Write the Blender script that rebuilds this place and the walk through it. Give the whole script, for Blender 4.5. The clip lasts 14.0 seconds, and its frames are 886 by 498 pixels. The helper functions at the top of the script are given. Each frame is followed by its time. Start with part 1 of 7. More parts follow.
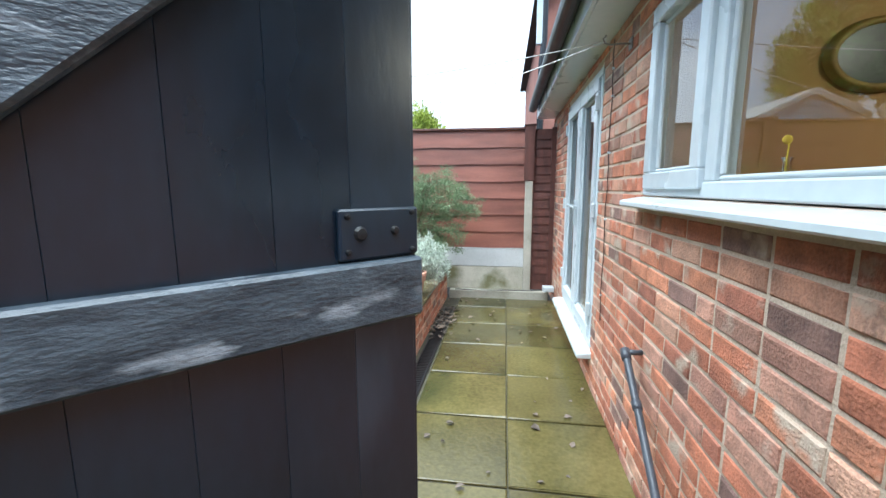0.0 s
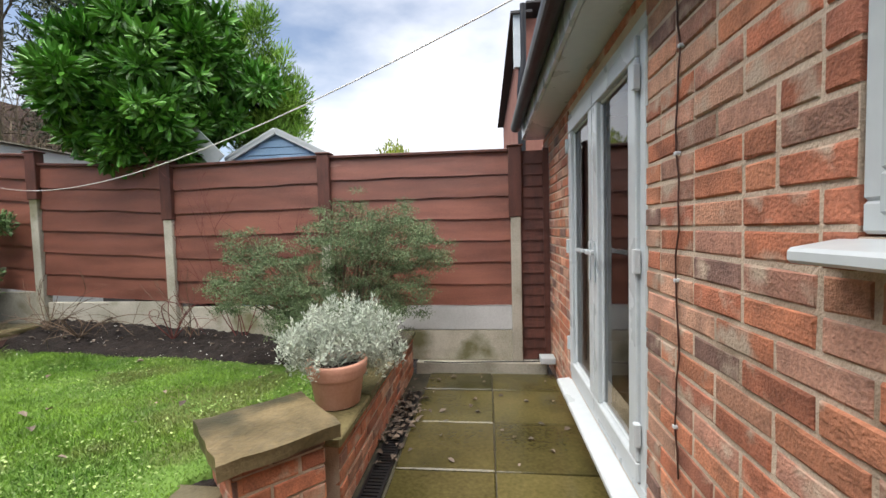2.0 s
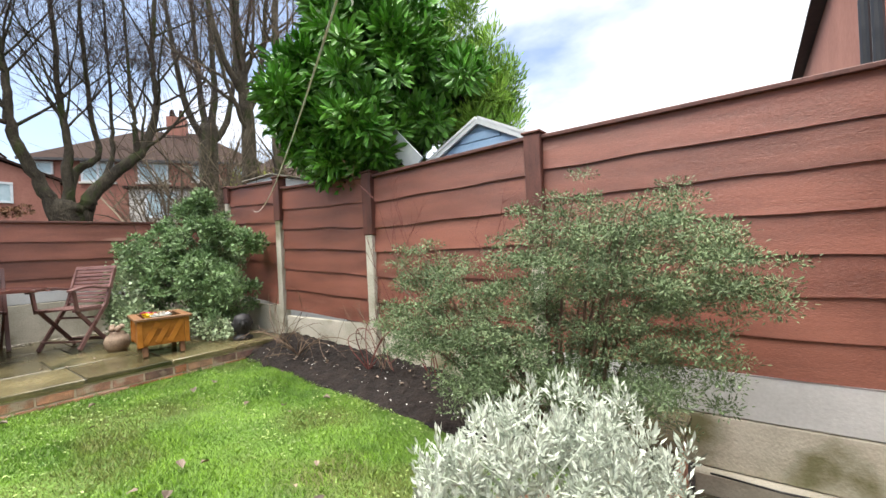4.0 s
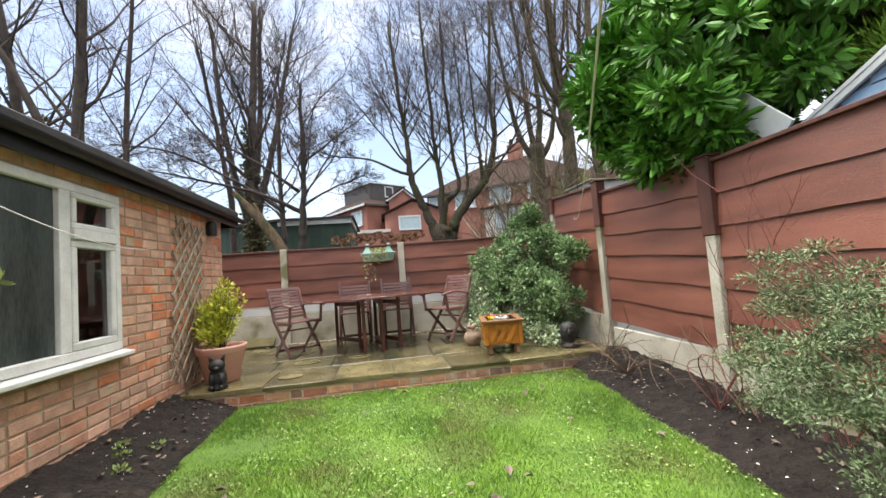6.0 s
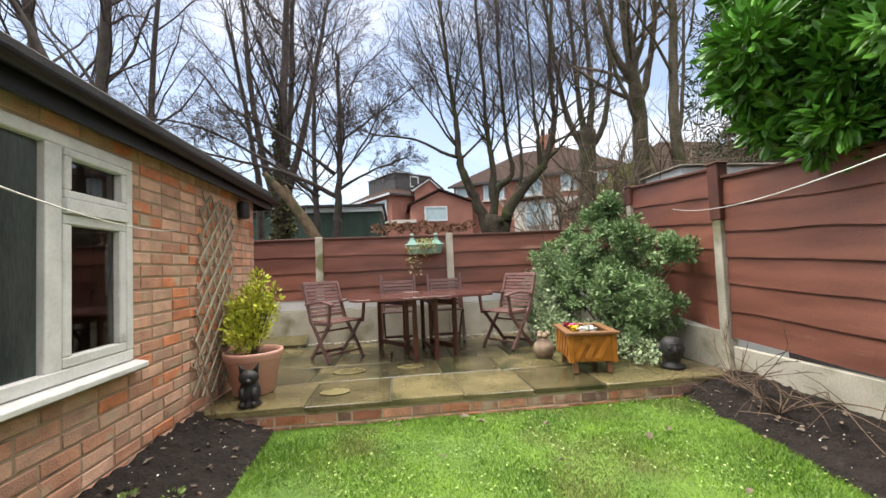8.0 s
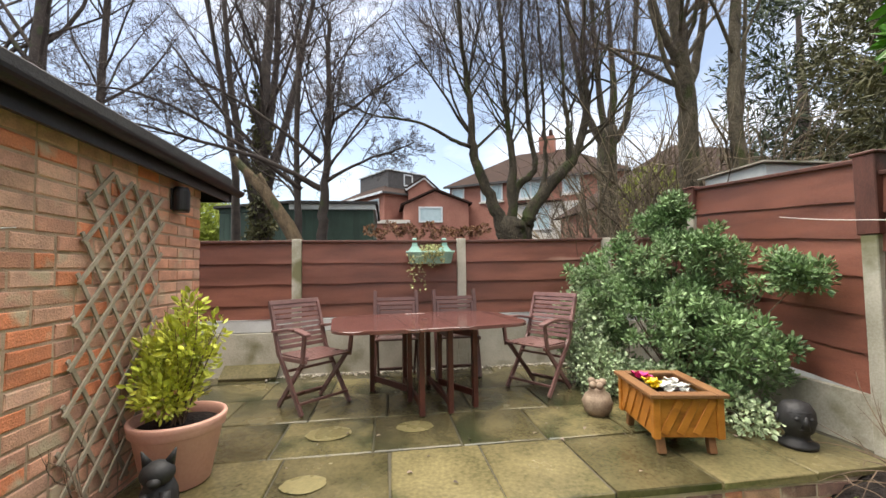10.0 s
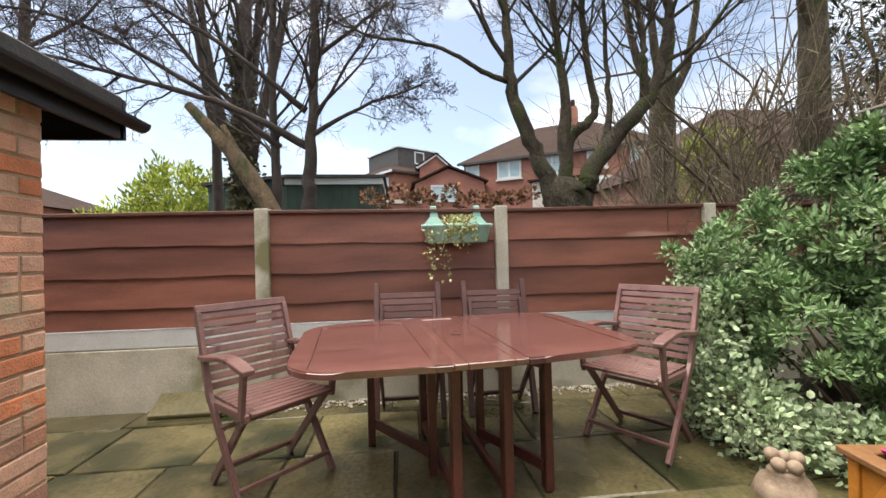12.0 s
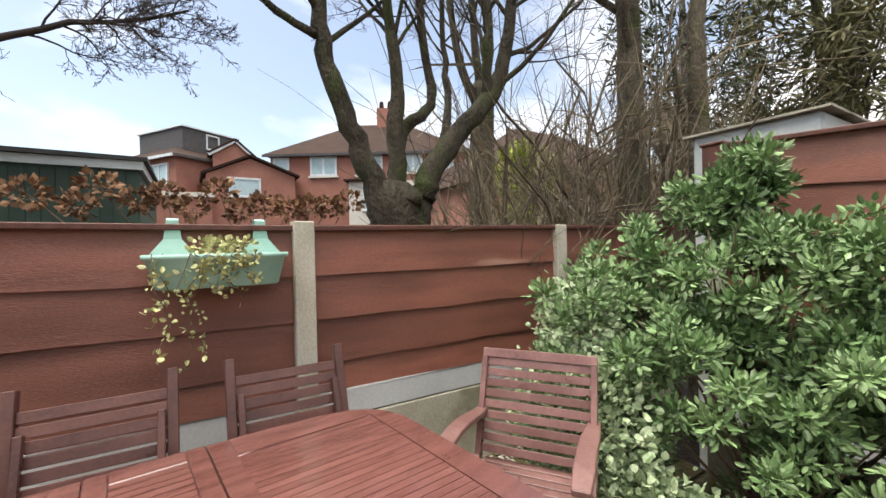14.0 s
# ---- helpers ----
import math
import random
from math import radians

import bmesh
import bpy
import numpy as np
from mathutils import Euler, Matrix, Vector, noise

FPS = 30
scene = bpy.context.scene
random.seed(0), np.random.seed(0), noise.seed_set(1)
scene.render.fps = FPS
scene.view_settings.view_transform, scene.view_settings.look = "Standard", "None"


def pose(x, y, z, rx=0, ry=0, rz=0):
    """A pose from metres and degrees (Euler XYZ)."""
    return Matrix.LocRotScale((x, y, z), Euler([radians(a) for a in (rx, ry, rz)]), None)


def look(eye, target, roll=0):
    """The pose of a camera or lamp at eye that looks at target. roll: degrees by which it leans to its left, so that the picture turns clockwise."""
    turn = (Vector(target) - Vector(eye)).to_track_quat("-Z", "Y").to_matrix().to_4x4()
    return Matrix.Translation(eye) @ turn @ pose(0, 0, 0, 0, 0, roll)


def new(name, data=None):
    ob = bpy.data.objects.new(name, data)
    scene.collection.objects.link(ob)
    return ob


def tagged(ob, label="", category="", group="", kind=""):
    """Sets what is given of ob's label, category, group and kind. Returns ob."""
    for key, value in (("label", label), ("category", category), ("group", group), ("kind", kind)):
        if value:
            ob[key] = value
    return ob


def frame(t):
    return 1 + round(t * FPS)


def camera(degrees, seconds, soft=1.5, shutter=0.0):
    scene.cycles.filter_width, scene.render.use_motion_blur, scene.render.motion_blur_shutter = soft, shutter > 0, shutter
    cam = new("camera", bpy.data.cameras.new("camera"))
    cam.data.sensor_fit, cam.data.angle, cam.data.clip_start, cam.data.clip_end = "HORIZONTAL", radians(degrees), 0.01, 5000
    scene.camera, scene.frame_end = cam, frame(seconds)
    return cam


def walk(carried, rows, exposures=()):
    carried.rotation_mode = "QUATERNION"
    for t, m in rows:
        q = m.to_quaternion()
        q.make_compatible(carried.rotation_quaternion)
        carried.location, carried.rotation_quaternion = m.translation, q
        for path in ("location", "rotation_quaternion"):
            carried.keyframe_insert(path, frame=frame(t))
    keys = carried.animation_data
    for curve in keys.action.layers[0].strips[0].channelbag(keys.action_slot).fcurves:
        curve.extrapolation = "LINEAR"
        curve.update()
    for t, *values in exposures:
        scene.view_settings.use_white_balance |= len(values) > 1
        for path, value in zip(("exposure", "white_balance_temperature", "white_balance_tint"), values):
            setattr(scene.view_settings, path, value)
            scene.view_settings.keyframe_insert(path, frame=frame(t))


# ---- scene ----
cam = camera(94.8, 14.0)
METRES, EYE, TILT, LEAN, TURN = 8.0, 1.5, 0.0, 0.0, 9.7
PATH = [
    (0, (-0.074, -0.036, 1.431), (-0.369, 1.92, 1.136), -0.2),
    (0.5, (-0.059, 0.204, 1.435), (-0.047, 2.184, 1.155), -0.6),
    (1, (-0.039, 0.523, 1.448), (0.031, 2.509, 1.219), -1.0),
    (1.5, (-0.031, 0.897, 1.417), (-0.058, 2.89, 1.259), -1.3),
    (2, (-0.06, 1.259, 1.422), (-0.273, 3.245, 1.323), -1.5),
    (4.5, (-0.598, 2.713, 1.41), (-2.105, 4.027, 1.457), -3.3),
    (5, (-0.691, 2.768, 1.421), (-2.459, 3.699, 1.509), -3.9),
    (5.5, (-0.664, 2.765, 1.447), (-2.581, 3.324, 1.562), -4.3),
    (6, (-0.658, 2.763, 1.451), (-2.631, 3.067, 1.573), -4.3),
    (6.5, (-0.731, 2.657, 1.436), (-2.719, 2.846, 1.549), -4.1),
    (7, (-0.911, 2.469, 1.434), (-2.902, 2.629, 1.534), -3.7),
    (7.5, (-1.149, 2.38, 1.426), (-3.139, 2.559, 1.515), -3.1),
    (8, (-1.556, 2.335, 1.529), (-3.542, 2.553, 1.62), -2.4),
    (10.5, (-3.154, 2.22, 1.686), (-5.134, 2.488, 1.782), -0.8),
    (11, (-3.561, 2.261, 1.666), (-5.543, 2.514, 1.741), -1.1),
    (11.5, (-3.91, 2.259, 1.677), (-5.896, 2.49, 1.726), -1.3),
    (12, (-4.339, 2.261, 1.674), (-6.328, 2.471, 1.688), -1.4),
    (12.5, (-4.769, 2.359, 1.671), (-6.756, 2.586, 1.672), -1.6),
    (13, (-5.102, 2.428, 1.712), (-7.079, 2.731, 1.707), -1.9),
    (13.5, (-5.431, 2.46, 1.835), (-7.344, 3.042, 1.798), -1.8),
    (14, (-5.519, 2.622, 1.902), (-7.224, 3.668, 1.891), -1.3),
]
walk(cam, [(t, look(eye, target, roll)) for t, eye, target, roll in PATH], [(0.0, 1.70, 5450, 0), (0.6, 1.56, 5450, 0), (1.2, 1.28, 5750, 2), (1.7, 0.98, 6500, 10), (2.4, 1.0, 6600, 10), (4.4, 1.54, 6750, 10), (5.5, 1.50, 6800, 10), (7.0, 1.40, 6900, 10), (14.0, 1.40, 7100, 10)])

# ---- world, sun, exposure ----
world = bpy.data.worlds.new("world")
scene.world = world
world.use_nodes = True
wn, wl = world.node_tree.nodes, world.node_tree.links
wn.clear()
w_out = wn.new("ShaderNodeOutputWorld")
w_bg = wn.new("ShaderNodeBackground")
w_sky = wn.new("ShaderNodeTexSky")
w_sky.sky_type, w_sky.sun_disc = "NISHITA", False
w_sky.sun_elevation, w_sky.sun_rotation = radians(70), radians(220)
w_sky.air_density, w_sky.dust_density = 1.0, 1.5
w_co = wn.new("ShaderNodeTexCoord")
w_map = wn.new("ShaderNodeMapping")
w_map.inputs["Scale"].default_value = (1.0, 1.0, 2.2)
w_noise = wn.new("ShaderNodeTexNoise")
w_noise.inputs["Scale"].default_value, w_noise.inputs["Detail"].default_value = 2.1, 7.0
w_ramp = wn.new("ShaderNodeValToRGB")
w_ramp.color_ramp.elements[0].position, w_ramp.color_ramp.elements[1].position = 0.40, 0.67
w_ramp.color_ramp.elements[0].color = (0.08, 0.08, 0.08, 1)
w_ramp.color_ramp.elements[1].color = (0.96, 0.96, 0.96, 1)
w_mix = wn.new("ShaderNodeMixRGB")
w_mix.inputs["Color2"].default_value = (7.1, 7.3, 7.8, 1)
wl.new(w_co.outputs["Generated"], w_map.inputs["Vector"])
wl.new(w_map.outputs["Vector"], w_noise.inputs["Vector"])
w_sep = wn.new("ShaderNodeSeparateXYZ")
wl.new(w_co.outputs["Generated"], w_sep.inputs["Vector"])
w_add = wn.new("ShaderNodeMath")          # the cloud thickens towards the north-east
w_add.operation, w_add.inputs[1].default_value = "MULTIPLY_ADD", 0.13
wl.new(w_sep.outputs["X"], w_add.inputs[0])
wl.new(w_noise.outputs["Fac"], w_add.inputs[2])
w_add2 = wn.new("ShaderNodeMath")
w_add2.operation, w_add2.inputs[1].default_value = "MULTIPLY_ADD", 0.13
wl.new(w_sep.outputs["Y"], w_add2.inputs[0])
wl.new(w_add.outputs[0], w_add2.inputs[2])
wl.new(w_add2.outputs[0], w_ramp.inputs["Fac"])
wl.new(w_ramp.outputs["Color"], w_mix.inputs["Fac"])
wl.new(w_sky.outputs["Color"], w_mix.inputs["Color1"])
wl.new(w_mix.outputs["Color"], w_bg.inputs["Color"])
w_bg.inputs["Strength"].default_value = 0.092
wl.new(w_bg.outputs["Background"], w_out.inputs["Surface"])

sun = new("sun", bpy.data.lights.new("sun", "SUN"))
sun.data.energy, sun.data.angle, sun.data.color = 4.3, radians(80), (1.0, 0.96, 0.9)
sun.matrix_world = look((-2.0, -2.4, 13), (0, 0, 0))
scene.view_settings.exposure = 1.30

# ---- helpers for building ----
def mat(name, c1, c2, rough=0.7, scale=6.0, fine=60.0, bump=0.3, stretch=(1, 1, 1), c3=None, amount3=0.0, vary=0.0, metal=0.0, dist=0.01, spec=0.5, wet=0.0, island=False, ramp=None):
    """A procedural surface: two colours mixed by a coarse and a fine noise, a third in patches, and relief."""
    m = bpy.data.materials.new(name)
    m.use_nodes = True
    n, l = m.node_tree.nodes, m.node_tree.links
    b = n["Principled BSDF"]
    co = n.new("ShaderNodeTexCoord")
    mp = n.new("ShaderNodeMapping")
    mp.inputs["Scale"].default_value = stretch
    l.new(co.outputs["Object"], mp.inputs["Vector"])
    info = n.new("ShaderNodeObjectInfo")
    off = n.new("ShaderNodeVectorMath")
    off.operation = "MULTIPLY_ADD"
    l.new(info.outputs["Random"], off.inputs[0])
    off.inputs[1].default_value = (37.0, 19.0, 53.0)
    l.new(mp.outputs["Vector"], off.inputs[2])
    a = n.new("ShaderNodeTexNoise")
    a.inputs["Scale"].default_value, a.inputs["Detail"].default_value = scale, 6.0
    f = n.new("ShaderNodeTexNoise")
    f.inputs["Scale"].default_value, f.inputs["Detail"].default_value = fine, 4.0
    l.new(off.outputs["Vector"], a.inputs["Vector"])
    l.new(off.outputs["Vector"], f.inputs["Vector"])
    add = n.new("ShaderNodeMath")
    add.operation = "MULTIPLY_ADD"
    l.new(f.outputs["Fac"], add.inputs[0])
    add.inputs[1].default_value = 0.55
    l.new(a.outputs["Fac"], add.inputs[2])
    r = n.new("ShaderNodeMapRange")
    r.inputs["From Min"].default_value, r.inputs["From Max"].default_value = 0.52, 1.04
    l.new(add.outputs[0], r.inputs["Value"])
    mix = n.new("ShaderNodeMixRGB")
    mix.inputs["Color1"].default_value, mix.inputs["Color2"].default_value = (*c1, 1), (*c2, 1)
    l.new(r.outputs["Result"], mix.inputs["Fac"])
    col = mix.outputs["Color"]
    if ramp:
        geo0 = n.new("ShaderNodeNewGeometry")
        rp = n.new("ShaderNodeValToRGB")
        rp.color_ramp.interpolation = "CONSTANT"
        while len(rp.color_ramp.elements) < len(ramp):
            rp.color_ramp.elements.new(0.5)
        for i, c in enumerate(ramp):
            rp.color_ramp.elements[i].position, rp.color_ramp.elements[i].color = i / len(ramp), (*c, 1)
        sc = n.new("ShaderNodeMath")
        sc.operation, sc.inputs[1].default_value = "MULTIPLY", 7.31
        l.new(geo0.outputs["Random Per Island"] if island else info.outputs["Random"], sc.inputs[0])
        fr = n.new("ShaderNodeMath")
        fr.operation = "FRACT"
        l.new(sc.outputs[0], fr.inputs[0])
        l.new(fr.outputs[0], rp.inputs["Fac"])
        mr = n.new("ShaderNodeMixRGB")
        mr.blend_type, mr.inputs["Fac"].default_value = "MULTIPLY", 1.0
        l.new(col, mr.inputs["Color1"])
        l.new(rp.outputs["Color"], mr.inputs["Color2"])
        col = mr.outputs["Color"]
    if c3:
        p = n.new("ShaderNodeTexNoise")
        p.inputs["Scale"].default_value, p.inputs["Detail"].default_value = scale * 0.6, 8.0
        l.new(off.outputs["Vector"], p.inputs["Vector"])
        pr = n.new("ShaderNodeMapRange")
        pr.inputs["From Min"].default_value, pr.inputs["From Max"].default_value = 0.72 - amount3, 0.80 - amount3 * 0.8
        l.new(p.outputs["Fac"], pr.inputs["Value"])
        m3 = n.new("ShaderNodeMixRGB")
        l.new(pr.outputs["Result"], m3.inputs["Fac"])
        l.new(col, m3.inputs["Color1"])
        m3.inputs["Color2"].default_value = (*c3, 1)
        col = m3.outputs["Color"]
    if vary:
        geo = n.new("ShaderNodeNewGeometry")
        hs = n.new("ShaderNodeHueSaturation")
        v = n.new("ShaderNodeMapRange")
        v.inputs["To Min"].default_value, v.inputs["To Max"].default_value = 1 - vary, 1 + vary
        l.new(geo.outputs["Random Per Island"] if island else info.outputs["Random"], v.inputs["Value"])
        l.new(v.outputs["Result"], hs.inputs["Value"])
        l.new(col, hs.inputs["Color"])
        col = hs.outputs["Color"]
    l.new(col, b.inputs["Base Color"])
    rr = n.new("ShaderNodeMapRange")
    rr.inputs["To Min"].default_value, rr.inputs["To Max"].default_value = max(0.02, rough - 0.12 - wet), min(1, rough + 0.1)
    l.new(a.outputs["Fac"], rr.inputs["Value"])
    l.new(rr.outputs["Result"], b.inputs["Roughness"])
    b.inputs["Metallic"].default_value = metal
    b.inputs["Specular IOR Level"].default_value = spec
    bp = n.new("ShaderNodeBump")
    bp.inputs["Strength"].default_value, bp.inputs["Distance"].default_value = bump, dist
    l.new(add.outputs[0], bp.inputs["Height"])
    l.new(bp.outputs["Normal"], b.inputs["Normal"])
    return m


def glass_mat(name, tint=(0.93, 0.96, 0.95), gloss=True):
    m = bpy.data.materials.new(name)
    m.use_nodes = True
    n, l = m.node_tree.nodes, m.node_tree.links
    n.clear()
    out = n.new("ShaderNodeOutputMaterial")
    fr = n.new("ShaderNodeFresnel")
    fr.inputs["IOR"].default_value = 2.0
    tr = n.new("ShaderNodeBsdfTransparent")
    tr.inputs["Color"].default_value = (*tint, 1)
    gl = n.new("ShaderNodeBsdfGlossy")
    gl.inputs["Roughness"].default_value = 0.01
    mx = n.new("ShaderNodeMixShader")
    if gloss:
        l.new(fr.outputs["Fac"], mx.inputs["Fac"])
    else:
        mx.inputs["Fac"].default_value = 0.0
    l.new(tr.outputs["BSDF"], mx.inputs[1])
    l.new(gl.outputs["BSDF"], mx.inputs[2])
    l.new(mx.outputs["Shader"], out.inputs["Surface"])
    return m


M = {
    "paving": mat("paving", (0.050, 0.044, 0.014), (0.135, 0.113, 0.041), 0.22, 1.6, 45, 0.3, c3=(0.040, 0.040, 0.015), amount3=0.16, vary=0.2, wet=0.26),
    "flag": mat("flag", (0.050, 0.046, 0.022), (0.178, 0.15, 0.074), 0.32, 2.2, 40, 0.5, c3=(0.030, 0.035, 0.016), amount3=0.2, vary=0.38, wet=0.28),
    "joint": mat("joint", (0.03, 0.028, 0.02), (0.09, 0.08, 0.05), 0.9, 9, 90, 0.6),
    "brick": mat("brick", (0.5, 0.5, 0.5), (1.3, 1.25, 1.2), 0.88, 11, 120, 1.0, c3=(0.50, 0.39, 0.30), amount3=0.155, vary=0.22, ramp=[(0.50, 0.19, 0.11), (0.46, 0.175, 0.105), (0.52, 0.27, 0.18), (0.40, 0.16, 0.105), (0.56, 0.24, 0.14), (0.25, 0.15, 0.125), (0.50, 0.20, 0.115), (0.48, 0.265, 0.195), (0.56, 0.33, 0.235), (0.44, 0.23, 0.17)]),
    "brick_run": mat("brick_run", (0.5, 0.5, 0.5), (1.3, 1.25, 1.2), 0.88, 11, 120, 1.0, c3=(0.50, 0.39, 0.30), amount3=0.155, vary=0.22, island=True, ramp=[(0.50, 0.19, 0.11), (0.46, 0.175, 0.105), (0.52, 0.27, 0.18), (0.40, 0.16, 0.105), (0.56, 0.24, 0.14), (0.25, 0.15, 0.125), (0.50, 0.20, 0.115), (0.48, 0.265, 0.195), (0.56, 0.33, 0.235), (0.44, 0.23, 0.17)]),
    "garage_brick": mat("garage_brick", (0.70, 0.70, 0.70), (1.25, 1.2, 1.16), 0.86, 9, 110, 0.9, c3=(0.50, 0.40, 0.28), amount3=0.16, vary=0.15, ramp=[(0.60, 0.32, 0.225), (0.57, 0.35, 0.26), (0.64, 0.40, 0.295), (0.50, 0.285, 0.21), (0.64, 0.24, 0.125), (0.62, 0.355, 0.25), (0.57, 0.295, 0.20), (0.64, 0.40, 0.30)]),
    "garage_brick_run": mat("garage_brick_run", (0.70, 0.70, 0.70), (1.25, 1.2, 1.16), 0.86, 9, 110, 0.9, c3=(0.50, 0.40, 0.28), amount3=0.16, vary=0.15, island=True, ramp=[(0.60, 0.32, 0.225), (0.57, 0.35, 0.26), (0.64, 0.40, 0.295), (0.50, 0.285, 0.21), (0.64, 0.24, 0.125), (0.62, 0.355, 0.25), (0.57, 0.295, 0.20), (0.64, 0.40, 0.30)]),
    "mortar": mat("mortar", (0.44, 0.345, 0.26), (0.66, 0.54, 0.42), 0.95, 5, 120, 0.9, c3=(0.30, 0.225, 0.16), amount3=0.13),
    "mortar_old": mat("mortar_old", (0.34, 0.245, 0.17), (0.48, 0.36, 0.26), 0.95, 5, 120, 0.9, c3=(0.22, 0.17, 0.11), amount3=0.15),
    "fence": mat("fence", (0.128, 0.047, 0.033), (0.285, 0.106, 0.072), 0.5, 1.3, 60, 0.5, stretch=(1, 1, 6), c3=(0.34, 0.19, 0.145), amount3=0.05, vary=0.2, wet=0.12),
    "fence_dark": mat("fence_dark", (0.06, 0.022, 0.016), (0.14, 0.05, 0.036), 0.6, 4, 50, 0.4, stretch=(4, 4, 1), vary=0.1),
    "concrete": mat("concrete", (0.33, 0.31, 0.24), (0.58, 0.55, 0.47), 0.85, 3, 70, 0.5, c3=(0.17, 0.165, 0.085), amount3=0.16, vary=0.12),
    "grass": mat("grass", (0.05, 0.11, 0.012), (0.12, 0.22, 0.028), 0.8, 2.5, 60, 0.6, c3=(0.08, 0.085, 0.022), amount3=0.16),
    "soil": mat("soil", (0.007, 0.005, 0.0045), (0.026, 0.019, 0.016), 0.85, 9, 45, 1.0, dist=0.06, c3=(0.042, 0.031, 0.025), amount3=0.10, spec=0.3),
    "upvc": mat("upvc", (0.50, 0.55, 0.575), (0.60, 0.645, 0.665), 0.3, 2, 20, 0.02),
    "old_white": mat("old_white", (0.60, 0.60, 0.585), (0.80, 0.80, 0.79), 0.6, 8, 60, 0.3, c3=(0.34, 0.32, 0.28), amount3=0.05),
    "black": mat("black", (0.006, 0.006, 0.007), (0.016, 0.016, 0.018), 0.4, 5, 60, 0.15),
    "gate": mat("gate", (0.003, 0.007, 0.014), (0.010, 0.020, 0.036), 0.31, 2.2, 50, 0.10, stretch=(1, 1, 0.35), c3=(0.05, 0.07, 0.10), amount3=0.09, spec=0.8),
    # scuffed gate paint; its paler tones also stand in for sky sheen
    "gate_worn_sheen": mat("gate_worn_sheen", (0.018, 0.027, 0.040), (0.085, 0.11, 0.138), 0.42, 14, 90, 0.5, stretch=(0.8, 0.8, 2.2), c3=(0.26, 0.29, 0.33), amount3=0.15, spec=0.75),
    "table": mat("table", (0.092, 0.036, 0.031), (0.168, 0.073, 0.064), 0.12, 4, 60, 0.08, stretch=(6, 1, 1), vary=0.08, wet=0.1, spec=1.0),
    "table_dark": mat("table_dark", (0.03, 0.010, 0.008), (0.085, 0.028, 0.02), 0.45, 5, 60, 0.15, vary=0.15),
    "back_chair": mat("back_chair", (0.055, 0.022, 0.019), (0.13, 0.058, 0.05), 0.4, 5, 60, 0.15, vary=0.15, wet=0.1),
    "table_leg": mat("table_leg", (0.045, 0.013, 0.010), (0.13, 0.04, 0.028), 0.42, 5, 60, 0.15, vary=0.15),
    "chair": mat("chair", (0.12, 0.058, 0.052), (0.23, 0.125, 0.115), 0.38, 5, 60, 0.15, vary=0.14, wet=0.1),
    "terracotta": mat("terracotta", (0.50, 0.24, 0.165), (0.62, 0.35, 0.265), 0.7, 5, 70, 0.2, c3=(0.58, 0.44, 0.37), amount3=0.1),
    "glass": glass_mat("glass"),
    "glass_inner": glass_mat("glass_inner", (0.97, 0.98, 0.98), False),
    "old_glass": glass_mat("old_glass", (0.45, 0.47, 0.46)),
    "dirty_glass": mat("dirty_glass", (0.028, 0.036, 0.036), (0.075, 0.09, 0.088), 0.22, 2.5, 30, 0.03, stretch=(3, 3, 0.6), c3=(0.10, 0.115, 0.11), amount3=0.1),
    "ochre": mat("ochre", (0.42, 0.24, 0.08), (0.50, 0.30, 0.11), 0.8, 2, 20, 0.05),
    "roof_tile": mat("roof_tile", (0.03, 0.03, 0.032), (0.075, 0.07, 0.07), 0.7, 6, 40, 0.4),
    "felt": mat("felt", (0.02, 0.02, 0.022), (0.05, 0.05, 0.05), 0.85, 5, 90, 0.5),
    "concrete_new": mat("concrete_new", (0.46, 0.47, 0.47), (0.62, 0.63, 0.63), 0.8, 3, 60, 0.3, c3=(0.30, 0.30, 0.26), amount3=0.08, vary=0.08),
    "flag_yellow": mat("flag_yellow", (0.07, 0.055, 0.03), (0.205, 0.155, 0.078), 0.5, 4, 50, 0.8, c3=(0.04, 0.038, 0.022), amount3=0.22, vary=0.15, wet=0.15),
    "flag_dark": mat("flag_dark", (0.05, 0.045, 0.028), (0.14, 0.12, 0.07), 0.5, 4, 50, 0.6, c3=(0.05, 0.06, 0.025), amount3=0.18, vary=0.15, wet=0.15),
    "steel": mat("steel", (0.16, 0.14, 0.12), (0.32, 0.29, 0.26), 0.5, 20, 90, 0.3, metal=0.7),
    "grey_pipe": mat("grey_pipe", (0.045, 0.05, 0.062), (0.075, 0.082, 0.098), 0.4, 5, 40, 0.1),
    "cable": mat("cable", (0.05, 0.018, 0.012), (0.08, 0.03, 0.02), 0.5, 10, 60, 0.1),
    "line": mat("line", (0.55, 0.55, 0.52), (0.70, 0.70, 0.68), 0.6, 30, 200, 0.3),
    "terracotta_red": mat("terracotta_red", (0.36, 0.105, 0.045), (0.48, 0.165, 0.08), 0.7, 5, 70, 0.2),
    "pot_pink": mat("pot_pink", (0.60, 0.31, 0.24), (0.70, 0.41, 0.33), 0.5, 3, 60, 0.12, c3=(0.52, 0.36, 0.28), amount3=0.07),
    "orange_wood": mat("orange_wood", (0.32, 0.112, 0.015), (0.48, 0.195, 0.032), 0.36, 4, 50, 0.15, stretch=(1, 1, 3), c3=(0.20, 0.07, 0.012), amount3=0.12, vary=0.12),
    "brown_wood": mat("brown_wood", (0.13, 0.058, 0.024), (0.23, 0.115, 0.046), 0.5, 4, 50, 0.25, vary=0.1),
    "trellis": mat("trellis", (0.25, 0.21, 0.155), (0.42, 0.37, 0.29), 0.8, 8, 60, 0.4, vary=0.15),
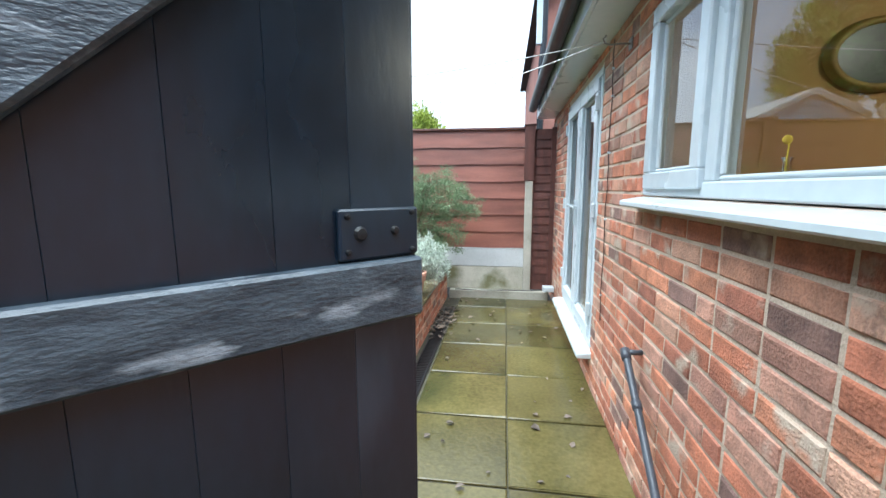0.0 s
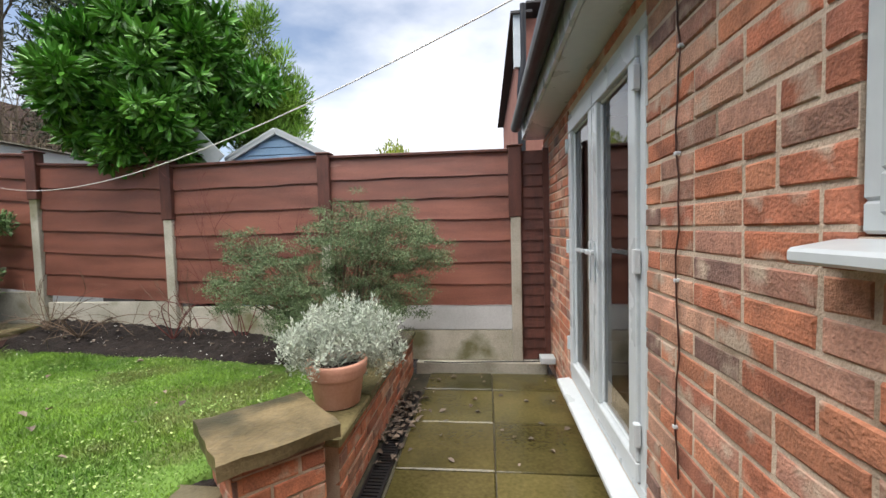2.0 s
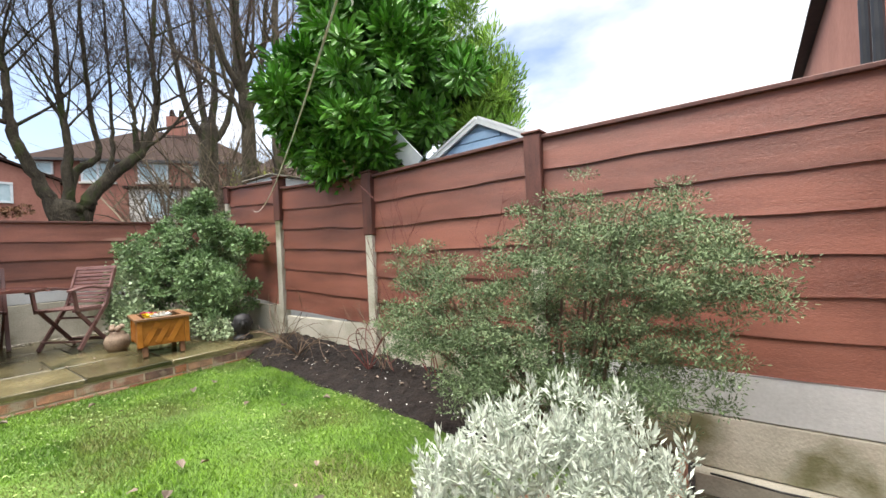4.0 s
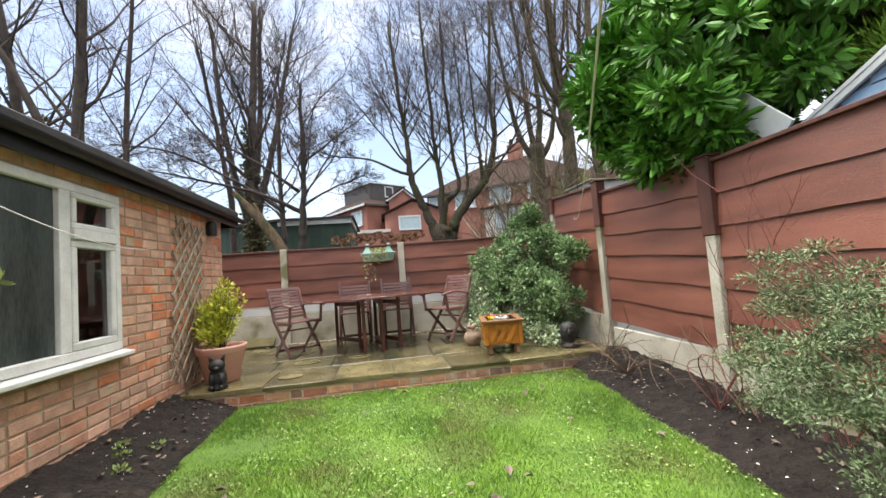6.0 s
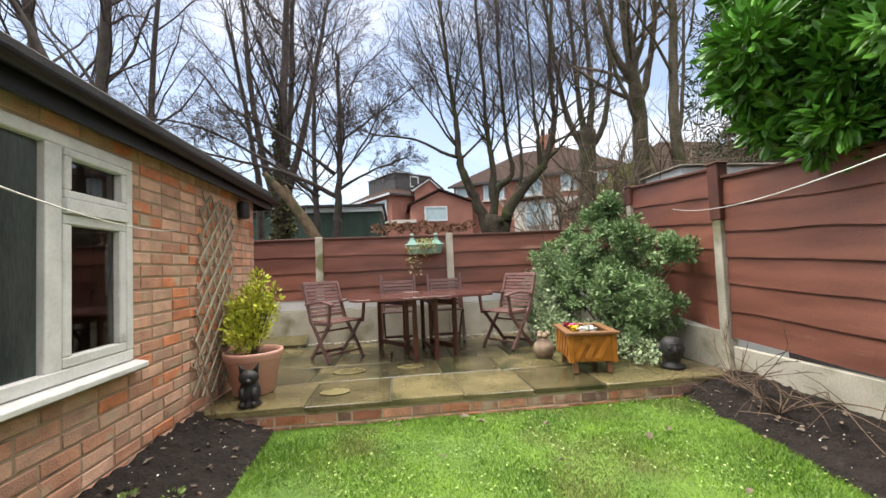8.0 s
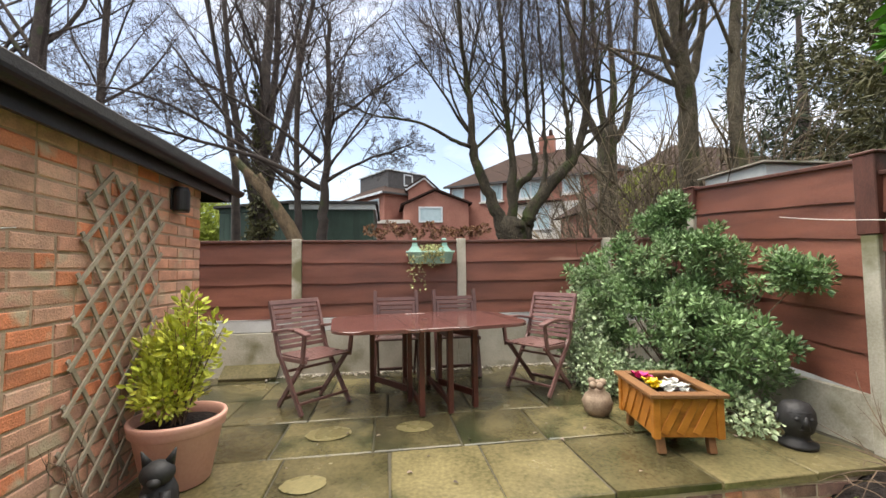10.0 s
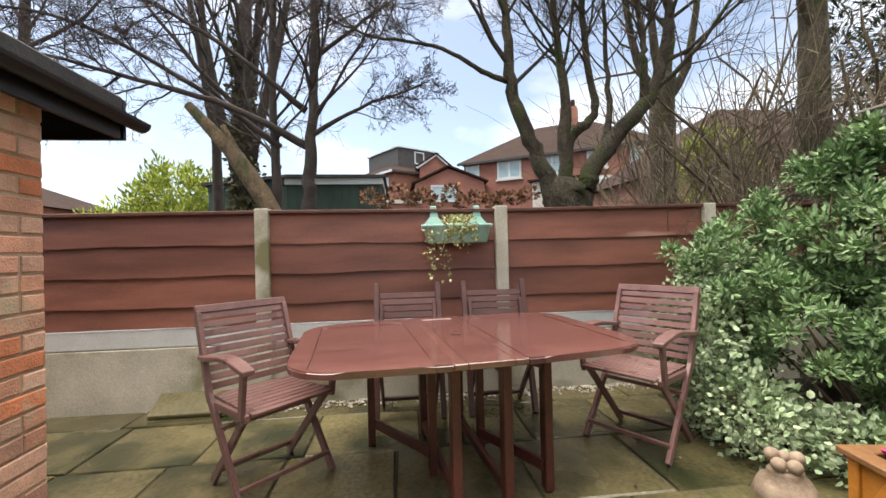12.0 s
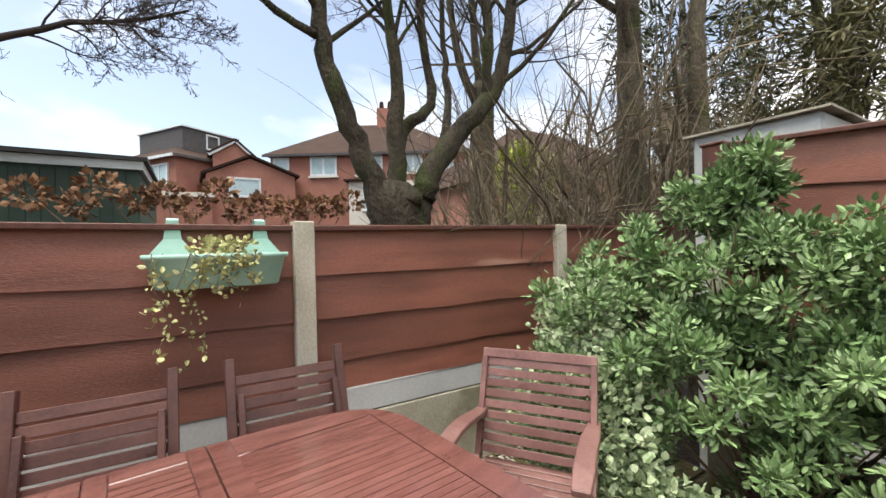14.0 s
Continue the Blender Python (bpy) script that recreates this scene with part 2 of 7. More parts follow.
    "statue": mat("statue", (0.010, 0.010, 0.011), (0.026, 0.026, 0.028), 0.6, 12, 60, 0.3),
    "stone_orn": mat("stone_orn", (0.16, 0.11, 0.075), (0.34, 0.26, 0.19), 0.8, 12, 70, 0.5),
    "mint": mat("mint", (0.27, 0.50, 0.43), (0.38, 0.60, 0.53), 0.4, 4, 40, 0.08, c3=(0.32, 0.44, 0.36), amount3=0.06),
    "bark": mat("bark", (0.020, 0.017, 0.012), (0.095, 0.081, 0.058), 0.9, 9, 55, 1.0, c3=(0.05, 0.062, 0.022), amount3=0.19, dist=0.05, stretch=(1, 1, 0.5), spec=0.25),
    "bark_dark": mat("bark_dark", (0.022, 0.018, 0.016), (0.08, 0.063, 0.054), 0.9, 6, 60, 0.8, c3=(0.045, 0.055, 0.025), amount3=0.12, dist=0.02),
    "bark_grey": mat("bark_grey", (0.045, 0.038, 0.027), (0.155, 0.132, 0.095), 0.9, 9, 50, 1.0, dist=0.05, c3=(0.05, 0.058, 0.022), amount3=0.17, stretch=(1, 1, 0.5), spec=0.25),
    "bark_pale": mat("bark_pale", (0.075, 0.052, 0.03), (0.23, 0.165, 0.095), 0.9, 9, 50, 1.0, dist=0.05, c3=(0.06, 0.068, 0.026), amount3=0.17, stretch=(1, 1, 0.5)),
    "twig": mat("twig", (0.07, 0.045, 0.032), (0.19, 0.13, 0.085), 0.9, 5, 40, 0.3),
    "twig_red": mat("twig_red", (0.10, 0.025, 0.022), (0.17, 0.05, 0.04), 0.8, 5, 40, 0.3),
    "brush": mat("brush", (0.085, 0.066, 0.045), (0.23, 0.185, 0.125), 0.9, 2, 30, 0.3, vary=0.4, island=True),
    "leaf_laurel": mat("leaf_laurel", (0.04, 0.15, 0.018), (0.13, 0.33, 0.04), 0.38, 3, 20, 0.1, vary=0.5, island=True),
    "leaf_conifer": mat("leaf_conifer", (0.10, 0.24, 0.02), (0.25, 0.42, 0.045), 0.6, 3, 20, 0.1, vary=0.4, island=True),
    "leaf_dark": mat("leaf_dark", (0.018, 0.035, 0.014), (0.05, 0.075, 0.03), 0.7, 3, 20, 0.1, vary=0.4, island=True),
    "leaf_olive": mat("leaf_olive", (0.045, 0.05, 0.018), (0.13, 0.125, 0.05), 0.7, 3, 20, 0.1, vary=0.4, island=True),
    "leaf_grey": mat("leaf_grey", (0.075, 0.118, 0.052), (0.175, 0.24, 0.118), 0.7, 4, 20, 0.1, vary=0.45, island=True),
    "leaf_silver": mat("leaf_silver", (0.33, 0.38, 0.31), (0.58, 0.63, 0.55), 0.8, 4, 20, 0.1, vary=0.35, island=True),
    "leaf_shrub": mat("leaf_shrub", (0.075, 0.15, 0.05), (0.25, 0.37, 0.17), 0.48, 3, 20, 0.1, vary=0.5, island=True),
    "leaf_ivy": mat("leaf_ivy", (0.14, 0.24, 0.10), (0.52, 0.60, 0.40), 0.5, 25, 60, 0.1, vary=0.35, island=True),
    "leaf_trail": mat("leaf_trail", (0.30, 0.33, 0.12), (0.58, 0.56, 0.30), 0.5, 25, 60, 0.1, vary=0.35, island=True),
    "leaf_yellow": mat("leaf_yellow", (0.30, 0.38, 0.035), (0.74, 0.73, 0.13), 0.45, 8, 30, 0.1, vary=0.35, island=True),
    "leaf_lime": mat("leaf_lime", (0.18, 0.25, 0.03), (0.38, 0.42, 0.07), 0.7, 3, 20, 0.1, vary=0.35, island=True),
    "leaf_dead": mat("leaf_dead", (0.075, 0.055, 0.042), (0.22, 0.17, 0.13), 0.7, 6, 40, 0.2, vary=0.5, island=True),
    "leaf_brown": mat("leaf_brown", (0.11, 0.055, 0.028), (0.27, 0.15, 0.08), 0.9, 6, 40, 0.2, vary=0.4, island=True),
    "blade": mat("blade", (0.058, 0.15, 0.011), (0.195, 0.34, 0.034), 0.5, 2.2, 12, 0.1, c3=(0.13, 0.15, 0.036), amount3=0.2, vary=0.5, island=True),
    "leaf_weed": mat("leaf_weed", (0.13, 0.22, 0.05), (0.36, 0.46, 0.16), 0.5, 8, 30, 0.1, vary=0.35, island=True),
    "flag_pale": mat("flag_pale", (0.115, 0.10, 0.045), (0.225, 0.195, 0.092), 0.4, 5, 40, 0.4, wet=0.2),
    "twig_dark": mat("twig_dark", (0.035, 0.026, 0.026), (0.10, 0.078, 0.072), 0.9, 3, 40, 0.2, vary=0.4, island=True),
    "gilt": mat("gilt", (0.20, 0.12, 0.02), (0.34, 0.21, 0.05), 0.6, 6, 40, 0.2, metal=0.2),
    "mirror": mat("mirror", (0.02, 0.022, 0.02), (0.035, 0.035, 0.03), 0.35, 2, 10, 0.0, spec=0.3),
    "added_glow": mat("added_glow", (0.8, 0.75, 0.6), (0.8, 0.75, 0.6), 0.5, 2, 10, 0.0),
    "pink": mat("pink", (0.55, 0.02, 0.16), (0.75, 0.08, 0.30), 0.6, 20, 60, 0.1),
    "petal_yellow": mat("petal_yellow", (0.7, 0.5, 0.02), (0.85, 0.68, 0.05), 0.6, 20, 60, 0.1),
    "petal_white": mat("petal_white", (0.70, 0.70, 0.66), (0.82, 0.82, 0.78), 0.6, 20, 60, 0.1),
    "pebble": mat("pebble", (0.16, 0.14, 0.11), (0.46, 0.42, 0.36), 0.7, 6, 40, 0.2, vary=0.5, island=True),
    "shed_blue": mat("shed_blue", (0.20, 0.33, 0.48), (0.29, 0.44, 0.60), 0.6, 4, 40, 0.2, vary=0.08),
    "shed_green": mat("shed_green", (0.014, 0.036, 0.026), (0.03, 0.062, 0.045), 0.7, 4, 40, 0.3, vary=0.15),
    "board_white": mat("board_white", (0.48, 0.53, 0.53), (0.60, 0.64, 0.63), 0.5, 3, 30, 0.1),
    "far_brick": mat("far_brick", (0.26, 0.115, 0.088), (0.36, 0.175, 0.135), 0.9, 1.2, 12, 0.3, spec=0.2),
    "far_roof": mat("far_roof", (0.022, 0.013, 0.011), (0.045, 0.028, 0.023), 0.95, 1.5, 14, 0.5, spec=0.1),
    "far_render": mat("far_render", (0.50, 0.48, 0.43), (0.60, 0.58, 0.53), 0.9, 1, 10, 0.1),
    "far_glass": mat("far_glass", (0.30, 0.42, 0.46), (0.45, 0.58, 0.62), 0.15, 0.7, 5, 0.02),
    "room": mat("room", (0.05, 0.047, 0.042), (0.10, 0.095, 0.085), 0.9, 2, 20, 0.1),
}


def box(bm, x0, x1, y0, y1, z0, z1, m=None):
    vs = [bm.verts.new(m @ Vector(c) if m else c) for c in ((x0, y0, z0), (x1, y0, z0), (x1, y1, z0), (x0, y1, z0), (x0, y0, z1), (x1, y0, z1), (x1, y1, z1), (x0, y1, z1))]
    for f in ((0, 3, 2, 1), (4, 5, 6, 7), (0, 1, 5, 4), (1, 2, 6, 5), (2, 3, 7, 6), (3, 0, 4, 7)):
        bm.faces.new([vs[i] for i in f])
    return vs


def mesh_of(name, bm, material, smooth=False):
    bmesh.ops.recalc_face_normals(bm, faces=bm.faces[:])
    me = bpy.data.meshes.new(name)
    bm.to_mesh(me)
    bm.free()
    me.materials.append(material)
    if smooth:
        for p in me.polygons:
            p.use_smooth = True
    return me


def part(name, bm, material, parent=None, label="", smooth=False, bevel=0.0):
    if bevel:
        bmesh.ops.bevel(bm, geom=bm.edges[:], offset=bevel, segments=1, affect="EDGES", clamp_overlap=True)
    ob = new(name, mesh_of(name, bm, material, smooth))
    if parent:
        ob.parent = parent
    if label:
        ob["label"] = label
    return ob


def block(name, x0, x1, y0, y1, z0, z1, material, parent=None, label="", bevel=0.0, m=None):
    bm = bmesh.new()
    box(bm, x0, x1, y0, y1, z0, z1, m)
    return part(name, bm, material, parent, label, bevel=bevel)


def thing(name, label, category, group="", m=None, kind=""):
    ob = new(name)
    ob.empty_display_size = 0.1
    if m is not None:
        ob.matrix_world = m
    return tagged(ob, label, category, group, kind)


def setting(ob, label="", category=""):
    return tagged(ob, label, category, kind="structure")


# glow for the disc of the ceiling lamp added in the kitchen
glow = M["added_glow"].node_tree.nodes["Principled BSDF"]
glow.inputs["Emission Color"].default_value, glow.inputs["Emission Strength"].default_value = (1.0, 0.82, 0.55, 1), 4.0

# ---- the large structure ----
WALL_X, GARAGE_Y, FENCE_Y, BACK_X, PATIO_Z, LAWN_Z, PATIO_X = 0.56, 0.75, 5.30, -7.73, 0.50, 0.33, -4.90
rng = random.Random(7)


def lerp_table(x, rows):
    for (a, va), (b, vb) in zip(rows, rows[1:]):
        if x <= b:
            return va + (vb - va) * max(0.0, x - a) / (b - a)
    return rows[-1][1]


def fence_ground(x):
    return lerp_table(x, [(-8, 0.70), (-4.99, 0.60), (-3.4, 0.50), (-1.68, 0.36), (-0.9, 0.18), (0.3, 0.14)])


setting(block("ground", -400, 400, -400, 400, -0.30, -0.04, M["soil"]), "dark bare earth reaching to the horizon", "ground")


def wall_with_holes(name, axis, face, depth, u0, u1, z0, z1, holes, material, label):
    """A wall of real thickness, cut up round its openings; face is the side seen, depth goes into the building."""
    bm = bmesh.new()
    us = sorted({u0, u1, *[h[0] for h in holes], *[h[1] for h in holes]})
    zs = sorted({z0, z1, *[h[2] for h in holes], *[h[3] for h in holes]})
    for a, b in zip(us, us[1:]):
        for c, d in zip(zs, zs[1:]):
            mu, mz = (a + b) / 2, (c + d) / 2
            if any(h[0] < mu < h[1] and h[2] < mz < h[3] for h in holes):
                continue
            lo, hi = sorted((face, face + depth))
            if axis == "x":
                box(bm, lo, hi, a, b, c, d)
            else:
                box(bm, a, b, lo, hi, c, d)
    bmesh.ops.remove_doubles(bm, verts=bm.verts[:], dist=1e-5)
    return setting(part(name, bm, material), label, "wall")


HOUSE_HOLES = [(-0.20, 2.02, 1.39, 2.22), (2.92, 4.40, 0.26, 2.24)]
wall_house = wall_with_holes("wall_house", "x", WALL_X + 0.005, 0.26, -2.6, 5.75, -0.04, 2.33, HOUSE_HOLES, M["mortar"], "red brick house wall with pale mortar joints")
GARAGE_HOLES = [(-4.18, -1.60, 1.06, 2.25)]
wall_garage = wall_with_holes("wall_garage", "y", GARAGE_Y - 0.005, -0.22, -6.245, -1.05, -0.04, 2.36, GARAGE_HOLES, M["mortar_old"], "mottled brick outbuilding wall with an old window")
setting(block("wall_garage_end", -6.237, -6.03, -3.2, GARAGE_Y - 0.24, -0.04, 2.36, M["garage_brick"]), "brick end wall of the outbuilding", "wall")
setting(block("wall_garage_back", -6.03, -1.05, -3.2, -3.0, -0.04, 2.36, M["garage_brick"]), "brick back wall of the outbuilding", "wall")
setting(block("wall_garage_near", -1.25, -1.05, -3.0, GARAGE_Y - 0.24, -0.04, 2.36, M["garage_brick"]), "brick side wall of the outbuilding", "wall")
setting(block("floor_garage", -6.0, -1.27, -2.98, GARAGE_Y - 0.25, 0.0, 0.06, M["room"]), "dark grey floor inside the outbuilding", "floor")
setting(block("wall_room_back", 3.6, 3.8, -2.6, 5.75, -0.04, 2.6, M["ochre"]), "ochre painted back wall of the kitchen", "wall")
setting(block("wall_room_near", 0.85, 3.6, -2.8, -2.6, -0.04, 2.6, M["ochre"]), "ochre painted side wall of the kitchen", "wall")
setting(block("wall_room_far", 0.85, 3.6, 5.55, 5.75, -0.04, 2.6, M["room"]), "plain dark grey end wall of the dining room", "wall")
setting(block("wall_room_middle", 0.85, 3.6, 2.115, 2.24, 0.2, 2.5, M["ochre"]), "painted wall between kitchen and dining room", "wall")
setting(block("floor_room", 0.83, 3.6, -2.6, 5.55, 0.1, 0.24, M["table_dark"]), "dark floor inside the house", "floor")
setting(block("ceiling", 0.84, 3.8, -2.6, 5.75, 2.50, 2.62, M["old_white"]), "white ceiling inside the house", "ceiling")

# eaves of the house
setting(block("soffit", 0.36, WALL_X + 0.27, -2.6, 5.70, 2.335, 2.36, M["upvc"]), "white plastic soffit under the eaves", "soffit")
setting(block("fascia", 0.335, 0.358, -2.6, 5.70, 2.34, 2.50, M["upvc"]), "white plastic fascia board", "fascia")


def gutter(name, pts, r, material, label):
    """A half-round gutter with thickness, along two points."""
    bm = bmesh.new()
    (ax, ay, az), (bx, by, bz) = pts
    d = Vector((bx - ax, by - ay, 0)).normalized()
    side = Vector((-d.y, d.x, 0))
    prof = [(math.cos(a) * k, math.sin(a) * k) for k, ang in ((r, range(180, 361, 20)), (r - 0.006, range(360, 179, -20))) for a in map(radians, ang)]
    ends = []
    for p in pts:
        ends.append([bm.verts.new(Vector(p) + side * u + Vector((0, 0, v))) for u, v in prof])
    k = len(prof)
    for i in range(k):
        bm.faces.new((ends[0][i], ends[0][(i + 1) % k], ends[1][(i + 1) % k], ends[1][i]))
    bm.faces.new(ends[0])
    bm.faces.new(list(reversed(ends[1])))
    return tagged(part(name, bm, material, smooth=False), label, "gutter")


gutter("gutter", [(0.275, -2.6, 2.48), (0.275, 5.72, 2.48)], 0.056, M["black"], "black plastic gutter along the house eaves")
bm = bmesh.new()
for i in range(9):
    m = pose(0.27 + i * 0.30, 1.55, 2.50 + i * 0.16, 0, -28, 0)
    box(bm, 0, 0.36, -4.2, 4.2, 0, 0.02, m)
setting(part("roof_house", bm, M["roof_tile"]), "dark grey tiled roof of the house", "roof")

# outbuilding roof: dark fascia, overhanging edge, flat felt
roof_g = thing("roof_garage", "flat felt roof with a black timber fascia", "roof", kind="structure")
block("roof_deck", -6.62, -0.9, -3.3, 0.845, 2.44, 2.52, M["felt"], roof_g, bevel=0.01)
block("fascia_board", -6.60, -0.9, 0.815, 0.84, 2.30, 2.435, M["black"], roof_g, "black painted timber fascia board")
block("end_fascia", -6.645, -6.622, -3.3, 0.84, 2.30, 2.51, M["black"], roof_g)
block("soffit_board", -6.60, -0.9, GARAGE_Y + 0.002, 0.813, 2.36, 2.375, M["black"], roof_g)
gutter("gutter", [(-0.9, 0.888, 2.43), (-6.70, 0.888, 2.40)], 0.046, M["black"], "black plastic gutter along the outbuilding roof")

# lawn, soil beds, patio base
LAWN = [(-1.02, 3.22), (-1.02, 4.42), (-2.14, 4.47), (-2.6, 4.51), (-3.6, 4.62), (-4.87, 4.80), (-4.88, 1.34), (-3.17, 1.39), (-2.4, 1.42), (-1.42, 1.52), (-1.40, 2.90)]


def in_poly(x, y, poly):
    inside = False
    for (x0, y0), (x1, y1) in zip(poly, poly[1:] + poly[:1]):
        if (y0 > y) != (y1 > y) and x < (x1 - x0) * (y - y0) / (y1 - y0) + x0:
            inside = not inside
    return inside


def lawn_z(x, y):
    return LAWN_Z + 0.012 * noise.noise((x * 1.3, y * 1.3, 0)) + 0.006 * noise.noise((x * 6, y * 6, 3))


def soil_z(x, y):
    z = LAWN_Z - 0.015
    if y > 4.40:
        z += (fence_ground(x) - 0.06 - z) * min(1, (y - 4.40) / 0.85)
    elif y < 1.45:
        z += (0.50 - z) * min(1, (1.45 - y) / 0.68)
    return z + 0.02 * noise.noise((x * 4, y * 4, 1)) + 0.03 * noise.noise((x * 13, y * 13, 5)) + 0.014 * noise.noise((x * 27, y * 27, 9)) - (0.05 if in_poly(x, y, LAWN) else 0)


def sheet(name, x0, x1, y0, y1, step, height, material, label, category, keep=None, skirt=0.12):
    nx, ny = int((x1 - x0) / step), int((y1 - y0) / step)
    bm = bmesh.new()
    g = {}
    for i in range(nx + 1):
        for j in range(ny + 1):
            x, y = x0 + (x1 - x0) * i / nx, y0 + (y1 - y0) * j / ny
            g[i, j] = bm.verts.new((x, y, height(x, y)))
    for i in range(nx):
        for j in range(ny):
            c = g[i, j].co
            if keep is None or keep(c.x + step / 2, c.y + step / 2):
                bm.faces.new((g[i, j], g[i + 1, j], g[i + 1, j + 1], g[i, j + 1]))
    bmesh.ops.delete(bm, geom=[v for v in bm.verts if not v.link_faces], context="VERTS")
    edge = [e for e in bm.edges if e.is_boundary]
    ext = bmesh.ops.extrude_edge_only(bm, edges=edge)
    for v in ext["geom"]:
        if isinstance(v, bmesh.types.BMVert):
            v.co.z -= skirt
    return setting(part(name, bm, material, smooth=True), label, category)


sheet("lawn", -4.89, -1.0, 1.3, 4.85, 0.05, lawn_z, M["grass"], "wet green lawn with clover and fallen leaves", "lawn", lambda x, y: in_poly(x, y, LAWN))
sheet("soil_bed", -4.90, -1.0, GARAGE_Y + 0.002, FENCE_Y + 0.02, 0.03, soil_z, M["soil"], "dark crumbly soil bed beside the lawn", "soil", lambda x, y: not (y < 2.9 and x > -1.32), 0.3)
patio = setting(block("patio", BACK_X - 0.05, PATIO_X + 0.02, -0.9, FENCE_Y, 0.0, PATIO_Z - 0.016, M["joint"]), "raised patio of wet mossy stone flags", "patio")
pavement = setting(block("pavement", -1.12, WALL_X + 0.005, -2.6, 5.20, -0.05, -0.014, M["joint"]), "path of wet mossy concrete slabs", "pavement")
setting(block("path_kerb", -0.78, 0.50, 5.205, FENCE_Y + 0.02, -0.04, 0.10, M["concrete"], bevel=0.008), "mossy concrete kerb at the path's end", "kerb")
# unseen wall added behind the start; its height tunes light on the gate
setting(block("wall_gateway", -1.03, WALL_X, -2.8, -2.62, -0.04, 1.9, M["brick"]), "unseen low brick wall added across the side passage", "wall")
setting(block("wall_passage", -1.04, -0.98, -2.6, 0.10, -0.04, 2.3, M["brick"]), "brick wall along the side passage", "wall")


# ---- fences ----
def board_mesh(length, h, seed, wave=0.006, thick=0.015, lap=0.026):
    """A feather-edge board from u = 0 to length with a waney lower edge, its foot set forward (towards -v)."""
    r = random.Random(seed)
    n = max(6, int(length / 0.09))
    ph = r.uniform(0, 50)
    bm = bmesh.new()
    rows = []
    for i in range(n + 1):
        u = length * i / n
        w = wave * 1.5 * (noise.noise((u * 2.2 + ph, seed * 1.7, 0)) * 1.6 + 0.5 * noise.noise((u * 9 + ph, seed, 4)))
        bow = 0.004 * noise.noise((u * 1.5, seed * 3.1, 9))
        rows.append([bm.verts.new(c) for c in ((u, -lap - bow, w), (u, -lap + thick - bow, w), (u, 0.004, h), (u, -0.006 - bow, h))])
    for a, b in zip(rows, rows[1:]):
        for i in range(4):
            j = (i + 1) % 4
            bm.faces.new((a[i], a[j], b[j], b[i]))
    bm.faces.new(rows[0])
    bm.faces.new(list(reversed(rows[-1])))
    return bm


def fence_bay(label, a, b, top_a, top_b, foot_a, foot_b, boards, cap=True, group="garden fence bays", first=1.0):
    """A waney-edge panel between two plan points; boards lap downwards and follow the slope of the panel."""
    ax, ay = a
    bx, by = b
    length = math.hypot(bx - ax, by - ay)
    ang = math.atan2(by - ay, bx - ax)
    bay = thing("garden_fence", label, "fence panel", group, pose(ax, ay, 0, 0, 0, math.degrees(ang)))
    sa, sb = (top_a - foot_a) / (boards - 1 + first), (top_b - foot_b) / (boards - 1 + first)
    for i in range(boards):
        k = i - 1 + first if i else 0
        za, zb = foot_a + sa * k, foot_b + sb * k
        bm = board_mesh(length, (sa + sb) / 2 * (1 if i else first) + 0.03, rng.randint(1, 9999), 0.006 if i else 0.003)
        for v in bm.verts:
            v.co.z += za + (zb - za) * v.co.x / length
        part("board", bm, M["fence"], bay)
    for u in (0.0, length - 0.035):
        z0, z1 = (foot_a, top_a) if u == 0 else (foot_b, top_b)
        block("batten", u, u + 0.035, 0.006, 0.035, z0 - 0.01, z1, M["fence_dark"], bay)
    if cap:
        bm = bmesh.new()
        vs = box(bm, -0.01, length + 0.01, -0.042, 0.03, 0, 0.028)
        for v in vs:
            v.co.z += top_a + (top_b - top_a) * v.co.x / length
        part("capping_rail", bm, M["fence_dark"], bay, bevel=0.004)
    return bay


def post(name, x, y, w, d, z0, z1, material, label, category="fence post", cap=0.0, group="fence posts"):
    bm = bmesh.new()
    box(bm, x - w / 2, x + w / 2, y - d / 2, y + d / 2, z0, z1)
    if cap:
        box(bm, x - w / 2 - 0.012, x + w / 2 + 0.012, y - d / 2 - 0.012, y + d / 2 + 0.012, z1 + 0.0005, z1 + cap)
    return tagged(part(name, bm, material, bevel=0.006), label, category, group)


# north fence
NY = [FENCE_Y, FENCE_Y, FENCE_Y, FENCE_Y, FENCE_Y + 0.28]
NX = [0.225, -1.68, -3.41, -4.99, -6.86]
CONC_TOP = [1.52, 1.30, 1.59, 1.86, 2.28]
TIMB_TOP = [2.19, 2.20, 2.19, 2.37, 2.52]
for x, fy, c, t in zip(NX, NY, CONC_TOP, TIMB_TOP):
    post("concrete_post", x, fy - 0.01, 0.095, 0.10, 0.0, c, M["concrete"], "weathered pale concrete fence post")
    post("timber_post", x, fy - 0.014, 0.125, 0.108, c + 0.001, t, M["fence_dark"], "dark red-brown timber post extension", cap=0.02)
NBAYS = [(0, 1, 2.15, 2.16, 0.66, 0.66, 7), (1, 2, 2.17, 2.14, 0.66, 0.70, 6), (2, 3, 2.15, 2.23, 0.72, 0.80, 6), (3, 4, 2.33, 2.50, 0.84, 0.92, 6)]
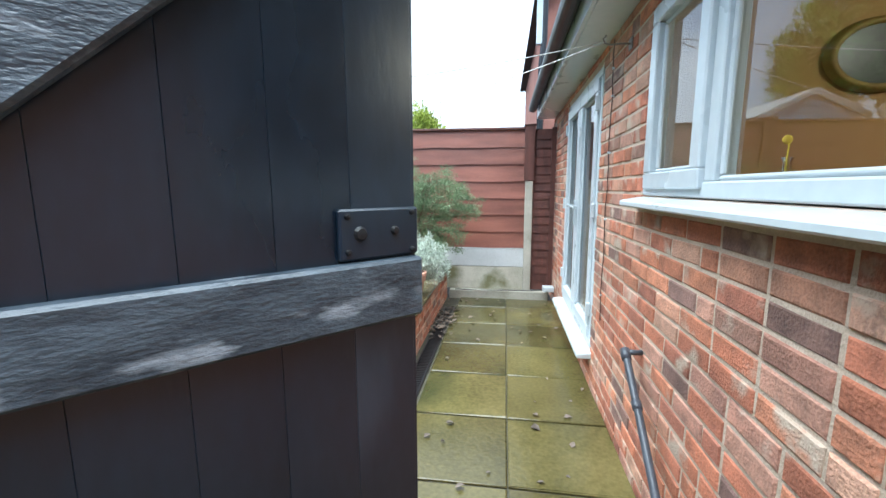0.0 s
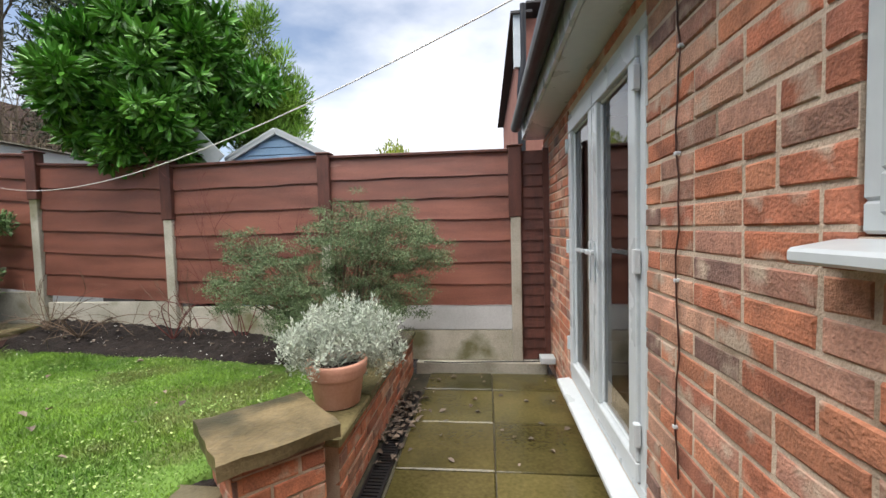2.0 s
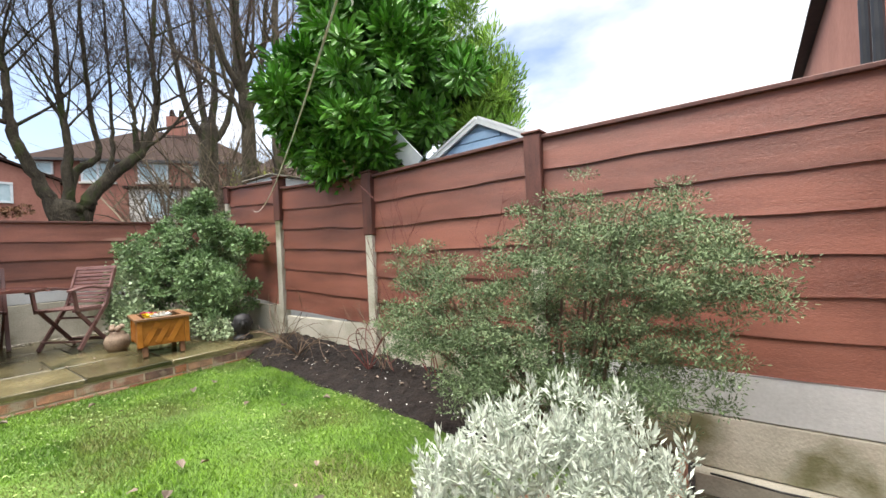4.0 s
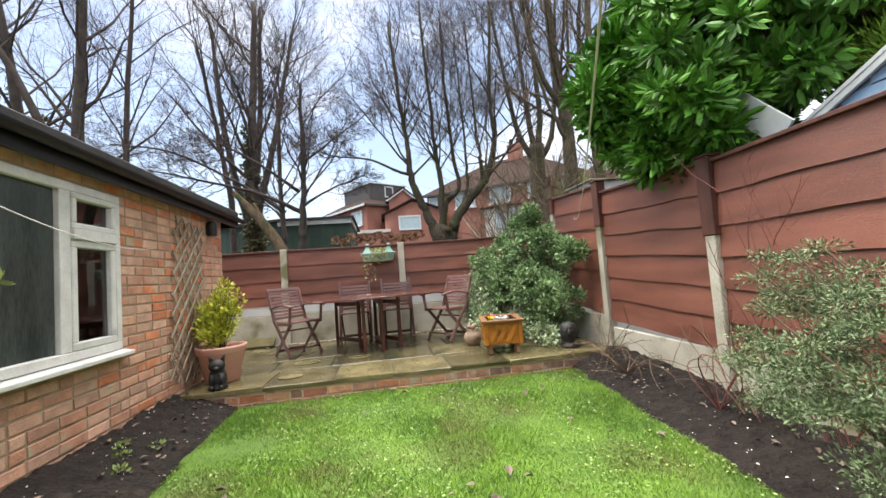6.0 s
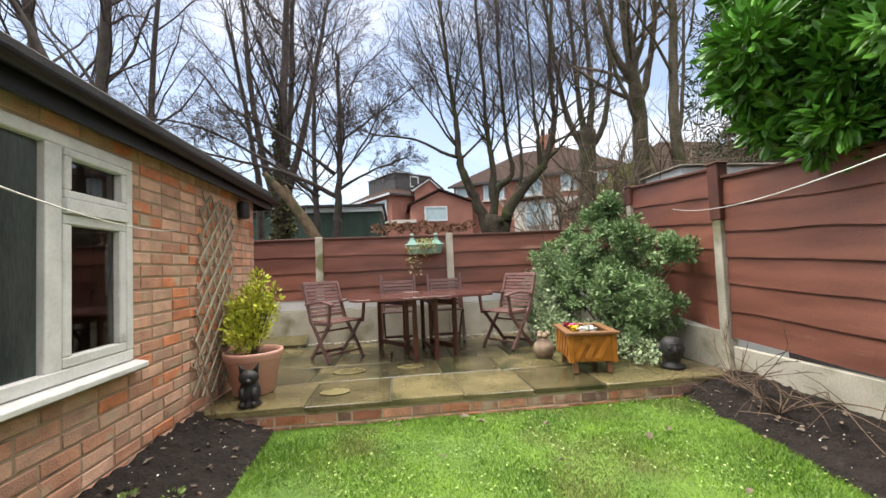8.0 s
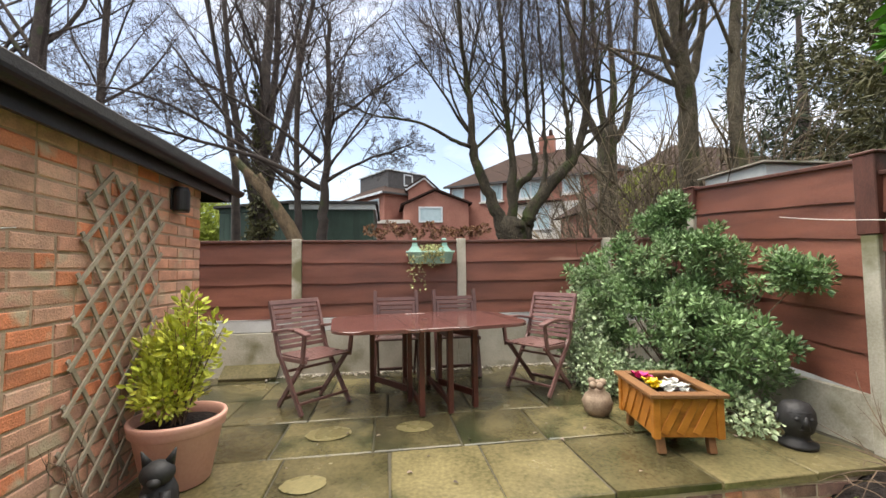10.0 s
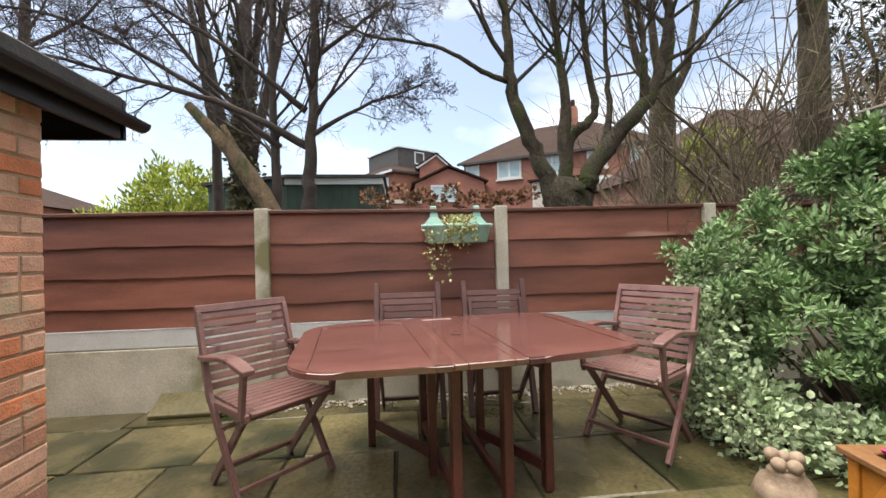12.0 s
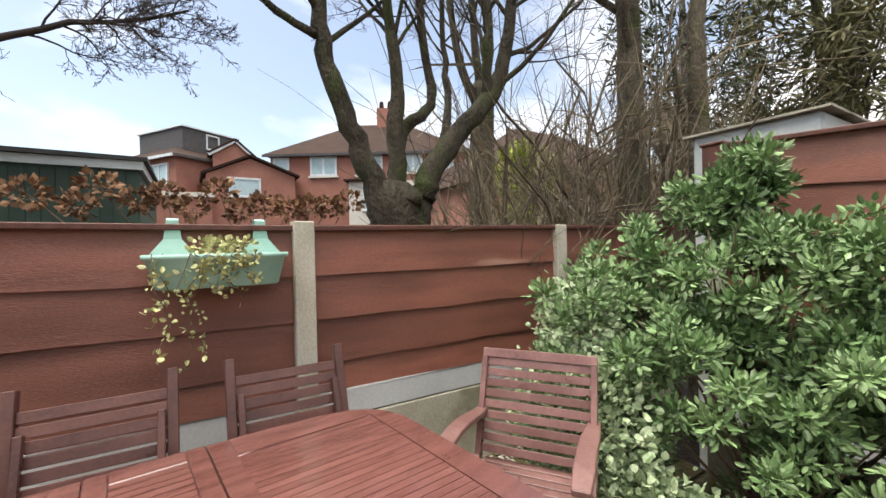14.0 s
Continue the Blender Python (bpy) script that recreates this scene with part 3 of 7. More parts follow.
for i, j, ta, tb, fa, fb, n in NBAYS:
    fence_bay("red-brown stained waney-edge fence panel", (NX[j] + 0.035, NY[j]), (NX[i] - 0.035, NY[i]), tb, ta, fb, fa, n)
    w0, w1 = NX[j] + 0.048, NX[i] - 0.048
    base = min(fence_ground(w0), fence_ground(w1)) - 0.2
    if i == 0:
        tagged(block("gravel_board", w0, w1, FENCE_Y - 0.02, FENCE_Y + 0.03, 0.105, 0.405, M["concrete"], bevel=0.006), "mossy concrete gravel board under the fence", "gravel board", "gravel boards")
        tagged(block("gravel_board", w0, w1, FENCE_Y - 0.022, FENCE_Y + 0.03, 0.41, 0.655, M["concrete_new"], bevel=0.006), "clean pale concrete gravel board under the fence", "gravel board", "gravel boards")
    else:
        bm = bmesh.new()
        for v in box(bm, w0, w1, FENCE_Y - 0.02, FENCE_Y + 0.03, base, 0.0):
            v.co.y += (NY[j] if v.co.x == w0 else NY[i]) - FENCE_Y
            if v.co.z == 0.0:
                v.co.z = (fb if v.co.x == w0 else fa) - 0.004
        tagged(part("gravel_board", bm, M["concrete"], bevel=0.006), "mossy concrete gravel board under the fence", "gravel board", "gravel boards")
# narrow louvred panel between the last post and the house
bay = thing("fence_infill", "narrow dark brown slatted fence infill panel", "fence panel", m=pose(0.275, FENCE_Y, 0))
for i in range(19):
    bm = board_mesh(0.215, 0.125, 300 + i, 0.003, 0.012, 0.022)
    for v in bm.verts:
        v.co.z += 0.12 + i * 0.106
    part("slat", bm, M["fence_dark"], bay)
block("side_batten", 0.215, 0.27, -0.03, 0.02, 0.10, 2.17, M["fence_dark"], bay)

# back fence
BY = [-0.72, 1.18, 3.11, 5.00]
for y in BY:
    post("concrete_post", BACK_X + 0.012, y, 0.10, 0.105, 0.40, 2.05, M["concrete"], "weathered pale concrete fence post with a sloped top")
for a, b, ta, tb in ((-2.6, -0.72, 2.0, 2.0), (-0.72, 1.18, 2.0, 2.01), (1.18, 3.11, 2.01, 2.0), (3.11, 5.0, 2.0, 2.02), (5.0, 6.6, 2.02, 2.02)):
    fence_bay("red-brown stained waney-edge fence panel", (BACK_X, a + 0.03), (BACK_X, b - 0.03), ta, tb, 1.14, 1.13, 4, group="back fence bays", first=0.66)
    tagged(block("gravel_board", BACK_X - 0.03, BACK_X + 0.02, a + 0.05, b - 0.05, 0.985, 1.128, M["concrete_new"], bevel=0.006), "pale concrete gravel board under the fence", "gravel board", "gravel boards")
    tagged(block("gravel_board", BACK_X - 0.03, BACK_X + 0.024, a + 0.05, b - 0.05, 0.44, 0.98, M["concrete"], bevel=0.006), "mossy concrete gravel board under the fence", "gravel board", "gravel boards")

# ---- windows and doors ----
def frame_rect(name, axis, at, depth, u0, u1, z0, z1, w, material, parent, label="", bevel=0.006):
    """A mitred frame of four bars in one mesh; axis x: lies in a plane of constant x, from at to at + depth."""
    bm = bmesh.new()
    for a, b, c, d in ((u0, u1, z0, z0 + w), (u0, u1, z1 - w, z1), (u0, u0 + w, z0 + w, z1 - w), (u1 - w, u1, z0 + w, z1 - w)):
        if axis == "x":
            box(bm, at, at + depth, a, b, c, d)
        else:
            box(bm, a, b, at, at + depth, c, d)
    return part(name, bm, material, parent, label, bevel=bevel)


def slab_on(name, axis, at, depth, u0, u1, z0, z1, material, parent, label="", bevel=0.0):
    if axis == "x":
        return block(name, at, at + depth, u0, u1, z0, z1, material, parent, label, bevel)
    return block(name, u0, u1, at, at + depth, z0, z1, material, parent, label, bevel)


def pane(axis, at, u0, u1, z0, z1, parent, material=None):
    p = slab_on("pane", axis, at, 0.006, u0, u1, z0, z1, material or M["glass"], parent)
    p.data.materials.append(M["glass_inner"])
    for f in p.data.polygons:
        f.material_index = 0 if (f.normal.x < -0.5 if axis == "x" else f.normal.y > 0.5) else 1
    p.visible_shadow = False
    return p


# kitchen window: a narrow opening casement and a wide fixed light
win = thing("window_1", "white plastic kitchen window with an opening casement", "window", kind="structure")
X = WALL_X
frame_rect("window_frame", "x", X + 0.005, 0.07, -0.195, 2.015, 1.395, 2.215, 0.055, M["upvc"], win)
slab_on("mullion", "x", X + 0.006, 0.066, 1.36, 1.425, 1.45, 2.16, M["upvc"], win, bevel=0.005)
frame_rect("casement", "x", X - 0.014, 0.05, 1.428, 1.965, 1.425, 2.185, 0.07, M["upvc"], win, "white plastic opening casement")
frame_rect("glazing_bead", "x", X + 0.012, 0.02, 1.499, 1.894, 1.496, 2.114, 0.014, M["upvc"], win)
frame_rect("glazing_bead", "x", X + 0.02, 0.02, -0.139, 1.359, 1.451, 2.159, 0.016, M["upvc"], win)
pane("x", X + 0.035, 1.50, 1.893, 1.497, 2.113, win)
pane("x", X + 0.045, -0.14, 1.36, 1.45, 2.16, win)
bm = bmesh.new()
vs = box(bm, X - 0.085, X + 0.02, -0.25, 2.055, 1.345, 1.39)
for v in vs:
    if v.co.x < X and v.co.z > 1.37:
        v.co.z -= 0.018
part("window_sill", bm, M["upvc"], win, "projecting white plastic sill", bevel=0.006)

# garden doors
door = thing("door_1", "white plastic glazed double garden doors, closed", "door", kind="structure")
frame_rect("door_frame", "x", X - 0.002, 0.07, 2.925, 4.395, 0.27, 2.235, 0.06, M["upvc"], door)
for a, b, lab in ((2.988, 3.656, "near leaf"), (3.664, 4.332, "far leaf")):
    leaf = frame_rect("door_leaf", "x", X - 0.018, 0.055, a, b, 0.335, 2.172, 0.088, M["upvc"], door, "white glazed door leaf")
    frame_rect("glazing_bead", "x", X + 0.004, 0.02, a + 0.089, b - 0.089, 0.424, 2.083, 0.015, M["upvc"], leaf)
    pane("x", X + 0.02, a + 0.09, b - 0.09, 0.425, 2.082, leaf)
    hy = b - 0.045 if a < 3.2 else a + 0.045
    bm = bmesh.new()
    box(bm, X - 0.028, X - 0.019, hy - 0.014, hy + 0.014, 1.10, 1.33)
    box(bm, X - 0.065, X - 0.029, hy - 0.008, hy + 0.008, 1.262, 1.282)
    s = -1 if a < 3.2 else 1
    box(bm, X - 0.075, X - 0.058, min(hy, hy + s * 0.13), max(hy, hy + s * 0.13), 1.260, 1.284)
    part("door_handle", bm, M["upvc"], leaf, "white lever handle on a long plate", bevel=0.003)
    for z in (0.55, 1.27, 2.0):
        hz = a - 0.012 if a < 3.2 else b + 0.012
        block("hinge", X - 0.034, X - 0.005, hz - 0.014, hz + 0.014, z - 0.05, z + 0.05, M["upvc"], leaf, bevel=0.004)
bm = bmesh.new()
vs = box(bm, X - 0.10, X + 0.06, 2.88, 4.44, 0.205, 0.262)
for v in vs:
    if v.co.x < X and v.co.z > 0.23:
        v.co.z -= 0.02
part("door_sill", bm, M["upvc"], door, "projecting white plastic threshold", bevel=0.008)

# outbuilding window: old painted timber
gw = thing("window_2", "old white painted timber window with peeling paint", "window", kind="structure")
Y = GARAGE_Y
frame_rect("window_frame", "y", Y - 0.075, 0.085, -4.175, -1.605, 1.065, 2.245, 0.062, M["old_white"], gw)
for a, b in ((-3.66, -3.565), (-3.045, -2.95), (-2.32, -2.225)):
    slab_on("mullion", "y", Y - 0.07, 0.078, a, b, 1.127, 2.183, M["old_white"], gw, bevel=0.004)
for a, b in ((-4.11, -3.662), (-2.948, -2.322)):
    slab_on("transom", "y", Y - 0.07, 0.10, a, b, 1.865, 1.935, M["old_white"], gw, bevel=0.004)
    frame_rect("casement", "y", Y - 0.05, 0.062, a + 0.003, b - 0.003, 1.130, 1.862, 0.05, M["old_white"], gw, "side-hung white timber casement")
    pane("y", Y - 0.03, a + 0.052, b - 0.052, 1.181, 1.811, gw, M["old_glass"])
    frame_rect("top_light", "y", Y - 0.05, 0.07, a + 0.003, b - 0.003, 1.938, 2.181, 0.04, M["old_white"], gw, "small top-hung white timber light")
    pane("y", Y - 0.03, a + 0.042, b - 0.042, 1.979, 2.141, gw, M["old_glass"])
for a, b in ((-3.563, -3.047), (-2.223, -1.67)):
    pane("y", Y - 0.03, a + 0.002, b - 0.002, 1.128, 2.182, gw, M["dirty_glass"])
bm = bmesh.new()
vs = box(bm, -4.21, -1.55, Y - 0.02, Y + 0.075, 1.015, 1.062)
for v in vs:
    if v.co.y > Y and v.co.z > 1.04:
        v.co.z -= 0.015
part("window_sill", bm, M["old_white"], gw, "weathered white timber sill", bevel=0.005)


# added ceiling lamp that brightens the kitchen, and a few things inside it
lampk = thing("added_ceiling_lamp", "unseen round ceiling lamp added to brighten the kitchen", "lamp", m=pose(2.2, 0.8, 2.498))
bm = bmesh.new()
bmesh.ops.create_cone(bm, segments=24, radius1=0.16, radius2=0.12, depth=0.06, cap_ends=True, matrix=pose(0, 0, -0.032))
part("diffuser", bm, M["added_glow"], lampk, "glowing disc of the added lamp")
# fill light for the kitchen, with no known source
kl = new("kitchen_fill_light", bpy.data.lights.new("kitchen_fill_light", "POINT"))
kl.data.energy, kl.data.color, kl.data.shadow_soft_size = 9, (1.0, 0.86, 0.66), 0.12
kl.location = (2.2, 0.8, 2.36)
mir = thing("round_mirror", "dark oval mirror in a gilt frame on the wall", "mirror", m=pose(1.53, 2.112, 2.0, 0, 0, 90) @ Matrix.Diagonal((1, 0.64, 0.64, 1)))
bm = bmesh.new()
ring = [[bm.verts.new((x, math.cos(a) * ry, math.sin(a) * rz)) for a in (2 * math.pi * k / 36 for k in range(36))] for x, ry, rz in ((0.0, 0.34, 0.25), (-0.03, 0.33, 0.24), (-0.04, 0.29, 0.205), (-0.025, 0.275, 0.19))]
for p, q in zip(ring, ring[1:]):
    for k in range(36):
        bm.faces.new((p[k], p[(k + 1) % 36], q[(k + 1) % 36], q[k]))
part("mirror_frame", bm, M["gilt"], mir, "broad gilt frame", smooth=True)
bm = bmesh.new()
bm.faces.new([bm.verts.new((-0.028, math.cos(a) * 0.278, math.sin(a) * 0.193)) for a in (2 * math.pi * k / 36 for k in range(36))])
part("mirror_glass", bm, M["mirror"], mir)
vase = thing("bud_vase", "clear glass bud vase with a small yellow flower", "vase", m=pose(X + 0.16, 1.28, 1.40))
block("inner_sill", -0.09, 0.10, -1.4, 0.62, -0.03, -0.001, M["upvc"], vase, "white inner window sill")
bm = bmesh.new()
for r0, z0 in ((0.024, 0.0),):
    prof = [(0.0, 0.0), (0.024, 0.0), (0.026, 0.03), (0.012, 0.07), (0.011, 0.10), (0.016, 0.115)]
    rings = [[bm.verts.new((math.cos(2 * math.pi * k / 16) * max(r, 1e-4), math.sin(2 * math.pi * k / 16) * max(r, 1e-4), z)) for k in range(16)] for r, z in prof]
    for p, q in zip(rings, rings[1:]):
        for k in range(16):
            bm.faces.new((p[k], p[(k + 1) % 16], q[(k + 1) % 16], q[k]))
part("vase_glass", bm, M["glass"], vase, smooth=True)
bm = bmesh.new()
bmesh.ops.create_icosphere(bm, subdivisions=2, radius=0.014, matrix=Matrix.Translation((0, 0.01, 0.165)) @ Matrix.Diagonal((1, 0.5, 1, 1)))
bmesh.ops.create_cone(bm, segments=6, radius1=0.002, radius2=0.002, depth=0.13, cap_ends=True, matrix=pose(0, 0.005, 0.09, 3, 0, 0))
part("flower", bm, M["petal_yellow"], vase)


# ---- bricks ----
BH, BL, JT = 0.0795, 0.2350, 0.014


def brick_boxes(u0, u1, z0, z1, holes, seed):
    """Stretcher bond cut round the openings: rows of (u0, u1, z0, z1)."""
    r = random.Random(seed)
    out = []
    k = 0
    z = z0
    while z + 0.03 < z1:
        zt = min(z + BH - JT, z1)
        u = u0 - (BL / 2 if k % 2 else 0)
        while u < u1:
            step = BL if r.random() > 0.10 else BL / 2
            spans = [(max(u, u0), min(u + step - JT, u1))]
            for h in holes:
                if h[2] < zt and h[3] > z + 0.02:
                    nxt = []
                    for a, b in spans:
                        if b <= h[0] or a >= h[1]:
                            nxt.append((a, b))
                        else:
                            if a < h[0] - 0.02:
                                nxt.append((a, h[0]))
                            if b > h[1] + 0.02:
                                nxt.append((h[1], b))
                    spans = nxt
            out += [(a, b, z, zt) for a, b in spans if b - a > 0.02]
            u += step
        z += BH
        k += 1
    return out


BRICK_MESHES = {}


def brick_mesh(w, h, d, material, variant):
    """One brick with knocked corners, centred; shared between bricks of the same size."""
    key = (round(w, 3), round(h, 3), material.name, variant)
    if key not in BRICK_MESHES:
        r = random.Random(hash((round(w * 1000), round(h * 1000), variant)) & 0xffff)
        bm = bmesh.new()
        box(bm, -w / 2, w / 2, -d, 0, -h / 2, h / 2)
        front = [e for e in bm.edges if all(abs(v.co.y) < 1e-6 for v in e.verts)]
        bmesh.ops.bevel(bm, geom=front, offset=0.0045, segments=1, affect="EDGES")
        for v in bm.verts:
            if v.co.y > -0.006:
                v.co += Vector((r.uniform(-1, 1), r.uniform(-0.6, 0.6), r.uniform(-1, 1))) * 0.0022
        BRICK_MESHES[key] = mesh_of("brick", bm, material)
    return BRICK_MESHES[key]


def lay_bricks(parent, place, bricks, near, material, run_material, seed, limit=300):
    """Bricks as parts where near(u, z) holds, the rest as one joined part. place(u, v, z) puts wall coordinates into the world."""
    r = random.Random(seed)
    own, rest = [], []
    for b in bricks:
        (own if near((b[0] + b[1]) / 2, (b[2] + b[3]) / 2) and len(own) < limit else rest).append(b)
    for a, b, c, d in own:
        me = brick_mesh(round(b - a, 2), d - c, 0.05, material, r.randint(0, 2))
        ob = new("brick", me)
        ob.matrix_world = place((a + b) / 2, r.uniform(-0.0015, 0.0025), (c + d) / 2) @ pose(0, 0, 0, r.uniform(-0.8, 0.8), r.uniform(-0.5, 0.5), r.uniform(-0.6, 0.6))
        ob.parent = parent
        ob.matrix_parent_inverse = parent.matrix_basis.inverted()
    if rest:
        vs, fs = [], []
        for a, b, c, d in rest:
            m = place((a + b) / 2, r.uniform(-0.001, 0.004), (c + d) / 2)
            w, h, e = (b - a) / 2, (d - c) / 2, 0.004
            k = len(vs)
            for x, y, z in ((-w, -0.05, -h), (w, -0.05, -h), (w, -0.05, h), (-w, -0.05, h), (-w, -e, -h), (w, -e, -h), (w, -e, h), (-w, -e, h), (-w + e, 0, -h + e), (w - e, 0, -h + e), (w - e, 0, h - e), (-w + e, 0, h - e)):
                vs.append(m @ Vector((x + r.uniform(-1, 1) * 0.0015, y, z + r.uniform(-1, 1) * 0.0015)))
            for i in range(4):
                j = (i + 1) % 4
                fs += [(k + i, k + j, k + 4 + j, k + 4 + i), (k + 4 + i, k + 4 + j, k + 8 + j, k + 8 + i)]
            fs.append((k + 8, k + 9, k + 10, k + 11))
        me = bpy.data.meshes.new("brickwork")
        me.from_pydata(vs, [], fs)
        me.materials.append(run_material)
        bmx = bmesh.new()
        bmx.from_mesh(me)
        bmesh.ops.recalc_face_normals(bmx, faces=bmx.faces[:])
        bmx.to_mesh(me)
        bmx.free()
        ob = new("brickwork", me)
        ob.parent = parent
        ob.matrix_parent_inverse = parent.matrix_basis.inverted()
        tagged(ob, kind="stuff")

# ---- things along the path ----
def tube(bm, pts, radii, sides=6, caps=True):
    """A tapered tube through points."""
    rings = []
    pts = [Vector(p) for p in pts]
    up = Vector((0.31, 0.17, 0.93))
    for i, p in enumerate(pts):
        d = (pts[min(i + 1, len(pts) - 1)] - pts[max(i - 1, 0)]).normalized()
        a = d.cross(up)
        if a.length < 1e-3:
            a = d.cross(Vector((1, 0, 0)))
        a.normalize()
        b = d.cross(a)
        r = radii[i] if isinstance(radii, (list, tuple)) else radii
        rings.append([bm.verts.new(p + (a * math.cos(t) + b * math.sin(t)) * r) for t in (2 * math.pi * k / sides for k in range(sides))])
    for q, w in zip(rings, rings[1:]):
        for k in range(sides):
            j = (k + 1) % sides
            bm.faces.new((q[k], q[j], w[j], w[k]))
    if caps:
        bm.faces.new(rings[0])
        bm.faces.new(list(reversed(rings[-1])))


def lathe(bm, prof, sides=28, m=None, sx=1.0, sy=1.0):
    """A solid of revolution through (radius, z) points; a radius of 0 closes it."""
    rings = []
    for r, z in prof:
        ring = [Vector((math.cos(2 * math.pi * k / sides) * r * sx, math.sin(2 * math.pi * k / sides) * r * sy, z)) for k in range(sides if r > 1e-6 else 1)]
        rings.append([bm.verts.new(m @ v if m else v) for v in ring])
    for a, b in zip(rings, rings[1:]):
        for k in range(sides):
            j = (k + 1) % sides
            q = [a[k % len(a)], a[j % len(a)], b[j % len(b)], b[k % len(b)]]
            u = []
            for v in q:
                if v not in u:
                    u.append(v)
            if len(u) > 2:
                bm.faces.new(u)


# the black plank gate, standing open
GATE = pose(-0.266, 0.775, 0.05, 0, 0, 48.0)      # local -x runs from the free edge to the hinges; local -y faces the walker
gate = thing("garden_gate", "black painted plank gate with worn ledges, open", "gate", m=GATE)
for i in range(7):
    a = -0.135 * (i + 1)
    block("plank", a + 0.0002, a + 0.1348, -0.010, 0.012, 0.0, 2.15, M["gate"], gate, bevel=0.0006)
block("edge_cap", 0.0, 0.006, -0.009, 0.011, 0.001, 2.149, M["gate"], gate)
for z, h in ((1.130, 0.118), (0.22, 0.12)):
    block("ledge", -0.94, 0.002, -0.046, -0.011, z, z + h, M["gate_worn_sheen"], gate, "black ledge with scuffed paint, sky sheen in its colour", bevel=0.006)
bm = bmesh.new()
box(bm, -0.46, 0.52, -0.047, -0.011, -0.065, 0.065, pose(-0.43, 0, 1.668, 0, -44, 0))
part("brace", bm, M["gate_worn_sheen"], gate, "black diagonal brace with scuffed paint, sky sheen in its colour", bevel=0.006)
latch = block("latch_plate", -0.165, 0.004, -0.026, -0.011, 1.252, 1.345, M["gate"], gate, "black painted metal latch plate", bevel=0.004)
for x, z, r in ((-0.125, 1.30, 0.014), (-0.052, 1.302, 0.009), (-0.15, 1.268, 0.006), (-0.012, 1.335, 0.006), (-0.012, 1.262, 0.006), (-0.15, 1.332, 0.006)):
    bm = bmesh.new()
    lathe(bm, [(0, 0.007), (r * 0.7, 0.006), (r, 0.0), (r, -0.004)], 12, pose(x, -0.027, z, 90, 0, 0))
    part("bolt", bm, M["black"], latch)
post("gate_post", -1.0, 0.145, 0.10, 0.10, -0.04, 2.28, M["gate"], "black painted timber gate post", "gate post", group="gate posts")

# slotted drain beside the slabs
drain = thing("drain_channel", "black plastic slotted drainage channel in the path", "drain")
block("channel", -0.775, -0.652, 0.2, 4.75, -0.034, -0.012, M["black"], drain)
for k in range(2):
    block("rim", (-0.777, -0.668)[k], (-0.761, -0.652)[k], 0.2, 4.75, -0.0118, 0.004, M["black"], drain)
bm = bmesh.new()
for i in range(150):
    y = 0.215 + i * 0.0302
    box(bm, -0.7605, -0.6685, y, y + 0.018, -0.0118, 0.001)
tagged(part("grating", bm, M["black"], drain), kind="stuff")

# grooved strip beside the drain
strip = thing("grooved_strip", "weathered grooved boards beside the drain channel", "decking")
for i in range(6):
    x = -1.09 + i * 0.052
    block("grooved_board", x, x + 0.046, 0.4, 2.86, -0.0135, 0.004 - 0.006 * (i % 2), M["paving"], strip, bevel=0.004)

# retaining wall, pier, low wall and step
rw = setting(block("retaining_wall", -0.99, -0.812, 3.16, 5.195, -0.04, 0.375, M["mortar"]), "low red brick retaining wall with stone coping", "wall")
for i in range(4):
    y = 3.10 + i * 0.525
    block("coping", -1.03, -0.775, y, y + 0.515, 0.378 + rng.uniform(0, 0.004), 0.43, M["flag"], rw, bevel=0.009)
PIER = pose(-1.06, 2.95, 0, 0, 0, 46)
pier = thing("brick_pier", "red brick pier with a mossy stone cap", "pier", m=PIER)
block("core", -0.182, 0.182, -0.182, 0.182, -0.03, 0.515, M["mortar"], pier)
bm = bmesh.new()
box(bm, -0.245, 0.245, -0.245, 0.245, 0.518, 0.576)
bmesh.ops.subdivide_edges(bm, edges=bm.edges[:], cuts=5, use_grid_fill=True)
for v in bm.verts:
    e = max(abs(v.co.x), abs(v.co.y)) > 0.24
    v.co += Vector((noise.noise(v.co * 9), noise.noise(v.co * 9 + Vector((5, 0, 0))), 0.5 * noise.noise(v.co * 7))) * (0.016 if e else 0.006)
part("stone_cap", bm, M["flag_yellow"], pier, "rough mossy yellow stone cap")
LOW = pose(-1.38, 2.90, 0, 0, 0, -92)
low = thing("low_wall", "low mossy brick wall with stone coping", "wall", m=LOW)
block("core", 0.02, 1.75, -0.02, 0.16, -0.04, 0.275, M["mortar"], low)
for i in range(4):
    block("coping", 0.03 + i * 0.42, 0.44 + i * 0.42, -0.05, 0.20 + 0.012 * (i % 2), 0.278 + 0.003 * (i % 2), 0.33 + 0.006 * (i % 3), M["flag_dark"], low, bevel=0.008)
PIER_B = pose(-1.167, 1.834, 0, 0, 0, -25)
pier_b = thing("brick_pier", "low brick pier with a worn stone cap and a pot", "pier", m=PIER_B)
block("core", -0.182, 0.182, -0.182, 0.182, -0.03, 0.492, M["mortar"], pier_b)
bm = bmesh.new()
box(bm, -0.25, 0.25, -0.25, 0.25, 0.494, 0.550)
bmesh.ops.subdivide_edges(bm, edges=bm.edges[:], cuts=5, use_grid_fill=True)
for v in bm.verts:
    e = max(abs(v.co.x), abs(v.co.y)) > 0.24
    q = v.co + Vector((3, 7, 0))
    v.co += Vector((noise.noise(q * 9), noise.noise(q * 9 + Vector((5, 0, 0))), 0.3 * noise.noise(q * 7))) * (0.016 if e else 0.005)
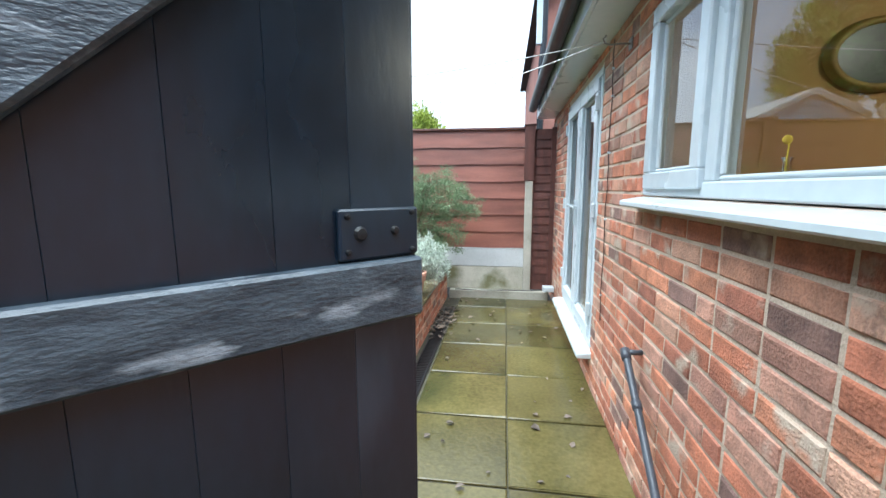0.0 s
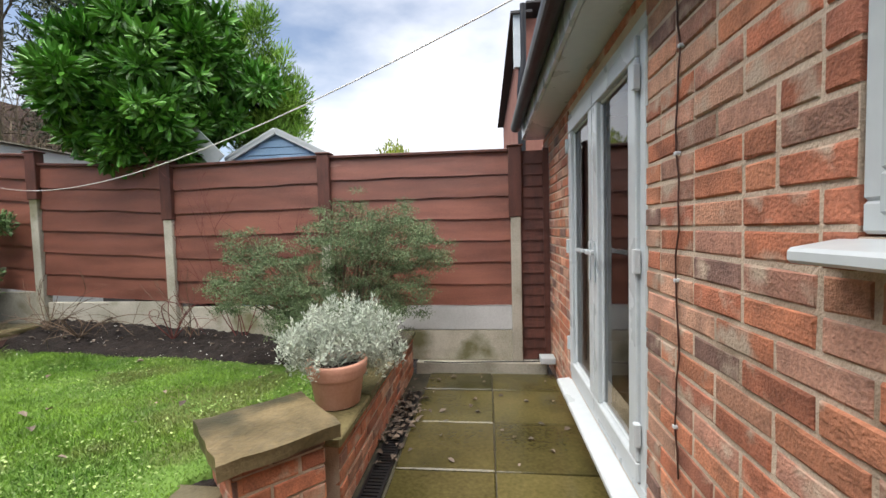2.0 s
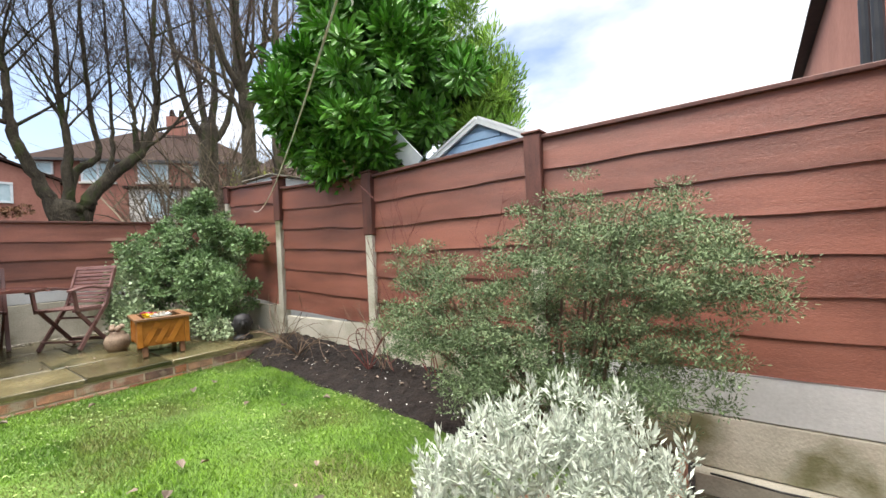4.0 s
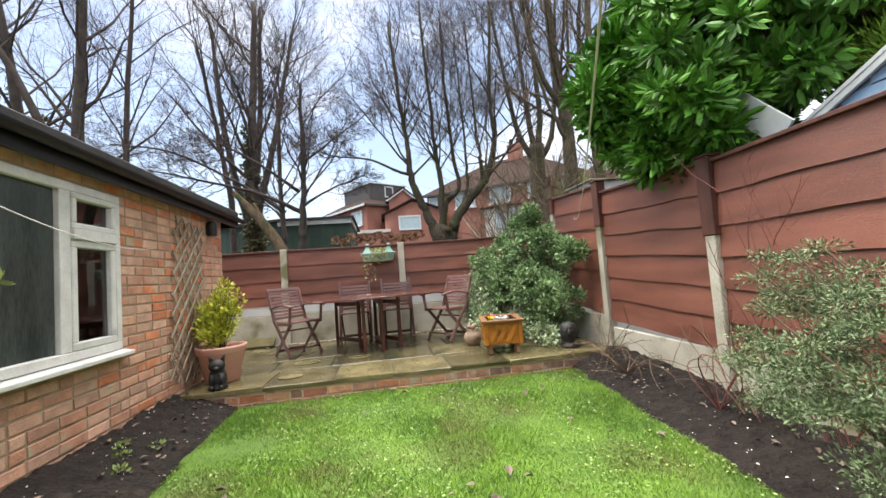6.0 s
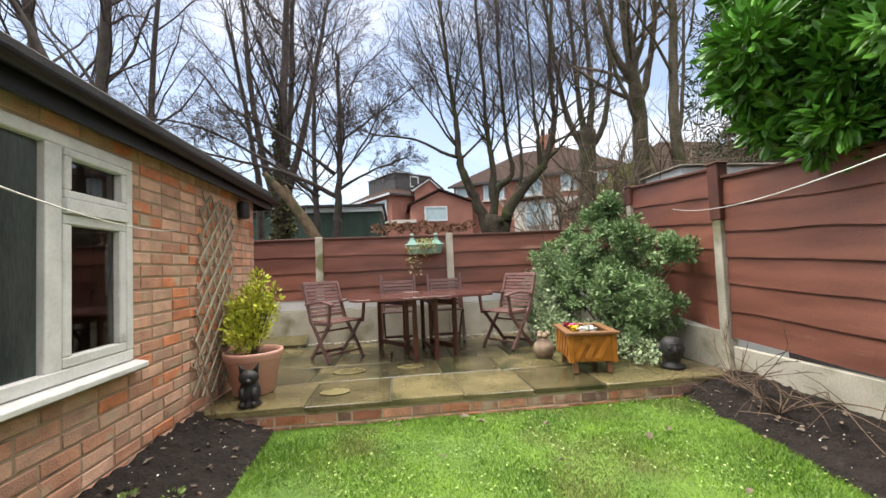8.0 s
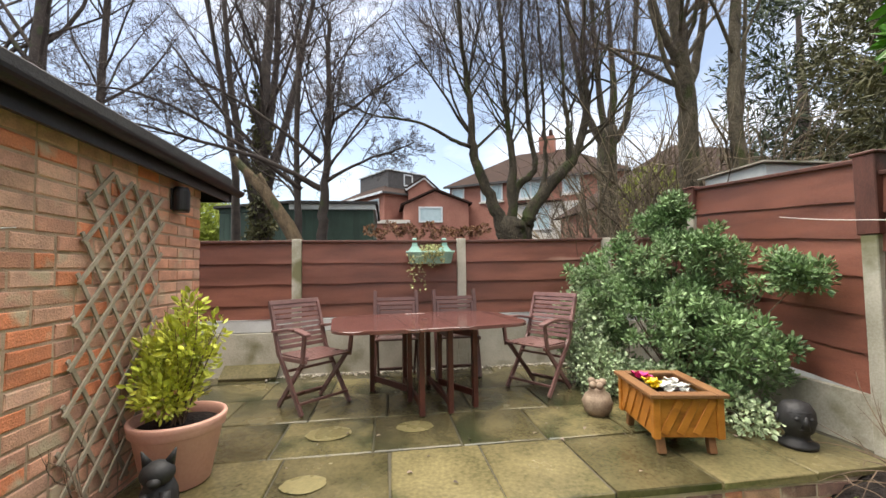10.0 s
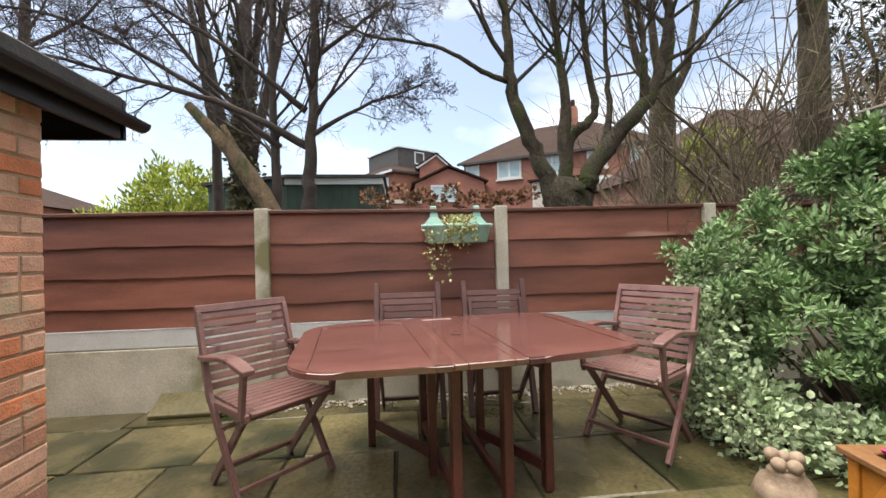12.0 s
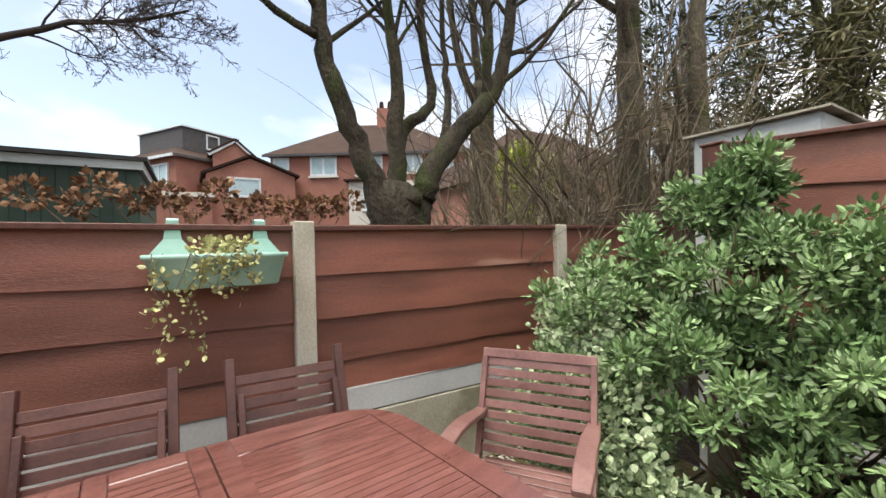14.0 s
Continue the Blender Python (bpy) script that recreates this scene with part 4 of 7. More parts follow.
part("stone_cap", bm, M["flag_yellow"], pier_b, "rough worn stone cap")

# plastic waste pipe against the house wall
bm = bmesh.new()
tube(bm, [(0.487, 1.86, 0.69), (0.487, 1.835, 0.672), (0.485, 1.60, 0.50), (0.483, 1.30, 0.26), (0.48, 1.06, 0.03)], 0.0165, 12)
tube(bm, [(0.487, 1.862, 0.691), (0.487, 1.82, 0.66)], 0.022, 12)
tube(bm, [(0.485, 1.66, 0.545), (0.485, 1.63, 0.523)], 0.0205, 12)
tube(bm, [(0.487, 1.85, 0.684), (0.56, 1.85, 0.684)], 0.013, 8)
tagged(part("waste_pipe", bm, M["grey_pipe"], smooth=True), "dark grey plastic waste pipe against brick", "pipe")

# cable clipped down the brickwork
bm = bmesh.new()
pts = [(WALL_X - 0.008, 2.645 + 0.012 * math.sin(i * 1.1) + 0.006 * math.sin(i * 2.7), 2.30 - i * 0.082) for i in range(22)]
tube(bm, pts, 0.0032, 5)
cable = tagged(part("cable", bm, M["cable"], smooth=True), "thin brown cable clipped to the brick wall", "cable")
for i in (2, 4, 8, 13, 19):
    block("cable_clip", WALL_X - 0.014, WALL_X + 0.004, pts[i][1] - 0.008, pts[i][1] + 0.008, pts[i][2] - 0.006, pts[i][2] + 0.006, M["upvc"], cable, bevel=0.002)

# washing lines with their hook
bm = bmesh.new()
tube(bm, [(0.575, 2.33, 2.17), (0.50, 2.33, 2.172), (0.455, 2.33, 2.168), (0.43, 2.335, 2.18), (0.42, 2.33, 2.20), (0.435, 2.325, 2.215)], 0.005, 6)
box(bm, WALL_X - 0.004, WALL_X + 0.002, 2.30, 2.36, 2.14, 2.20)
tagged(part("line_hook", bm, M["steel"]), "rusty steel washing line hook on brick", "hook")


def hung_line(a, b, sag, r, label):
    bm = bmesh.new()
    a, b = Vector(a), Vector(b)
    tube(bm, [a.lerp(b, i / 24) - Vector((0, 0, sag * 4 * (i / 24) * (1 - i / 24))) for i in range(25)], r, 5)
    return tagged(part("washing_line", bm, M["line"], smooth=True), label, "washing line", "washing lines")


hung_line((0.44, 2.33, 2.185), (-5.6, 5.27, 2.05), 0.30, 0.0028, "slack white washing line across the garden")
hung_line((0.43, 2.345, 2.19), (-4.6, 0.78, 1.87), 0.24, 0.0026, "thin white washing line to the outbuilding")

# white box at the foot of the wall and a cable on the kerb
tagged(block("cable_box", 0.42, 0.555, 5.05, 5.19, 0.14, 0.20, M["upvc"], bevel=0.006), "small white plastic cable box on the wall", "box")
bm = bmesh.new()
tube(bm, [(-0.7, 5.19, 0.112), (-0.4, 5.17, 0.112), (-0.1, 5.20, 0.112), (0.15, 5.215, 0.112), (0.3, 5.21, 0.116), (0.42, 5.12, 0.15)], 0.006, 6)
tagged(part("ground_cable", bm, M["black"], smooth=True), "black cable lying along the kerb", "cable")


# ---- pots ----
def pot(name, label, m, prof, material, soil_r, soil_z, sx=1.0, sy=1.0):
    p = thing(name, label, "plant pot", m=m)
    bm = bmesh.new()
    lathe(bm, prof, 36, None, sx, sy)
    part("pot_body", bm, material, p, smooth=True)
    bm = bmesh.new()
    lathe(bm, [(0, soil_z + 0.012), (soil_r * 0.5, soil_z + 0.006), (soil_r, soil_z)], 20, None, sx, sy)
    part("compost", bm, M["soil"], p, "dark potting compost", smooth=True)
    return p


def pot_profile(r0, r1, h, lip=0.04, t=0.018):
    return [(0, 0.0), (r0 - 0.01, 0.0), (r0, 0.008), (r1 - 0.022, h - lip * 1.6), (r1 - 0.02, h - lip * 1.55), (r1 - 0.004, h - lip * 1.3), (r1 - 0.006, h - lip * 0.9), (r1, h - lip * 0.7), (r1 + 0.004, h - 0.008), (r1, h), (r1 - t, h), (r1 - t - 0.004, h - lip), (r0 - t * 0.4, 0.03), (0, 0.03)]


pot("terracotta_pot", "pale pink terracotta pot on the wall coping", pose(-0.935, 3.50, 0.431), pot_profile(0.125, 0.172, 0.255, 0.06), M["terracotta"], 0.15, 0.21)
pot("terracotta_pot", "orange terracotta pot with low green plants", pose(-1.145, 1.785, 0.557), pot_profile(0.115, 0.16, 0.265), M["terracotta_red"], 0.145, 0.235)
pot("large_pot", "large salmon pink plastic plant pot with a shrub", pose(-5.36, 1.03, PATIO_Z + 0.002), pot_profile(0.165, 0.245, 0.37, 0.05), M["pot_pink"], 0.222, 0.31)

# ---- patio furniture ----
def oriented_bar(bm, a, b, w, d, side=(0, 1, 0)):
    """A rectangular bar from a to b, w wide along side and d across."""
    a, b = Vector(a), Vector(b)
    ax = (b - a).normalized()
    s = Vector(side)
    s = (s - ax * s.dot(ax)).normalized()
    t = ax.cross(s)
    c = [bm.verts.new(p + s * (w / 2 * i) + t * (d / 2 * j)) for p in (a, b) for i, j in ((-1, -1), (1, -1), (1, 1), (-1, 1))]
    for f in ((0, 3, 2, 1), (4, 5, 6, 7), (0, 1, 5, 4), (1, 2, 6, 5), (2, 3, 7, 6), (3, 0, 4, 7)):
        bm.faces.new([c[i] for i in f])


def bar(name, parent, a, b, w, d, material, side=(0, 1, 0), bevel=0.003, label=""):
    bm = bmesh.new()
    oriented_bar(bm, a, b, w, d, side)
    return part(name, bm, material, parent, label, bevel=bevel)


def folding_armchair(m, label):
    """Faces local +y; slatted back and seat on crossed legs."""
    c = thing("folding_armchair", label, "chair", "chairs round the table", m @ Matrix.Diagonal((0.92, 0.94, 1, 1)))
    k = M["chair"]
    for s in (-1, 1):
        x = s * 0.262
        bar("back_leg", c, (x, 0.195, 0.0), (x, -0.205, 0.50), 0.026, 0.045, k, (1, 0, 0))
        bar("back_post", c, (x, -0.17, 0.44), (x, -0.335, 0.88), 0.028, 0.045, k, (1, 0, 0))
        bar("front_leg", c, (s * 0.232, -0.235, 0.0), (s * 0.232, 0.205, 0.455), 0.024, 0.042, k, (1, 0, 0))
        bar("arm_support", c, (x, 0.20, 0.43), (x, 0.235, 0.645), 0.024, 0.042, k, (1, 0, 0))
        bm = bmesh.new()
        for i in range(7):
            u = i / 6
            w = 0.026 + 0.012 * math.sin(u * math.pi) + (0.006 if u > 0.8 else 0)
            y, z = -0.275 + 0.565 * u, 0.672 - 0.022 * math.cos(u * 5) - 0.012 * u
            ring = [bm.verts.new((x + a * w, y, z + b * 0.012)) for a, b in ((-1, -1), (1, -1), (1, 1), (-1, 1))]
            if i:
                for j in range(4):
                    bm.faces.new((prev[j], prev[(j + 1) % 4], ring[(j + 1) % 4], ring[j]))
            else:
                bm.faces.new(ring)
            prev = ring
        bm.faces.new(prev)
        part("armrest", bm, k, c, "curved wooden armrest", bevel=0.004)
        bar("seat_rail", c, (s * 0.246, -0.20, 0.425), (s * 0.246, 0.235, 0.435), 0.026, 0.035, k, (1, 0, 0))
    for i in range(9):
        u = (i + 0.5) / 9
        y, z = -0.187 - 0.148 * u, 0.484 + 0.392 * u
        bar("back_slat", c, (-0.249, y, z), (0.249, y, z), 0.034, 0.012, k, (0, -0.33, 0.94), 0.002)
    bar("top_rail", c, (-0.276, -0.339, 0.892), (0.276, -0.339, 0.892), 0.042, 0.026, k, (0, -0.33, 0.94))
    for i in range(9):
        y = -0.19 + i * 0.0535
        bar("seat_slat", c, (-0.233, y, 0.452), (0.233, y, 0.452), 0.044, 0.014, k, (0, 1, 0), 0.002)
    bar("stretcher", c, (-0.232, -0.20, 0.065), (0.232, -0.20, 0.065), 0.05, 0.018, k, (0, 0.7, 0.7))
    bar("stretcher", c, (-0.262, 0.16, 0.09), (0.262, 0.16, 0.09), 0.022, 0.022, k, (0, 0, 1))
    bar("stretcher", c, (-0.262, -0.05, 0.33), (0.262, -0.05, 0.33), 0.022, 0.022, k, (0, 0, 1))
    return c


def folding_chair(m, label):
    """Faces local +y; posts rise above a short slatted back."""
    c = thing("folding_chair", label, "chair", "chairs against the fence", m)
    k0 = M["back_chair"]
    for s in (-1, 1):
        x = s * 0.232
        bar("back_post", c, (x, 0.10, 0.0), (x, -0.19, 0.935), 0.038, 0.05, k0, (1, 0, 0))
        bar("front_leg", c, (s * 0.20, -0.21, 0.0), (s * 0.20, 0.19, 0.445), 0.024, 0.042, k0, (1, 0, 0))
        bar("seat_rail", c, (s * 0.215, -0.10, 0.425), (s * 0.215, 0.21, 0.435), 0.022, 0.034, k0, (1, 0, 0))
    for k in range(8):
        z = 0.845 - 0.0475 * k
        y = 0.10 - 0.29 * z / 0.935
        bar("back_slat", c, (-0.213, y, z), (0.213, y, z), 0.040, 0.016, k0, (0, -0.3, 0.95), 0.002)
    for s in (-1, 1):
        bar("inner_stile", c, (s * 0.196, 0.02, 0.42), (s * 0.196, -0.115, 0.80), 0.026, 0.03, k0, (1, 0, 0))
    for i in range(7):
        y = -0.09 + i * 0.05
        bar("seat_slat", c, (-0.20, y, 0.45), (0.20, y, 0.45), 0.042, 0.014, k0, (0, 1, 0), 0.002)
    bar("stretcher", c, (-0.20, -0.15, 0.07), (0.20, -0.15, 0.07), 0.045, 0.018, k0, (0, 0.7, 0.7))
    return c


folding_armchair(pose(-6.58, 1.57, PATIO_Z + 0.004, 0, 0, -46), "weathered brown wooden folding armchair with slatted back")
folding_armchair(pose(-6.69, 3.675, PATIO_Z + 0.004, 0, 0, -146), "weathered brown wooden folding armchair beside the green shrub")
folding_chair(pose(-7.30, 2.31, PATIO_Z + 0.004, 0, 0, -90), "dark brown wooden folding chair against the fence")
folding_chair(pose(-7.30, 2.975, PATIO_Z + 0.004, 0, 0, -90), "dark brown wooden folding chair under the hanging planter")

# gateleg table: y runs along it, rounded leaf ends
TABLE = pose(-6.57, 2.555, PATIO_Z + 0.004, 0, 0, 7.0)
table = thing("gateleg_table", "wet red-brown wooden gateleg garden table, leaves up", "table", m=TABLE)
TZ, TT, HW = 0.690, 0.028, 0.60


def table_outline(y):
    """Half width of the top at a distance y along it."""
    a = abs(y)
    w = HW * (1 - 0.10 * (a / 0.83) ** 2)
    c = 0.20
    return w if a < 0.83 - c else w - c + math.sqrt(max(0.0, c * c - (a - 0.83 + c) ** 2))


def strip_poly(name, ys, w_of, z0, z1, material, parent, label="", lo=None):
    """A flat solid between x = -w and w along ys."""
    bm = bmesh.new()
    rows = []
    for y in ys:
        w = w_of(y)
        a = -w if lo is None else lo(y)
        rows.append([bm.verts.new(c) for c in ((a, y, z0), (w, y, z0), (w, y, z1), (a, y, z1))])
    for p, q in zip(rows, rows[1:]):
        for i in range(4):
            bm.faces.new((p[i], p[(i + 1) % 4], q[(i + 1) % 4], q[i]))
    bm.faces.new(rows[0])
    bm.faces.new(list(reversed(rows[-1])))
    long = [e for a, b in zip(rows, rows[1:]) for i in (2, 3) for e in a[i].link_edges if e.other_vert(a[i]) is b[i]]
    bmesh.ops.bevel(bm, geom=long, offset=0.007, segments=3, affect="EDGES", clamp_overlap=True)
    return part(name, bm, material, parent, label)


for s in (-1, 1):
    leaf = thing("leaf", "", "", m=None)
    for key in ("label", "category"):
        if key in leaf:
            del leaf[key]
    leaf.parent = table
    y0, y1, e = 0.165, 0.83, 0.095
    ys = [s * (y1 - e + e * i / 10) for i in range(11)]
    strip_poly("end_rail", sorted(ys), table_outline, TZ, TZ + TT, M["table"], leaf)
    strip_poly("inner_rail", sorted([s * y0, s * (y0 + 0.07)]), table_outline, TZ, TZ + TT, M["table"], leaf)
    ys = sorted(s * (y0 + 0.0715 + (y1 - e - 0.001 - y0 - 0.0715) * i / 10) for i in range(11))
    for side in (-1, 1):
        lo = (lambda y: 0.445) if side > 0 else (lambda y: -table_outline(y))
        hi = table_outline if side > 0 else (lambda y: -0.445)
        strip_poly("side_rail", ys, hi, TZ, TZ + TT, M["table"], leaf, "", lo)
    n = 26
    for i in range(n):
        x = -0.443 + 0.886 * (i + 0.5) / n
        lim = y1 - e - 0.002
        a, b = sorted((s * (y0 + 0.0715), s * lim))
        block("slat", x - 0.0158, x + 0.0158, a, b, TZ + 0.004, TZ + TT - 0.003, M["table"], leaf)
mid = block("centre_rail", -HW, HW, -0.162, -0.102, TZ, TZ + TT, M["table"], table, bevel=0.004)
block("centre_rail", -HW, HW, 0.102, 0.162, TZ, TZ + TT, M["table"], table, bevel=0.004)
for a, b in ((-HW, -HW + 0.09), (HW - 0.09, HW)):
    block("centre_end", a, b, -0.101, 0.101, TZ, TZ + TT, M["table"], table, bevel=0.003)
for i in range(27):
    x = -0.508 + 1.016 * (i + 0.5) / 27
    block("centre_slat", x - 0.0168, x + 0.0168, -0.1, 0.1, TZ + 0.004, TZ + TT - 0.003, M["table"], table)
bm = bmesh.new()
lathe(bm, [(0, 0.001), (0.026, 0.001), (0.028, 0.0), (0.028, -0.004), (0, -0.004)], 18, pose(0, 0, TZ + TT))
part("parasol_cap", bm, M["table_dark"], table, "dark round parasol hole cap")
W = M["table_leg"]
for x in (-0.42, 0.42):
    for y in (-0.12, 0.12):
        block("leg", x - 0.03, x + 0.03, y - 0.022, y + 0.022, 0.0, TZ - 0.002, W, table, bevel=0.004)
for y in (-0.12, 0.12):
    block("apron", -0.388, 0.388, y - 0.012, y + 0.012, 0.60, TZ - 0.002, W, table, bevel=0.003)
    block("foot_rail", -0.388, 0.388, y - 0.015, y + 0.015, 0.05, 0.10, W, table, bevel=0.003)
for x, y, hx in ((0.34, 0.36, -0.10), (-0.38, -0.45, 0.10)):
    s = 1 if y > 0 else -1
    g = block("gate_leg", x - 0.03, x + 0.03, y - 0.022, y + 0.022, 0.0, TZ - 0.002, W, table, "swung-out gate leg", bevel=0.004)
    bar("gate_rail", g, (hx, s * 0.15, 0.12), (x, y - s * 0.02, 0.12), 0.022, 0.055, W, (0, 1, 0))
    bar("gate_rail", g, (hx, s * 0.15, 0.62), (x, y - s * 0.02, 0.62), 0.022, 0.055, W, (0, 1, 0))
    block("gate_stile", hx - 0.022, hx + 0.022, s * 0.142 - 0.0 if s > 0 else -0.182, s * 0.142 + 0.04 if s > 0 else -0.142, 0.02, TZ - 0.03, W, g, bevel=0.003)

# orange wooden planter with pansies
PL = pose(-5.43, 4.12, PATIO_Z + 0.003, 0, 0, -10)
planter = thing("wooden_planter", "orange stained wooden planter box with pansies", "planter", m=PL)
L2, W2, Z0, Z1 = 0.262, 0.195, 0.10, 0.355
for sx in (-1, 1):
    for sy in (-1, 1):
        bar("foot", planter, (sx * (L2 - 0.05) + sx * 0.03, sy * (W2 - 0.04), 0.0), (sx * (L2 - 0.05), sy * (W2 - 0.04), Z0 + 0.02), 0.045, 0.045, M["brown_wood"])
        block("corner_post", sx * L2 - 0.022, sx * L2 + 0.022, sy * W2 - 0.022, sy * W2 + 0.022, Z0, Z1, M["orange_wood"], planter, bevel=0.004)
for sy in (-1, 1):
    block("side_panel", -L2 + 0.023, L2 - 0.023, sy * W2 - 0.008, sy * W2 + 0.008, Z0 + 0.01, Z1 - 0.003, M["orange_wood"], planter)
    for i in range(4):
        x = -0.165 + i * 0.11
        bar("side_batten", planter, (x - 0.06, sy * (W2 + 0.0125), Z0 + 0.03), (x + 0.06, sy * (W2 + 0.0125), Z1 - 0.02), 0.05, 0.008, M["orange_wood"], (1, 0, 0))
for sx in (-1, 1):
    block("end_panel", sx * L2 - 0.008, sx * L2 + 0.008, -W2 + 0.023, W2 - 0.023, Z0 + 0.01, Z1 - 0.003, M["orange_wood"], planter)
    for i in range(3):
        y = -0.10 + i * 0.10
        bar("end_batten", planter, (sx * (L2 + 0.0125), y - 0.055, Z0 + 0.03), (sx * (L2 + 0.0125), y + 0.055, Z1 - 0.02), 0.05, 0.008, M["orange_wood"], (0, 1, 0))
frame_bm = bmesh.new()
for a, b, c, d in ((-L2 - 0.045, L2 + 0.045, -W2 - 0.045, -W2 + 0.03), (-L2 - 0.045, L2 + 0.045, W2 - 0.03, W2 + 0.045), (-L2 - 0.045, -L2 + 0.03, -W2 + 0.03, W2 - 0.03), (L2 - 0.03, L2 + 0.045, -W2 + 0.03, W2 - 0.03)):
    box(frame_bm, a, b, c, d, Z1, Z1 + 0.026)
part("top_frame", frame_bm, M["brown_wood"], planter, "flat brown wooden rim", bevel=0.004)
block("compost", -L2 + 0.02, L2 - 0.02, -W2 + 0.02, W2 - 0.02, Z1 - 0.06, Z1 - 0.02, M["soil"], planter, "dark potting compost")


def flower_head(bm, c, r, seed):
    rr = random.Random(seed)
    for i in range(9):
        a = i * 2.4
        d = Vector((math.cos(a), math.sin(a), rr.uniform(0.2, 1.2))) * r
        t = Vector((-math.sin(a), math.cos(a), rr.uniform(-0.3, 0.3))) * r * 0.6
        p = Vector(c)
        bm.faces.new([bm.verts.new(p), bm.verts.new(p + d * 0.6 + t), bm.verts.new(p + d), bm.verts.new(p + d * 0.6 - t)])


for k, (pts, lab) in {"pink": ([(-0.20, -0.10), (-0.16, -0.05)], "bright pink pansy flower in the planter"), "petal_yellow": ([(-0.03, -0.10), (-0.0, -0.06), (0.03, -0.10)], "yellow pansy flower in the planter"), "petal_white": ([(-0.02, 0.05), (0.07, 0.0), (0.12, 0.05), (0.13, -0.05)], "white pansy flower in the planter")}.items():
    for i, (x, y) in enumerate(pts):
        bm = bmesh.new()
        for j in range(3):
            flower_head(bm, PL @ Vector((x + 0.02 * math.cos(j * 2.1), y + 0.02 * math.sin(j * 2.1), Z1 - 0.005 + 0.01 * j)), 0.035, i * 7 + j)
        tagged(part("pansy", bm, M[k]), lab, "flower", "pansies")

# small ornaments
bm = bmesh.new()
lathe(bm, [(0, 0), (0.075, 0), (0.105, 0.05), (0.115, 0.10), (0.10, 0.155), (0.06, 0.185), (0.065, 0.20), (0.05, 0.21), (0, 0.20)], 20)
for v in bm.verts:
    v.co += Vector((1, 1, 0.6)) * 0.012 * noise.noise(v.co * 14)
for i in range(5):
    bmesh.ops.create_icosphere(bm, subdivisions=2, radius=0.03, matrix=pose(0.045 * math.cos(i * 1.25), 0.045 * math.sin(i * 1.25), 0.235 + 0.02 * (i % 2)))
orn = tagged(part("stone_ornament", bm, M["stone_orn"], smooth=True), "small weathered brown stone garden ornament", "ornament")
orn.matrix_world = pose(-5.93, 3.88, PATIO_Z + 0.002)

# dark head sculpture
bm = bmesh.new()
lathe(bm, [(0, 0), (0.12, 0), (0.125, 0.03), (0.075, 0.05), (0.075, 0.09), (0.10, 0.12), (0.118, 0.19), (0.115, 0.26), (0.085, 0.315), (0.03, 0.335), (0, 0.337)], 24)
for sgn in (-1, 1):
    bmesh.ops.create_icosphere(bm, subdivisions=2, radius=0.02, matrix=pose(0.098, sgn * 0.045, 0.225))
    bmesh.ops.create_icosphere(bm, subdivisions=2, radius=0.026, matrix=Matrix.Translation((-0.01, sgn * 0.118, 0.20)) @ Matrix.Diagonal((0.6, 0.5, 1.3, 1)))
bmesh.ops.create_cone(bm, segments=10, radius1=0.030, radius2=0.008, depth=0.085, cap_ends=True, matrix=pose(0.118, 0, 0.205, 0, 8, 0))
bmesh.ops.create_icosphere(bm, subdivisions=2, radius=0.032, matrix=Matrix.Translation((0.098, 0, 0.145)) @ Matrix.Diagonal((0.6, 1.2, 0.4, 1)))
bmesh.ops.create_icosphere(bm, subdivisions=2, radius=0.10, matrix=Matrix.Translation((0.03, 0, 0.265)) @ Matrix.Diagonal((0.85, 1.0, 0.35, 1)))
head = tagged(part("head_sculpture", bm, M["statue"], smooth=True), "black stone carved head sculpture on the patio", "sculpture")
head.matrix_world = pose(-5.18, 4.86, PATIO_Z + 0.003, 0, 0, -22) @ Matrix.Scale(0.86, 4)

# seated dark animal sculpture in front of the large pot
bm = bmesh.new()
lathe(bm, [(0, 0), (0.085, 0), (0.088, 0.02), (0.07, 0.035), (0.082, 0.07), (0.08, 0.13), (0.058, 0.185), (0, 0.20)], 18)
bmesh.ops.create_icosphere(bm, subdivisions=3, radius=0.068, matrix=Matrix.Translation((0.03, 0, 0.225)) @ Matrix.Diagonal((0.95, 1.1, 0.9, 1)))
bmesh.ops.create_icosphere(bm, subdivisions=2, radius=0.03, matrix=Matrix.Translation((0.088, 0, 0.205)) @ Matrix.Diagonal((0.9, 1, 0.8, 1)))
for sgn in (-1, 1):
    bmesh.ops.create_cone(bm, segments=8, radius1=0.026, radius2=0.004, depth=0.075, cap_ends=True, matrix=pose(0.015, sgn * 0.058, 0.295, sgn * -22, 0, 0))
    bmesh.ops.create_icosphere(bm, subdivisions=2, radius=0.028, matrix=Matrix.Translation((0.075, sgn * 0.04, 0.03)) @ Matrix.Diagonal((1.5, 0.8, 0.9, 1)))
    tube(bm, [(0.062, sgn * 0.04, 0.15), (0.072, sgn * 0.04, 0.04)], [0.024, 0.02], 8)
cat = tagged(part("animal_sculpture", bm, M["statue"], smooth=True), "small black seated animal sculpture with pointed ears", "sculpture")
cat.matrix_world = pose(-4.99, 1.12, PATIO_Z + 0.003, 0, 0, 12)

